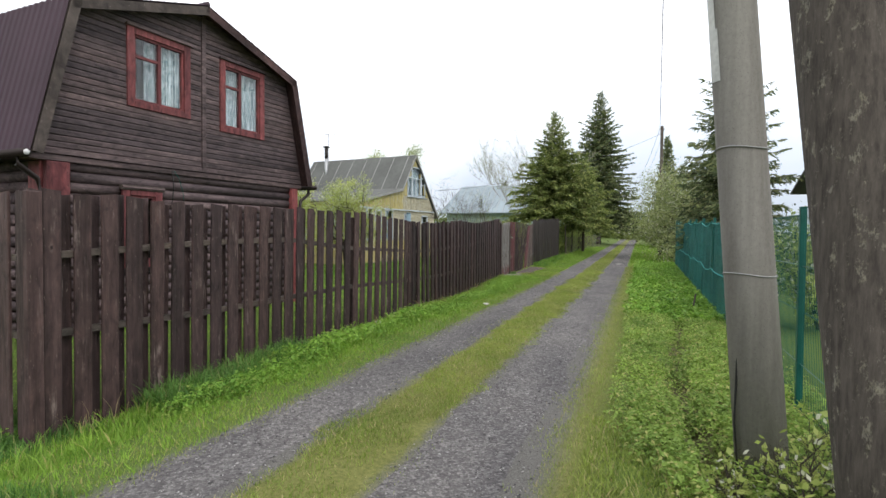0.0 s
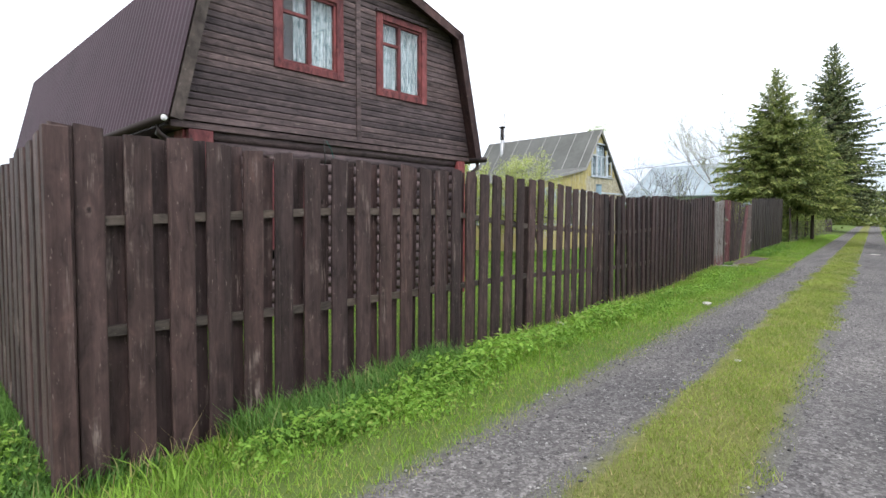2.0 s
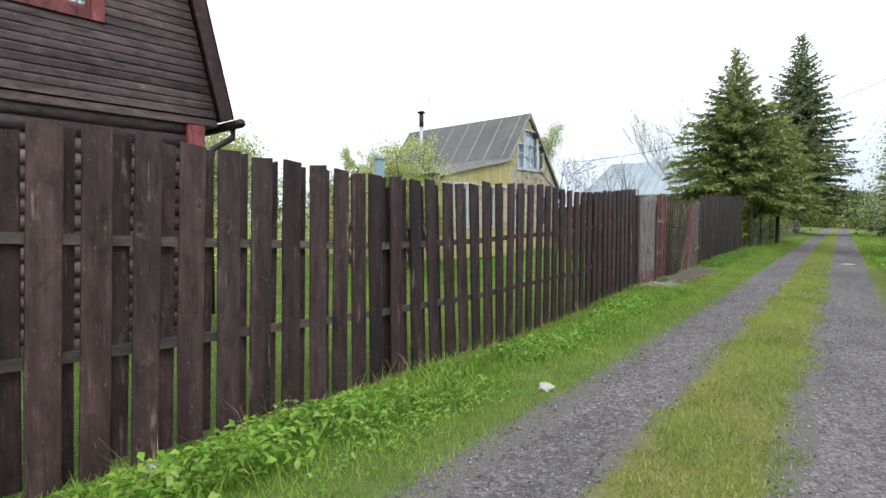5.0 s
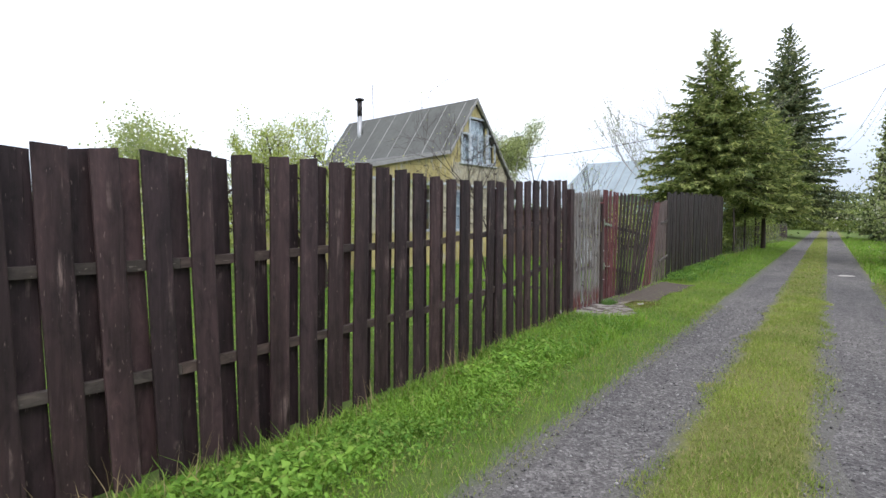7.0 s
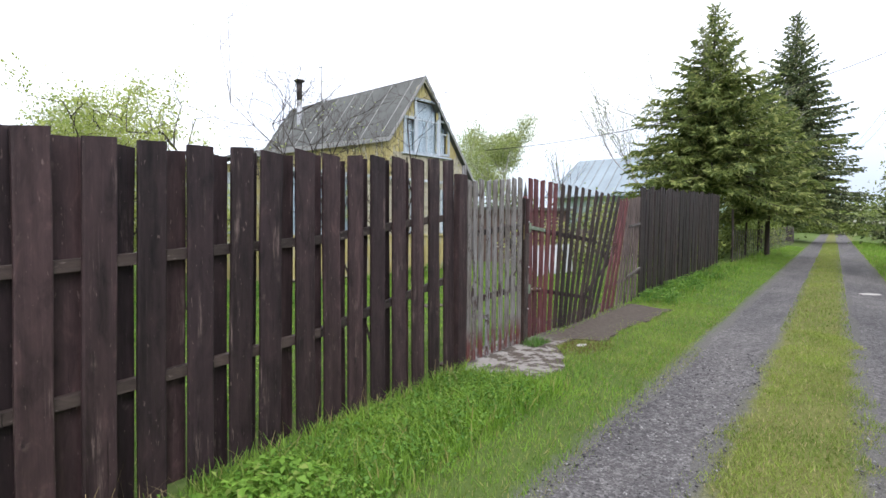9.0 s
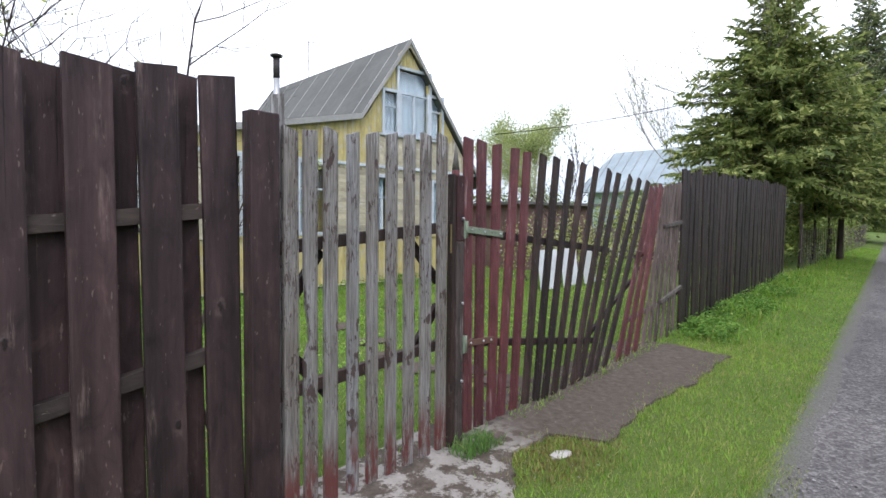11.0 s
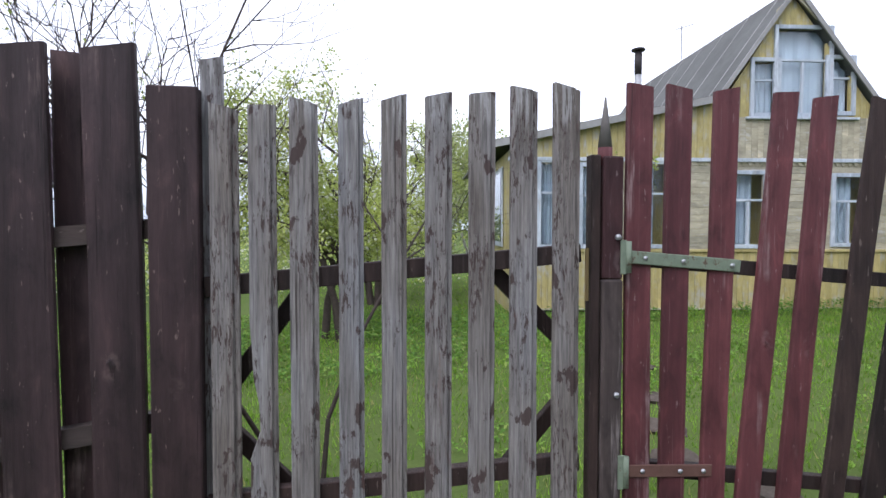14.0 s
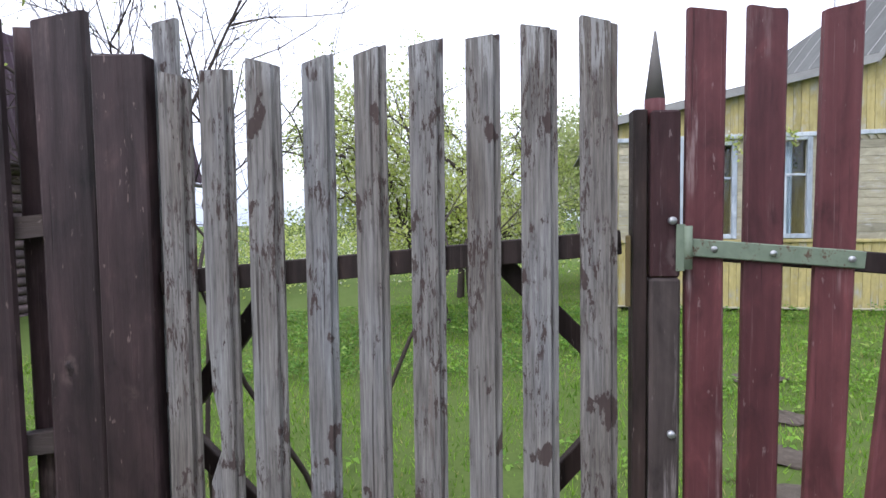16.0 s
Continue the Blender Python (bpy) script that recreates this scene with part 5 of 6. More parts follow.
for sg in (-1, 1):
    eave, knee, top = (sg * 3.47, 2.98), (sg * 2.83, 5.64), (0.0, 6.52)
    corrugated("roof_sheet", (F, eave[0], eave[1]), (-DEPTH - 0.3, eave[0], eave[1]), (F, knee[0], knee[1]), (-DEPTH - 0.3, knee[0], knee[1]), roof_maroon, house, rows=8)
    corrugated("roof_sheet", (F, knee[0], knee[1]), (-DEPTH - 0.3, knee[0], knee[1]), (F, top[0], top[1]), (-DEPTH - 0.3, top[0], top[1]), roof_maroon, house, rows=4)
    for p, q in ((eave, knee), (knee, top)):
        d_ = Vector((0, q[0] - p[0], q[1] - p[1])).normalized()
        inn = Vector((0, -d_.z, d_.y)) * (1 if sg > 0 else -1)
        bm = bmesh.new()
        for x0, x1, deep in ((F - 0.03, F + 0.004, 0.17), (-0.02, F - 0.032, 0.03)):
            P, Q = Vector((0, p[0], p[1])), Vector((0, q[0], q[1]))
            quad = [P - inn * -0.03, Q - inn * -0.03, Q + inn * (0.03 + deep), P + inn * (0.03 + deep)]
            a_ = [bm.verts.new((x0, v.y, v.z)) for v in quad]
            b_ = [bm.verts.new((x1, v.y, v.z)) for v in quad]
            bm.faces.new(a_), bm.faces.new(b_[::-1])
            for i in range(4):
                bm.faces.new((a_[i], a_[(i + 1) % 4], b_[(i + 1) % 4], b_[i]))
        part("rake_board", bm, rake_brown if sg < 0 else rake_maroon, house)
    g = bmesh.new()
    add_tube(g, [(F + 0.05, sg * 3.55, 2.93), (-DEPTH - 0.3, sg * 3.55, 2.88)], 0.065, 10)
    part("gutter", g, gutter_brown, house, smooth=True)
    tube("gutter_cap", [(F + 0.05, sg * 3.55, 2.93), (F + 0.058, sg * 3.55, 2.93)], 0.045, white_cap if sg < 0 else gutter_brown, house, 12)
    tube("downpipe", [(F - 0.2, sg * 3.55, 2.9), (F - 0.2, sg * 3.55, 2.75), (F - 0.22, sg * 3.25, 2.55), (F - 0.22, sg * 3.2, 2.3), (F - 0.22, sg * 3.2, 0.2)], 0.045, gutter_brown, house, 10)
tube("ridge_cap", [(F, 0, 6.54), (-DEPTH - 0.3, 0, 6.54)], 0.06, roof_maroon, house, 8)
tube("cable", [(0.06, -0.66, 2.95), (0.16, -0.62, 2.78), (0.12, -0.5, 2.5), (0.08, -0.45, 2.3)], 0.007, green_metal, house, 5)
tube("cable", [(0.05, -0.7, 2.95), (0.09, -0.7, 2.6), (0.06, -0.72, 2.2)], 0.01, black_cable, house, 5)

# ---- yellow house ----

cottage = empty("cottage", pose(-7.53, 30.35, -0.075, 0, 0, -7.5) @ Matrix.Scale(1.045, 4), "faded yellow cottage with steep dark roof and pale blue windows", "house")
APEX = 6.1
cd = 7.0


def cot_top(y):
    """The front wall's upper edge along the gable: wing roof, steep gable."""
    return float(np.interp(y, [-5.3, -1.35, -0.1, 2.35], [3.25, 4.1, 6.02, 2.85]))


attic = [(-0.36, 0.62, 3.86, 5.4), (-0.8, -0.37, 3.86, 4.8), (0.63, 1.06, 3.9, 4.86)]
lows = [(-4.75, -4.35, 1.42, 2.92), (-3.98, -3.55, 1.42, 2.85), (-3.05, -2.45, 1.42, 2.9), (-1.12, -0.58, 1.42, 2.72), (0.8, 1.36, 1.45, 2.68)]


def clad_front():
    y = -5.3
    while y < 2.3:
        y1 = min(y + 0.115, 2.3)
        for nm, lo, hi, mat in (("base_board", 0.235, 1.28, yellow_paint), ("gable_board", 3.02, 9.0, yellow_paint if (y < -1.3 or cot_top(y) > 4) else pale_boards)):
            t0, t1 = min(hi, cot_top(y)), min(hi, cot_top(y1))
            holes = [w for w in attic if w[0] < (y + y1) / 2 < w[1]] if nm == "gable_board" else []
            spans = [(lo, None)] if not holes else [(lo, holes[0][2]), (holes[0][3], None)]
            for a, b in spans:
                b0, b1 = (t0, t1) if b is None else (b, b)
                if b0 < a + 0.02 or b1 < a + 0.02:
                    continue
                e = 0.02 + 0.006 * random.random()
                mid = 3.78
                pieces = [(a, b0, b1, mat)]
                if nm == "gable_board" and b is not None and a < 3.2:
                    pieces = [(a, b0, b1, pale_boards)]
                elif nm == "gable_board" and -1.3 < y < 2.0 and a < 3.2 and min(b0, b1) > mid + 0.05:
                    pieces = [(a, mid, mid, pale_boards), (mid + 0.004, b0, b1, yellow_paint)]
                for a_, p0, p1, mm in pieces:
                    vs = [(x, yy, zz) for x in (-0.03, e) for yy, zz in ((y + 0.003, a_), (y1 - 0.003, a_), (y1 - 0.003, p1), (y + 0.003, p0))]
                    mesh_ob(nm, vs, [(3, 2, 1, 0), (4, 5, 6, 7), (0, 1, 5, 4), (1, 2, 6, 5), (2, 3, 7, 6), (3, 0, 4, 7)], mm, cottage)
        y = y1
    z = 1.32
    while z < 2.95:
        for a, b in free_spans(-5.3, 2.3, z, z + 0.13, lows):
            box("siding_board", (-0.03, a, z), (0.02 + 0.006 * random.random(), b, z + 0.124), pale_boards, cottage)
        z += 0.13


clad_front()
box("belt_course", (-0.02, -5.36, 2.95), (0.07, 2.36, 3.02), blue_white, cottage, 0.006)
box("belt_course", (-0.02, -5.34, 1.28), (0.06, 2.34, 1.33), yellow_paint, cottage, 0.006)
box("water_table", (-0.03, -5.34, 0.205), (0.06, 2.34, 0.235), pale_boards, cottage, 0.006)
# Dark strip set back below the wall boards.
box("plinth", (-0.34, -5.28, -0.15), (-0.07, 2.28, 0.205), plinth_dark, cottage)
for i in range(64):
    y = -5.3 + i * 0.119
    mesh_ob("fretwork_tooth", [(0.03, y, 2.95), (0.03, y + 0.1, 2.95), (0.03, y + 0.05, 2.87), (0.045, y, 2.95), (0.045, y + 0.1, 2.95), (0.045, y + 0.05, 2.87)],
            [(0, 1, 2), (5, 4, 3), (0, 3, 4, 1), (1, 4, 5, 2), (2, 5, 3, 0)], pale_boards, cottage)


def cot_window(w, nm="window", panes=2):
    a, b, c, e = w
    win = new(nm)
    win.parent = cottage
    t = 0.075
    for lo, hi in (((0.0, a - t, c - t), (0.06, a, e + t)), ((0.0, b, c - t), (0.06, b + t, e + t)), ((0.0, a, e), (0.058, b, e + t)), ((0.0, a, c - t), (0.058, b, c))):
        box("trim", lo, hi, blue_white, win, 0.006)
    box("transom", (-0.04, a, c + (e - c) * 0.62), (0.02, b, c + (e - c) * 0.62 + 0.04), blue_white, win, 0.003)
    if b - a > 0.5:
        box("mullion", (-0.042, (a + b) / 2 - 0.02, c), (0.022, (a + b) / 2 + 0.02, c + (e - c) * 0.615), blue_white, win, 0.003)
    pane = box("pane", (-0.03, a, c), (-0.024, b, e), glass, win)
    pane.visible_shadow = False
    n = 16
    vs = []
    for q in range(n + 1):
        y = a + (b - a) * (1.0 if c > 3 else 0.75) * q / n
        vs += [(-0.12 + 0.02 * math.sin(q * 1.4), y, c), (-0.12 + 0.02 * math.sin(q * 1.4), y, e)]
    mesh_ob("curtain", vs, [(2 * q, 2 * q + 2, 2 * q + 3, 2 * q + 1) for q in range(n)], cottage_curtain, win)
    return win


for w in attic + lows:
    cot_window(w)
box("attic_sill", (0.0, -0.95, 3.74), (0.09, 1.2, 3.785), blue_white, cottage, 0.005)
bm = bmesh.new()
ring = [(-5.2, 0.0), (-5.2, 3.2), (-1.4, 4.0), (-0.1, 5.9), (2.2, 2.9), (2.2, 0.0)]
for x in (-0.5, -cd):
    bm.faces.new([bm.verts.new((x, y, z)) for y, z in ring])
a_ = [bm.verts.new((-0.03, -5.25, z)) for z in (0.0, 3.2)] + [bm.verts.new((-cd, -5.25, z)) for z in (3.2, 0.0)]
bm.faces.new(a_)
a_ = [bm.verts.new((-0.03, 2.25, z)) for z in (0.0, 2.9)] + [bm.verts.new((-cd, 2.25, z)) for z in (2.9, 0.0)]
bm.faces.new(a_)
part("inner_wall", bm, yellow_paint, cottage)
for x in np.arange(-cd, -0.1, 0.5):
    box("side_board", (x, -5.3, 0.05), (x + 0.49, -5.262, 3.18), yellow_paint, cottage)
cot_side = new("window")
cot_side.parent = cottage
for x0 in (-1.5, -3.4):
    box("trim", (x0 - 0.6, -5.34, 1.35), (x0 + 0.6, -5.31, 2.95), blue_white, cot_side, 0.004)
    box("pane", (x0 - 0.5, -5.352, 1.45), (x0 + 0.5, -5.345, 2.85), glass, cot_side)


def roof_slab(p0, p1, x0, x1, mat, parent, name="roof", thick=0.05):
    """A roof plane from (y, z) p0 to p1, from x0 to x1."""
    (y0, z0), (y1, z1) = p0, p1
    vs = [(x, y, z + dz) for x in (x0, x1) for (y, z) in ((y0, z0), (y1, z1)) for dz in (0, thick)]
    return mesh_ob(name, vs, [(0, 1, 3, 2), (4, 6, 7, 5), (0, 4, 5, 1), (2, 3, 7, 6), (1, 5, 7, 3), (0, 2, 6, 4)], mat, parent)


roof_slab((-1.5, 4.12), (-0.1, APEX), 0.14, -cd - 0.3, roof_felt, cottage)
roof_slab((-0.1, APEX), (2.65, 2.62), 0.14, -cd - 0.3, roof_felt, cottage)
roof_slab((-5.65, 3.26), (-1.5, 4.12), 0.14, -cd - 0.3, roof_felt, cottage)
for x in np.arange(-cd, 0.3, 0.95):
    roof_slab((-1.5, 4.165), (-0.1, APEX + 0.045), x, x + 0.035, seam_pale, cottage, "roof_seam", 0.02)
for p0, p1 in (((-1.55, 4.0), (-0.1, APEX - 0.05)), ((-0.1, APEX - 0.05), (2.65, 2.52)), ((-5.65, 3.17), (-1.55, 4.02))):
    roof_slab(p0, p1, 0.142, 0.172, seam_pale, cottage, "rake_board", 0.13)
roof_slab((-0.45, 5.62), (-0.1, 5.95), 0.1, 0.138, pale_boards, cottage, "gable_carving", 0.1)
roof_slab((-0.1, 5.95), (0.3, 5.55), 0.1, 0.138, pale_boards, cottage, "gable_carving", 0.1)
tube("stove_pipe", [(-5.86, -0.65, 4.6), (-5.86, -0.65, 6.2)], 0.1, galvanised, cottage, 12, "galvanised lower flue")
tube("stove_pipe", [(-5.86, -0.65, 6.2), (-5.86, -0.65, 6.88)], 0.105, soot_metal, cottage, 12, "sooty upper flue")
tube("pipe_cowl", [(-5.86, -0.65, 6.88), (-5.86, -0.65, 6.93), (-5.86, -0.65, 6.98)], [0.19, 0.2, 0.06], soot_metal, cottage, 12)
tube("aerial_mast", [(-7.15, 1.25, 3.6), (-7.3, 1.3, 8.15)], 0.025, galvanised, cottage, 6)
tube("aerial_arm", [(-7.45, 1.2, 8.1), (-6.9, 1.5, 8.07)], 0.012, galvanised, cottage, 5)

# ---- tin-roofed house beyond ----

tin_house = empty("tin_roof_house", pose(-9.0, 57, 0.6, 0, 0, -4), "low house with pale galvanised tin roof and green walls", "house")
box("wall", (-6, -0.0, 0), (6, 6, 3.6), green_wall, tin_house)
for x0, x1, nm in ((-6.6, 6.6, "roof"), ):
    mesh_ob("roof", [(x0, -0.7, 3.4), (x1, -0.7, 3.4), (x1 - 0.4, 3.0, 6.5), (x0 + 1.2, 3.0, 6.5), (x0, -0.7, 3.3), (x1, -0.7, 3.3), (x1 - 0.4, 3.0, 6.4), (x0 + 1.2, 3.0, 6.4)],
            [(0, 1, 2, 3), (7, 6, 5, 4), (0, 4, 5, 1), (1, 5, 6, 2), (3, 2, 6, 7), (0, 3, 7, 4)], tin_roof, tin_house)
    mesh_ob("roof", [(x0, 6.7, 3.4), (x1, 6.7, 3.4), (x1 - 0.4, 3.01, 6.5), (x0 + 1.2, 3.01, 6.5), (x0, 6.7, 3.3), (x1, 6.7, 3.3), (x1 - 0.4, 3.01, 6.4), (x0 + 1.2, 3.01, 6.4)],
            [(3, 2, 1, 0), (4, 5, 6, 7), (1, 5, 4, 0), (2, 6, 5, 1), (7, 6, 2, 3), (4, 7, 3, 0)], tin_roof, tin_house)
for i in range(17):
    x = -6.2 + i * 0.75
    k = max(0.0, min(1.0, (x + 6.6) / 1.2))
    mesh_ob("roof_seam", [(x, -0.7, 3.4), (x + 0.03, -0.7, 3.4), (x + 0.03, -0.7 + 3.7 * k, 3.4 + 3.1 * k), (x, -0.7 + 3.7 * k, 3.4 + 3.1 * k),
                          (x, -0.74, 3.44), (x + 0.03, -0.74, 3.44), (x + 0.03, -0.74 + 3.7 * k, 3.44 + 3.1 * k), (x, -0.74 + 3.7 * k, 3.44 + 3.1 * k)],
            [(4, 5, 6, 7), (0, 4, 7, 3), (1, 2, 6, 5), (0, 1, 5, 4), (3, 7, 6, 2)], galvanised, tin_house)
for x in (-4.2, -1.4, 1.4, 4.2):
    w_ = new("window")
    w_.parent = tin_house
    box("trim", (x - 0.6, -0.06, 1.1), (x + 0.6, -0.01, 2.6), blue_white, w_, 0.01)
    box("pane", (x - 0.48, -0.075, 1.22), (x + 0.48, -0.063, 2.48), glass, w_)

shed = empty("shed", pose(-6.2, 36.0, 0.15, 0, 0, 72), "low brown boarded shed with a flat felt roof", "shed")
for i in range(22):
    box("wall_board", (-1.6 + i * 0.15, -0.02, 0.0), (-1.6 + i * 0.15 + 0.142, 0.02, 2.1), red_brick_wall, shed)
box("wall", (-1.6, 0.024, 0.0), (1.7, 3.0, 2.1), red_brick_wall, shed)
box("roof", (-1.8, -0.25, 2.1), (1.9, 3.2, 2.2), roof_felt, shed, 0.01)
for i in range(3):
    s_ = corrugated("metal_sheet", (0, 0, 0), (0.85, 0, 0), (0, 0.12, 0.95), (0.85, 0.12, 0.95), white_sheet, None, 0.1, 0.012, 2)
    s_.matrix_world = pose(-3.7 + 0.12 * i, 30.6 + i * 0.88, 0.1, 0, 0, 88 + 4 * i)
    tagged(s_, "white corrugated sheet leaning in the yard", "sheet", "white sheets in the yard")

low_fence = empty("yard_fence", pose(-5, 40, 0.2), "pale board fence at the back of the yard", "fence")
for i in range(40):
    board(low_fence, (-14 + i * 0.32, 43 - i * 0.05, 0.15), (-14 + i * 0.32, 43 - i * 0.05, 1.5), 0.24, 0.02, grey_weathered, yaw=radians(90))

vent = empty("vent_pipe", pose(-0.32, 12.7, -0.2), "blue grey painted pipe standing behind the fence", "pipe")
attach(tube("pipe", [(-0.32, 12.7, -0.3), (-0.32, 12.7, 2.2)], 0.055, grey_plastic, None, 14), vent)
attach(tube("pipe_cap", [(-0.32, 12.7, 2.2), (-0.32, 12.7, 2.225)], 0.06, grey_plastic, None, 14), vent)

brown_house = empty("neighbour_house", pose(16.5, 24, -0.1, 0, 0, 8) @ Matrix.Scale(1.38, 4), "brown house with a dark gable roof behind the green fence", "house")
box("wall", (-2.5, -3.5, 0), (3.5, 3.5, 3.0), red_brick_wall, brown_house)
roof_slab((-4.1, 2.7), (0, 5.4), -3.0, 4.0, roof_felt, brown_house)
roof_slab((0, 5.4), (4.1, 2.7), -3.0, 4.0, roof_felt, brown_house)
mesh_ob("gable", [(-2.5, -3.4, 3.0), (-2.5, 3.4, 3.0), (-2.5, 0, 5.3), (-2.4, -3.4, 3.0), (-2.4, 3.4, 3.0), (-2.4, 0, 5.3)], [(0, 2, 1), (3, 4, 5), (0, 1, 4, 3), (1, 2, 5, 4), (2, 0, 3, 5)], red_brick_wall, brown_house)
nw = new("window")
nw.parent = brown_house
box("trim", (-2.56, -1.0, 1.0), (-2.51, 0.2, 2.4), blue_white, nw, 0.006)
box("pane", (-2.575, -0.88, 1.12), (-2.563, 0.08, 2.28), glass, nw)

# ---- poles and green fence on the other side ----

pole = empty("utility_pole", pose(6.08, 4.64, -0.3), "grey round concrete utility pole bound with wire", "pole")
lean_to = Vector((-0.075, 0.02, 1)).normalized()
base = Vector((6.11, 4.66, -0.3))
attach(tube("shaft", [base + lean_to * s for s in (0, 2, 4, 6, 8.5)], [0.185, 0.178, 0.171, 0.164, 0.155], concrete, None, 28), pole)
for s, tail in ((1.72, -0.05), (2.68, 0.05)):
    ring = [base + lean_to * s + 0.184 * Vector((math.cos(a), math.sin(a), 0.06 * math.sin(2 * a))) for a in np.linspace(0, 2 * math.pi, 25)]
    ring.append(ring[-1] + Vector((-0.09, -0.12, tail)))
    attach(tube("binding_wire", ring, 0.0055, wire_steel, None, 5), pole)
attach(tube("cable", [base + Vector((-0.2, -0.12, 0.2)), base + Vector((-0.23, -0.1, 0.6)), base + Vector((-0.215, -0.08, 1.2)), base + Vector((-0.29, 0, 2.4)), base + Vector((-0.44, 0, 4.4))], 0.008, black_cable, None, 6), pole)
bm = bmesh.new()
for j in range(12):
    for i in range(7):
        a = math.pi + 0.15 + i * 0.1
        s = 3.2 + j * 0.4
        c0 = base + lean_to * s
        wob = 0.0
        v = [c0 + 0.179 * Vector((math.cos(a + da + wob), math.sin(a + da + wob), 0)) + lean_to * dz for da, dz in ((0, 0), (0.1, 0), (0.1, 0.4), (0, 0.4))]
        if i + 1.4 * noise.noise((i * 0.7, j * 0.9, 1)) < 5:
            bm.faces.new([bm.verts.new(q) for q in v])
attach(part("paint_patch", bm, white_paint_patch, None, "flaking white painted stripe"), pole)

strut = empty("wooden_pole", pose(6.0, 2.0, -0.3), "old grey wooden strut pole spotted with lichen", "pole")
sb = Vector((6.11, 2.0, -0.3))
sd = Vector((-0.075, 0.14, 1)).normalized()
attach(tube("shaft", [sb + sd * s for s in (0, 1.5, 3, 5, 7)], [0.185, 0.18, 0.172, 0.165, 0.155], pole_wood, None, 28), strut)

mesh_fence = empty("mesh_fence", pose(6.75, 6.3, -0.2), "dark green welded wire fence with netting", "fence")


def mesh_panel(y0, y1, x0, x1, netted, top):
    zb = -0.15
    for i in range(5):
        z = zb + 0.08 + i * (top - zb - 0.1) / 4
        w_ = bmesh.new()
        add_tube(w_, [(x0, y0, z), (x0 + 0.03, y0 + 0.001, z + 0.02), (x1 + 0.03, y1, z + 0.02), (x1, y1 + 0.001, z)] if i in (2, 4) else [(x0, y0, z), (x1, y1, z)], 0.006, 4, False)
        attach(part("wire", w_, green_metal), mesh_fence)
    w_ = bmesh.new()
    n = int((y1 - y0) / 0.055)
    for i in range(n + 1):
        k = i / n
        add_tube(w_, [(x0 + (x1 - x0) * k + 0.008, y0 + (y1 - y0) * k, zb), (x0 + (x1 - x0) * k + 0.008, y0 + (y1 - y0) * k, top)], 0.0032, 4, False)
    tagged(attach(part("wire_mesh", w_, green_metal), mesh_fence), "thin green upright wires", kind="stuff")
    if netted:
        n = 14
        vs, fs = [], []
        for i in range(n + 1):
            k = i / n
            for j in range(5):
                vs.append((x0 + (x1 - x0) * k - 0.03 + 0.03 * math.sin(i * 0.9 + j + y0), y0 + (y1 - y0) * k, zb + (top - 0.02 - 0.06 * math.sin(math.pi * k) * (1 + 0.5 * math.sin(y0)) - zb) * j / 4))
        for i in range(n):
            for j in range(4):
                fs.append((i * 5 + j, (i + 1) * 5 + j, (i + 1) * 5 + j + 1, i * 5 + j + 1))
        attach(mesh_ob("netting", vs, fs, netting), mesh_fence)
        for j in (0.5, 1.0):
            w_ = bmesh.new()
            pts = [(x0 + (x1 - x0) * k - 0.05, y0 + (y1 - y0) * k, zb + (top - zb) * j - 0.07 * math.sin(math.pi * k) * (1 + 0.5 * math.sin(y0))) for k in np.linspace(0, 1, 7)]
            add_tube(w_, pts, 0.014, 5, False)
            attach(part("netting_hem", w_, hem_teal), mesh_fence)


ys = [1.0, 3.7, 6.35, 9.0, 11.6, 14.2, 16.8, 19.4, 22.0, 24.6, 27.2, 29.8, 32.4]
gx = lambda y: 6.72 + 0.012 * (y - 6)
gt = lambda y: float(np.interp(y, [1, 6.3, 12, 33], [1.95, 1.97, 2.05, 2.5]))
for a, b in zip(ys, ys[1:]):
    mesh_panel(a, b, gx(a), gx(b), a > 9.5, gt(a) - 0.04)
for y in ys:
    attach(box("post", (gx(y) - 0.03, y - 0.03, -0.35), (gx(y) + 0.03, y + 0.03, gt(y) + 0.02), green_metal, None, 0.006), mesh_fence)
    attach(box("post_cap", (gx(y) - 0.034, y - 0.034, gt(y) + 0.02), (gx(y) + 0.034, y + 0.034, gt(y) + 0.035), green_metal, None, 0.004), mesh_fence)

stake = tube("stake", [(6.3, 13.6, -0.2), (6.42, 13.9, 0.35)], 0.02, dark_bark, None, 6)
tagged(stake, "dark bent stake in the weeds", "stake")

far_pole = empty("power_pole", pose(6.6, 45, 0.3), "far wooden power pole with wires", "pole")
attach(tube("shaft", [(6.6, 45, 0.0), (6.6, 45, 10.0)], [0.15, 0.11], pole_wood, None, 10), far_pole)
for x in (6.45, 6.75):
    attach(tube("insulator", [(x, 45, 9.7), (x, 45, 9.86)], 0.05, white_cap, None, 8), far_pole)


def wire(p, q, sag, label):
    p, q = Vector(p), Vector(q)
    pts = [p.lerp(q, k) - Vector((0, 0, sag * 4 * k * (1 - k))) for k in np.linspace(0, 1, 17)]
    return tagged(tube("wire", pts, 0.012, black_cable, None, 4), label, "wire")


wire((6.45, 45, 9.78), (5.35, 4.8, 8.0), 0.7, "thin overhead power wire along the lane")
wire((6.45, 45, 9.78), (4.4, 100, 11.5), 0.9, "thin overhead power wire along the lane")
wire((6.75, 45, 9.78), (5.4, 100, 11.5), 0.9, "thin overhead power wire along the lane")
wire((6.5, 45, 9.4), (-8.0, 35.0, 4.6), 0.8, "thin overhead wire to the cottage")

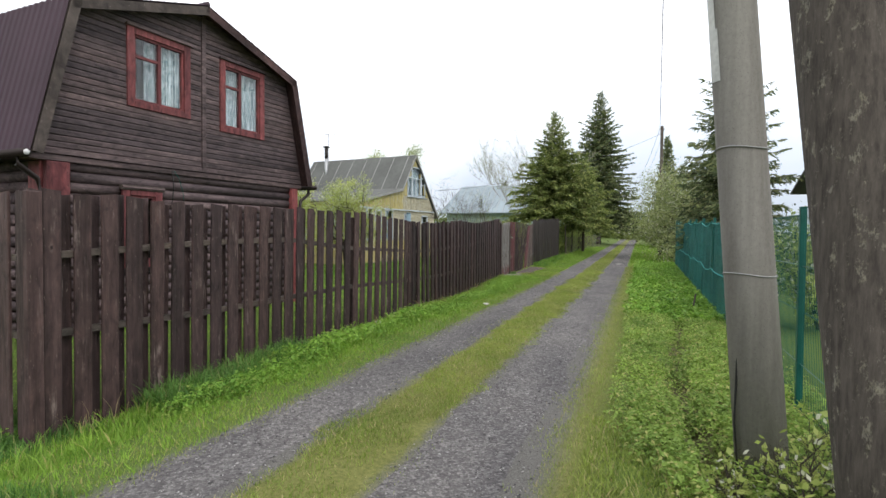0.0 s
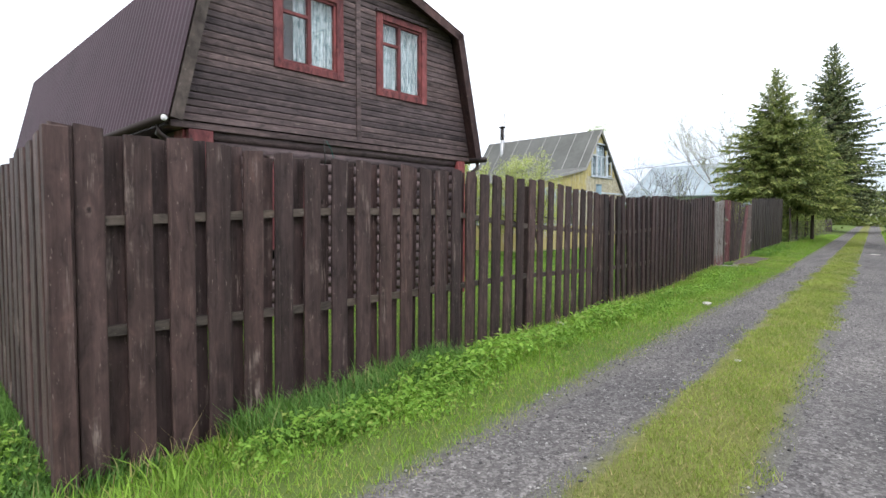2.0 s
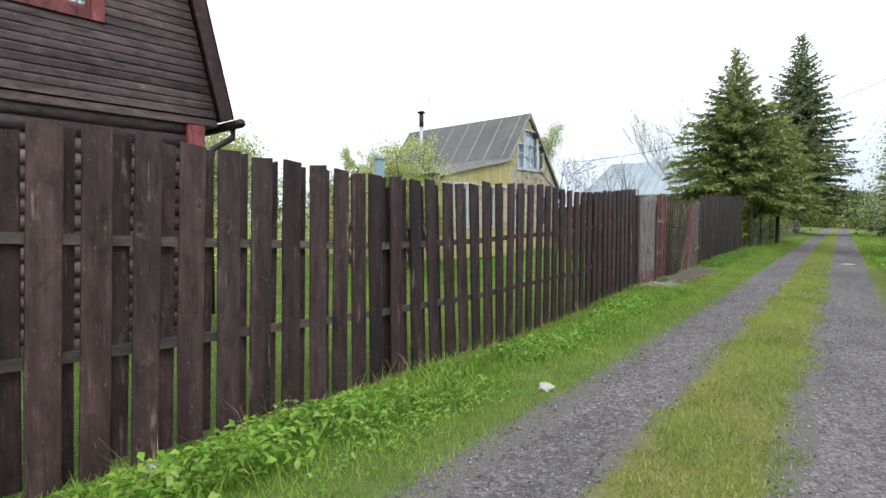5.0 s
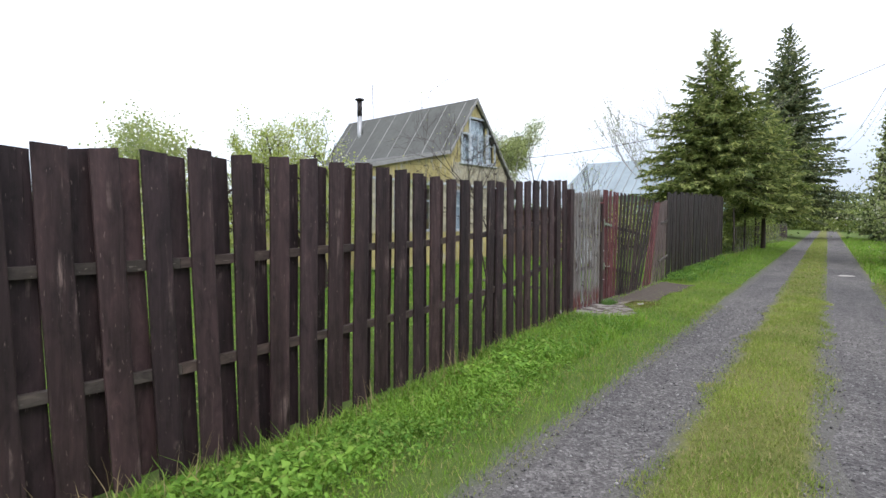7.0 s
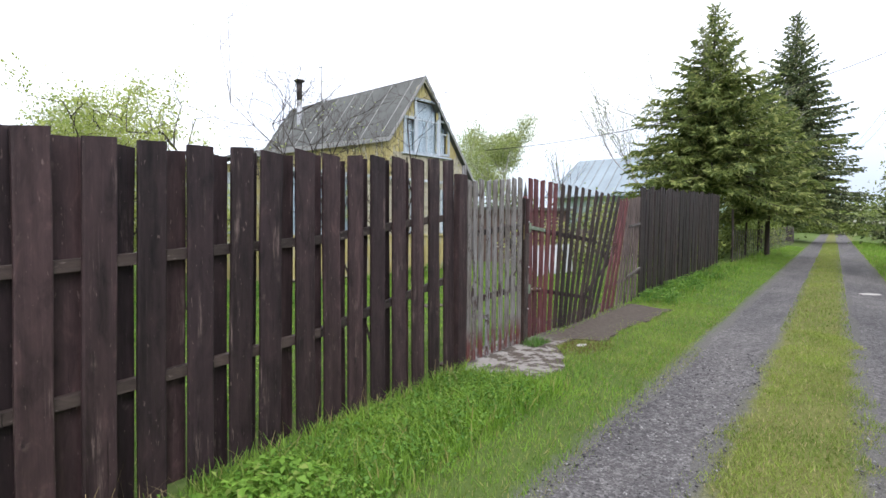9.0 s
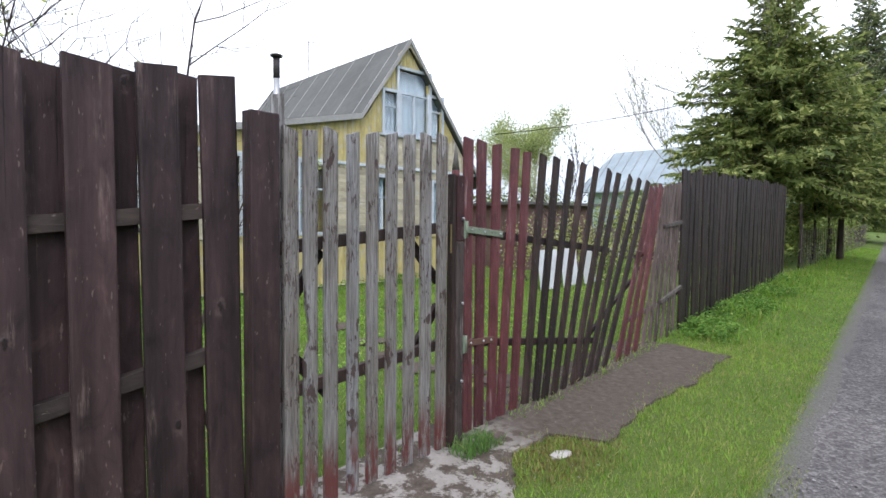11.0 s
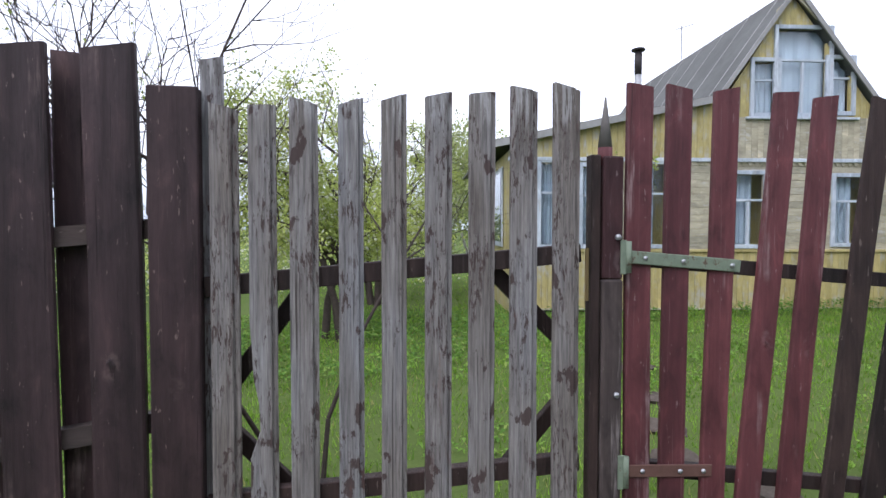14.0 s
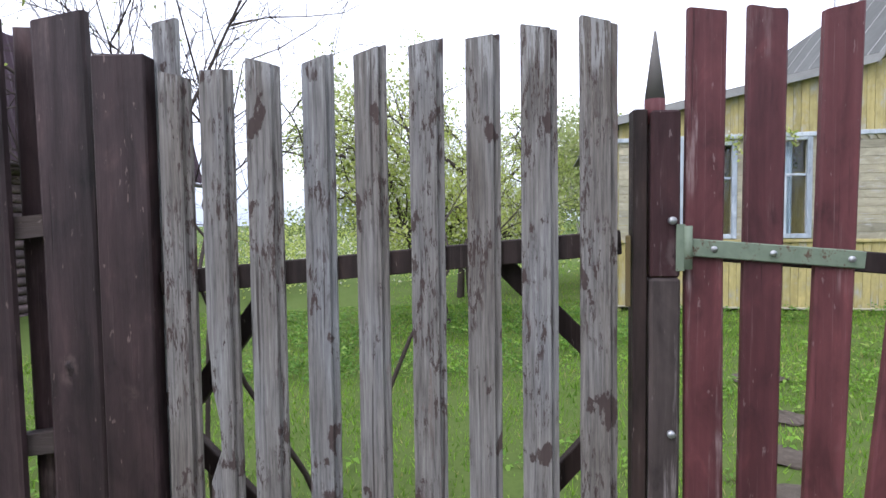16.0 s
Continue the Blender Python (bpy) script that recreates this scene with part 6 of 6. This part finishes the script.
# ---- trees ----


def frusta(segs, sides=5):
    """Tapered tubes for many straight pieces: (p, q, radius at p, radius at q)."""
    p = np.array([s[0] for s in segs], float)
    q = np.array([s[1] for s in segs], float)
    r0 = np.array([s[2] for s in segs])[:, None, None]
    r1 = np.array([s[3] for s in segs])[:, None, None]
    d_ = q - p
    d_ /= np.linalg.norm(d_, axis=1)[:, None] + 1e-9
    ref = np.where(np.abs(d_[:, 2:3]) > 0.9, np.array([[1.0, 0, 0]]), np.array([[0, 0, 1.0]]))
    a = np.cross(d_, ref)
    a /= np.linalg.norm(a, axis=1)[:, None] + 1e-9
    b = np.cross(d_, a)
    ang = np.arange(sides) * 2 * np.pi / sides
    o = a[:, None] * np.cos(ang)[None, :, None] + b[:, None] * np.sin(ang)[None, :, None]
    v = np.concatenate([p[:, None] + o * r0, q[:, None] + o * r1], 1).reshape(-1, 3)
    k = np.arange(len(segs))[:, None, None] * 2 * sides
    i = np.arange(sides)
    f = np.stack([i, (i + 1) % sides, (i + 1) % sides + sides, i + sides], -1)[None] + k
    return v, f.reshape(-1, 4)


def leaf_quads(at_, size, r, flat=0.6):
    n = len(at_)
    a = r.normal(size=(n, 3))
    a /= np.linalg.norm(a, axis=1)[:, None]
    b = np.cross(a, r.normal(size=(n, 3)))
    b /= np.linalg.norm(b, axis=1)[:, None] + 1e-9
    s = size * r.uniform(0.6, 1.4, n)[:, None]
    v = np.stack([at_ - a * s * 0.5, at_ + b * s * 0.32 * flat / 0.6, at_ + a * s * 0.5, at_ - b * s * 0.32 * flat / 0.6], 1).reshape(-1, 3)
    return v, np.arange(n * 4).reshape(-1, 4)


def broadleaf(name, at_, height, spread, leaves, leaf, mat_leaf, mat_bark, label, seed, stems=1, bare=0.0, trunk_r=0.09, low=0.25, category="tree", upright=0.45, levels=4, rate=0.7, puff=0.0, clear_of=None):
    r = np.random.default_rng(seed)
    tree = empty(name, pose(at_[0], at_[1], float(ground_z(at_[0], at_[1])) - 0.05), label, category)
    segs, tips = [], []

    def grow(p, d_, length, rad, level):
        n = 4 if level < 2 else 3
        for i in range(n):
            d2 = d_ + r.normal(0, 0.16, 3) + np.array([0, 0, 0.06 if level else 0.03])
            d2 /= np.linalg.norm(d2)
            q = p + d2 * length / n
            segs.append((p, q, rad * (1 - 0.16 * i), rad * (1 - 0.16 * (i + 1))))
            if level >= 2:
                tips.append((p, q))
            if level < levels and (level > 0 or (i + 1) / n > low):
                for _ in range(2 if level < 3 else 1):
                    if r.random() < rate:
                        side = r.normal(0, 1, 3)
                        side -= d2 * (side @ d2)
                        side /= np.linalg.norm(side)
                        nd = d2 * upright + side * 0.9 * spread + np.array([0, 0, 0.12])
                        nd /= np.linalg.norm(nd)
                        grow(q, nd, length * r.uniform(0.42, 0.66), rad * 0.5, level + 1)
            p, d_ = q, d2

    owner = []
    for s in range(stems):
        d0 = np.array([r.normal(0, 0.2 if stems > 1 else 0.06), r.normal(0, 0.2 if stems > 1 else 0.06), 1.0])
        grow(np.array([r.normal(0, 0.12 * (stems - 1)), r.normal(0, 0.12 * (stems - 1)), 0.0]), d0 / np.linalg.norm(d0), height * 0.62, trunk_r, 0)
        owner += [s] * (len(segs) - len(owner))
    scale = height / max(s_[1][2] for s_ in segs)
    if clear_of is not None:
        ok = [max(s_[0][0], s_[1][0]) * scale + at_[0] < clear_of for s_ in segs]
        segs, owner = [s_ for s_, k in zip(segs, ok) if k], [o for o, k in zip(owner, ok) if k]
        tips = [t for t in tips if max(t[0][0], t[1][0]) * scale + at_[0] < clear_of]
    for s in range(stems):
        v, f = frusta([s_ for s_, o in zip(segs, owner) if o == s and s_[2] > trunk_r * 0.3], 6)
        big_mesh("trunk", v * scale, f, mat_bark, tree)
    fine = [s_ for s_ in segs if s_[2] <= trunk_r * 0.3]
    if fine:
        v, f = frusta(fine, 3)
        tagged(big_mesh("branchwork", v * scale, f, mat_bark, tree), "fine dark twigs", kind="stuff")
    if leaves:
        tp = np.array([t[0] for t in tips]) * scale
        tq = np.array([t[1] for t in tips]) * scale
        k = r.integers(0, len(tp), leaves)
        u = r.random((leaves, 1))
        at2 = tp[k] * (1 - u) + tq[k] * u + r.normal(0, leaf * 0.7 + puff, (leaves, 3))
        v, f = leaf_quads(at2, leaf, r)
        big_mesh("crown", v, f, mat_leaf, tree)
    return tree


def spruce(at_, height, radius, label, seed, first=0.12, dens=1.0, open_top=0.0, fullness=0.8, needle=0.17, mat=None):
    """A spruce: scattered drooping boughs with upturned ends, each with side twigs hung with needle sprays."""
    r = np.random.default_rng(seed)
    tree = empty("spruce_tree", pose(at_[0], at_[1], float(ground_z(at_[0], at_[1])) - 0.05), label, "tree")
    segs = [((0, 0, height * i / 8), (0, 0, height * (i + 1) / 8), 0.016 * height * (1 - i / 8) + 0.012, 0.016 * height * (1 - (i + 1) / 8) + 0.01) for i in range(8)]
    P, D, S = [], [], []
    lop = r.uniform(0.72, 1.15, 9)
    count = int(36 * height * (0.6 + 0.4 * dens))
    for b in range(count):
        k = ((b + r.random()) / count) ** 0.72
        z = height * (1 - k * (1 - first))
        a = b * 2.399 + r.normal(0, 0.25)
        shape = radius * k ** fullness * (1.0 if k < 0.85 else 1.0 - 1.1 * (k - 0.85))
        L = max(0.12, shape * r.uniform(0.62, 1.1) * lop[int((a % (2 * np.pi)) / (2 * np.pi) * 9) % 9] * (1 + 0.2 * (r.random() < 0.1)))
        if r.random() < open_top * (1 - k):
            continue
        out = np.array([np.cos(a), np.sin(a), 0.0])
        side = np.array([-out[1], out[0], 0.0])
        rise = np.interp(k, [0, 0.15, 0.4, 1.0], [1.3, 0.7, 0.2, -0.12]) + r.normal(0, 0.09)
        sag, lift = np.interp(k, [0, 0.4, 1.0], [0.0, 0.28, 0.5]), np.interp(k, [0, 0.4, 1.0], [0.05, 0.22, 0.36])
        n = max(3, int(L / 0.3))
        line = lambda t: out * L * t + np.array([0, 0, z + L * (rise * t - sag * t * t + lift * t ** 3)])
        pts = [line(i / n) for i in range(n + 1)]
        for i in range(n):
            segs.append((pts[i], pts[i + 1], 0.011 * L * (1 - i / n) + 0.006, 0.011 * L * (1 - (i + 1) / n) + 0.004))
        m = max(5, int(L / 0.1 * dens))
        t = 0.08 + 0.92 * (np.arange(2 * m) // 2 + r.random(2 * m)) / m
        sg = np.where(np.arange(2 * m) % 2 == 0, -1.0, 1.0)
        c0 = out[None] * (L * t)[:, None]
        c0[:, 2] += z + L * (rise * t - sag * t * t + lift * t ** 3)
        ln = (0.16 + 0.4 * min(1.0, L / 2.2) * (1.1 - 0.75 * t)) * r.uniform(0.6, 1.3, 2 * m)
        dd = out[None] * r.uniform(0.35, 0.9, (2 * m, 1)) + side[None] * (sg * r.uniform(0.25, 1.0, 2 * m))[:, None]
        dd[:, 2] += r.uniform(-0.8, 0.2, 2 * m)
        dd /= np.linalg.norm(dd, axis=1)[:, None]
        P.append(c0), D.append(dd), S.append(ln[:, None])
        for _ in range(2):
            P.append(c0 + dd * ln[:, None] * r.uniform(0.2, 0.8, (2 * m, 1)))
            D.append(dd + r.normal(0, 0.55, (2 * m, 3)))
            S.append(ln[:, None] * 0.45)
        P.append(line(0.9)[None])
        D.append((out + np.array([0, 0, rise * 0.5 + 0.1]))[None])
        S.append(np.full((1, 1), 0.35))
    v, f = frusta(segs, 5)
    big_mesh("trunk", v, f, dark_bark, tree)
    P, D, S = np.concatenate(P), np.concatenate(D), np.concatenate(S)
    D /= np.linalg.norm(D, axis=1)[:, None]
    B = np.cross(D, r.normal(size=D.shape))
    B /= np.linalg.norm(B, axis=1)[:, None] + 1e-9
    wv = needle * 0.42 * np.clip(S / 0.3, 0.45, 1.2)
    v = np.stack([P - B * wv * 0.3, P + D * S * 0.3 - B * wv, P + D * S, P + D * S * 0.3 + B * wv], 1).reshape(-1, 3)
    big_mesh("crown", v, np.arange(len(v)).reshape(-1, 4), mat or spruce_needles, tree)
    return tree


spruce((-0.95, 41.5), 10.6, 4.3, "tall bushy green spruce behind the plank fence", 21, 0.29, 1.0, 0.0, 1.12, 0.12)
spruce((0.7, 47.0), 7.6, 3.3, "lower yellow-green spruce beside the lane", 22, 0.29, 1.0, 0.0, 0.8, 0.13)
spruce((0.35, 70.0), 18.6, 6.2, "tall dark spruce beside the lane", 23, 0.13, 0.62, 0.0, 0.95, 0.21, spruce_dark)
spruce((8.55, 24.6), 9.8, 3.0, "open green spruce behind the green fence", 24, 0.2, 0.9, 0.3, 0.9, 0.09, spruce_dark)
spruce((8.0, 70.0), 13.0, 3.0, "spruce on the far side of the lane", 25, 0.06, 0.6, 0.0, 0.8, 0.32, spruce_dark)
spruce((-12.0, 72.0), 8.0, 2.0, "small dark spruce behind the tin roof", 26, 0.1, 0.5, 0.0, 0.8, 0.3, spruce_dark)

broadleaf("apple_tree", (-7.0, 21.75), 4.35, 1.15, 30000, 0.052, spring_leaf, dark_bark, "spreading apple tree in young pale green leaf", 31, 4, levels=5, rate=0.62, puff=0.07, trunk_r=0.07)
broadleaf("apple_tree", (-9.0, 27.0), 3.9, 1.0, 15000, 0.06, spring_leaf, dark_bark, "small apple tree with sparse young leaves", 32, 2, trunk_r=0.07)
broadleaf("apple_tree", (-10.5, 22.4), 4.3, 1.1, 20000, 0.058, spring_leaf, dark_bark, "apple tree in pale green leaf", 33, 3, levels=5, rate=0.58, puff=0.02, trunk_r=0.09)
broadleaf("young_tree", (-0.95, 20.97), 4.2, 1.0, 300, 0.022, spring_leaf, dark_bark, "bare young tree with swelling buds behind the fence", 61, 4, trunk_r=0.022, low=0.7, levels=4, rate=0.85, upright=0.75, clear_of=-0.2)
broadleaf("bare_tree", (-9.5, 14.5), 5.2, 0.7, 0, 0.05, spring_leaf, dark_bark, "leafless shrubby tree in the yard", 35, 2, trunk_r=0.06)
broadleaf("birch_tree", (-27, 70), 13.5, 0.6, 36000, 0.15, birch_leaf, birch_bark, "birch in young yellow green leaf", 36, 1, puff=0.4, trunk_r=0.2, levels=3, rate=0.9)
broadleaf("birch_tree", (-28, 28.5), 7.8, 0.55, 12000, 0.17, birch_leaf, birch_bark, "young birch in pale leaf beyond the yard", 37, 2, puff=0.3, trunk_r=0.1, levels=3, rate=0.9)
broadleaf("birch_tree", (-3.3, 47), 11.5, 0.28, 7000, 0.07, blossom_leaf, birch_bark, "thin almost bare birch beside the spruces", 38, 4, trunk_r=0.07, upright=1.6, levels=4, rate=0.9, puff=0.05)
broadleaf("willow_bush", (7.9, 38.0), 6.6, 1.0, 40000, 0.1, blossom_leaf, dark_bark, "pale green willow bush beside the lane", 39, 5, puff=0.25, trunk_r=0.05, low=0.05, category="bush", levels=3, rate=0.95)
broadleaf("willow_bush", (9.0, 43.0), 4.2, 0.8, 18000, 0.15, far_leaf, dark_bark, "green bush beside the lane", 40, 4, trunk_r=0.06, low=0.05, category="bush", levels=3, rate=0.95)
broadleaf("bush", (9.0, 12.5), 2.4, 0.8, 6000, 0.08, spring_leaf, dark_bark, "leafy shrub behind the green fence", 41, 3, trunk_r=0.04, low=0.05, category="bush", levels=3, rate=0.95)
broadleaf("bush", (8.6, 7.6), 2.2, 0.8, 4000, 0.07, spring_leaf, dark_bark, "leafy shrub behind the green fence", 42, 3, trunk_r=0.04, low=0.05, category="bush", levels=3, rate=0.95)
broadleaf("sapling", (6.35, 3.95), 0.85, 0.8, 420, 0.055, spring_leaf, dark_bark, "low sapling in young leaf at the pole foot", 43, 3, trunk_r=0.012, low=0.05, category="bush", levels=3, rate=0.95)
broadleaf("sapling", (5.95, 4.05), 0.6, 0.8, 240, 0.05, spring_leaf, dark_bark, "low sapling in young leaf at the pole foot", 44, 2, trunk_r=0.01, low=0.05, category="bush", levels=3, rate=0.95)
broadleaf("bush", (-4.1, 32.9), 1.9, 0.9, 3500, 0.06, spring_leaf, dark_bark, "yellow green currant bush before the shed", 47, 5, trunk_r=0.025, low=0.05, category="bush", levels=3, rate=0.95, puff=0.05)
broadleaf("bush", (-3.2, 36.5), 2.6, 0.8, 3000, 0.08, spring_leaf, dark_bark, "yellow green bush in the yard", 45, 4, trunk_r=0.04, low=0.05, category="bush", levels=3, rate=0.95)
broadleaf("young_tree", (-4.4, 33.2), 4.9, 0.4, 500, 0.05, spring_leaf, dark_bark, "slender nearly bare saplings beside the cottage", 46, 3, trunk_r=0.03, upright=1.0, levels=3, rate=0.6)


def thicket(name, places, leaf, per, mat, label, seed):
    """Far shrubs and trees: many uneven clumps of leaves joined into one."""
    r = np.random.default_rng(seed)
    at2 = []
    for x, y, w, h in places:
        n = int(per * w * h)
        for _ in range(5):
            c0 = np.array([x + r.normal(0, w * 0.3), y + r.normal(0, w * 0.3), ground_z(x, y) + h * r.uniform(0.15, 0.75)])
            g = r.normal(0, 1, (n // 5, 3)) * np.array([w * 0.27, w * 0.27, h * 0.2])
            at2.append(c0 + g)
    at2 = np.concatenate(at2)
    at2 = at2[at2[:, 2] > ground_z(at2[:, 0], at2[:, 1])]
    v, f = leaf_quads(at2, leaf, r)
    return tagged(big_mesh(name, v, f, mat), label, "woods", kind="stuff")


r_ = np.random.default_rng(5)
left_side = [(-1.5 - 3 * r_.random(), y, 3.0, r_.uniform(2.5, 5)) for y in np.arange(58, 170, 4)]
right_side = [(7.5 + 4 * r_.random(), y, 3.0, r_.uniform(2.0, 4.5)) for y in np.arange(48, 170, 4)]
thicket("far_shrubs", left_side + right_side, 0.3, 48, far_leaf, "green shrubs lining the far lane", 51)
thicket("far_shrubs", [(x, 53 + r_.uniform(-2, 3), 2.4, r_.uniform(1.6, 3.0)) for x in np.arange(-13, -0.5, 1.5)], 0.16, 130, far_leaf, "green shrubs behind the spruces", 58)
thicket("far_shrubs", [(x, 165 + r_.uniform(-8, 8), 6, r_.uniform(5, 9)) for x in np.arange(-14, 34, 3.5)], 0.5, 30, far_leaf, "distant green woods closing the lane", 52)
thicket("far_woods", [(x, 130 + r_.uniform(-10, 10), 7, r_.uniform(5, 9)) for x in np.arange(-90, -14, 5)], 0.5, 26, far_leaf, "distant green woods behind the houses", 53)
thicket("far_woods", [(-75 + r_.uniform(-6, 6), y, 7, r_.uniform(4, 7)) for y in np.arange(0, 125, 6)], 0.5, 26, far_leaf, "distant green woods behind the yards", 54)
thicket("yard_bushes", [(-13.5, 20.0, 2.4, 2.2), (-14.5, 23.0, 2.5, 2.4), (-16, 17.5, 2.5, 2.2), (-12.5, 17.0, 2.0, 1.8)], 0.09, 500, spring_leaf, "yellow green currant bushes in the yard", 55)
thicket("right_bushes", [(10.2, y, 1.6, r_.uniform(1.5, 3.2)) for y in np.arange(2, 34, 2.5)], 0.1, 260, far_leaf, "shrubs behind the green fence", 56)
thicket("lane_bushes", [(8.3, y, 1.6, r_.uniform(1.2, 2.4)) for y in np.arange(35, 50, 1.8)], 0.12, 300, blossom_leaf, "green bushes beside the lane", 57)

for x_, y_, h_ in ((0.05, 40.6, 2.1), (-0.1, 46.0, 2.3), (0.15, 48.8, 2.0), (0.0, 52.0, 2.2)):
    zb = float(ground_z(x_, y_))
    tagged(tube("fence_stake", [(x_, y_, zb - 0.1), (x_ + 0.03, y_, zb + h_ * 0.5), (x_ - 0.02, y_ + 0.05, zb + h_)], [0.055, 0.05, 0.04], dark_bark, None, 7), "dark rough wooden stake under the spruces", "stake", "stakes under the spruces")
# lane_leaf's brighter colour makes up for the shade under the boughs.
thicket("understory", [(-1.3, 39.6, 1.2, 1.6), (-1.0, 43.0, 1.2, 1.7), (-0.9, 46.5, 1.2, 1.6), (-2.6, 43.5, 1.8, 2.2), (-1.4, 49, 1.8, 2.0), (-4.2, 41.0, 1.8, 2.4), (-3.0, 47, 2.0, 2.6), (-5.6, 44.5, 2.2, 2.8), (-1.2, 54.5, 2.0, 2.2), (-1.0, 60, 2.2, 2.6)], 0.13, 420, lane_leaf, "yellow green undergrowth beneath the spruces", 59)
thicket("lane_end_shrubs", [(x, 112 + r_.uniform(-6, 8), 4.0, r_.uniform(3.0, 5.2)) for x in np.arange(-4, 15, 2.0)], 0.32, 120, lane_leaf, "yellow green shrubs closing the end of the lane", 60)

wire_fence = empty("picket_fence", pose(0.4, 46, 0.3), "low grey picket fence under the spruces", "fence")
for i in range(46):
    y = 40.5 + i * 0.5
    board(wire_fence, (0.1 + 0.02 * i, y, verge_z(y)), (0.1 + 0.02 * i, y, verge_z(y) + 1.25), 0.07, 0.02, grey_weathered, "picket")
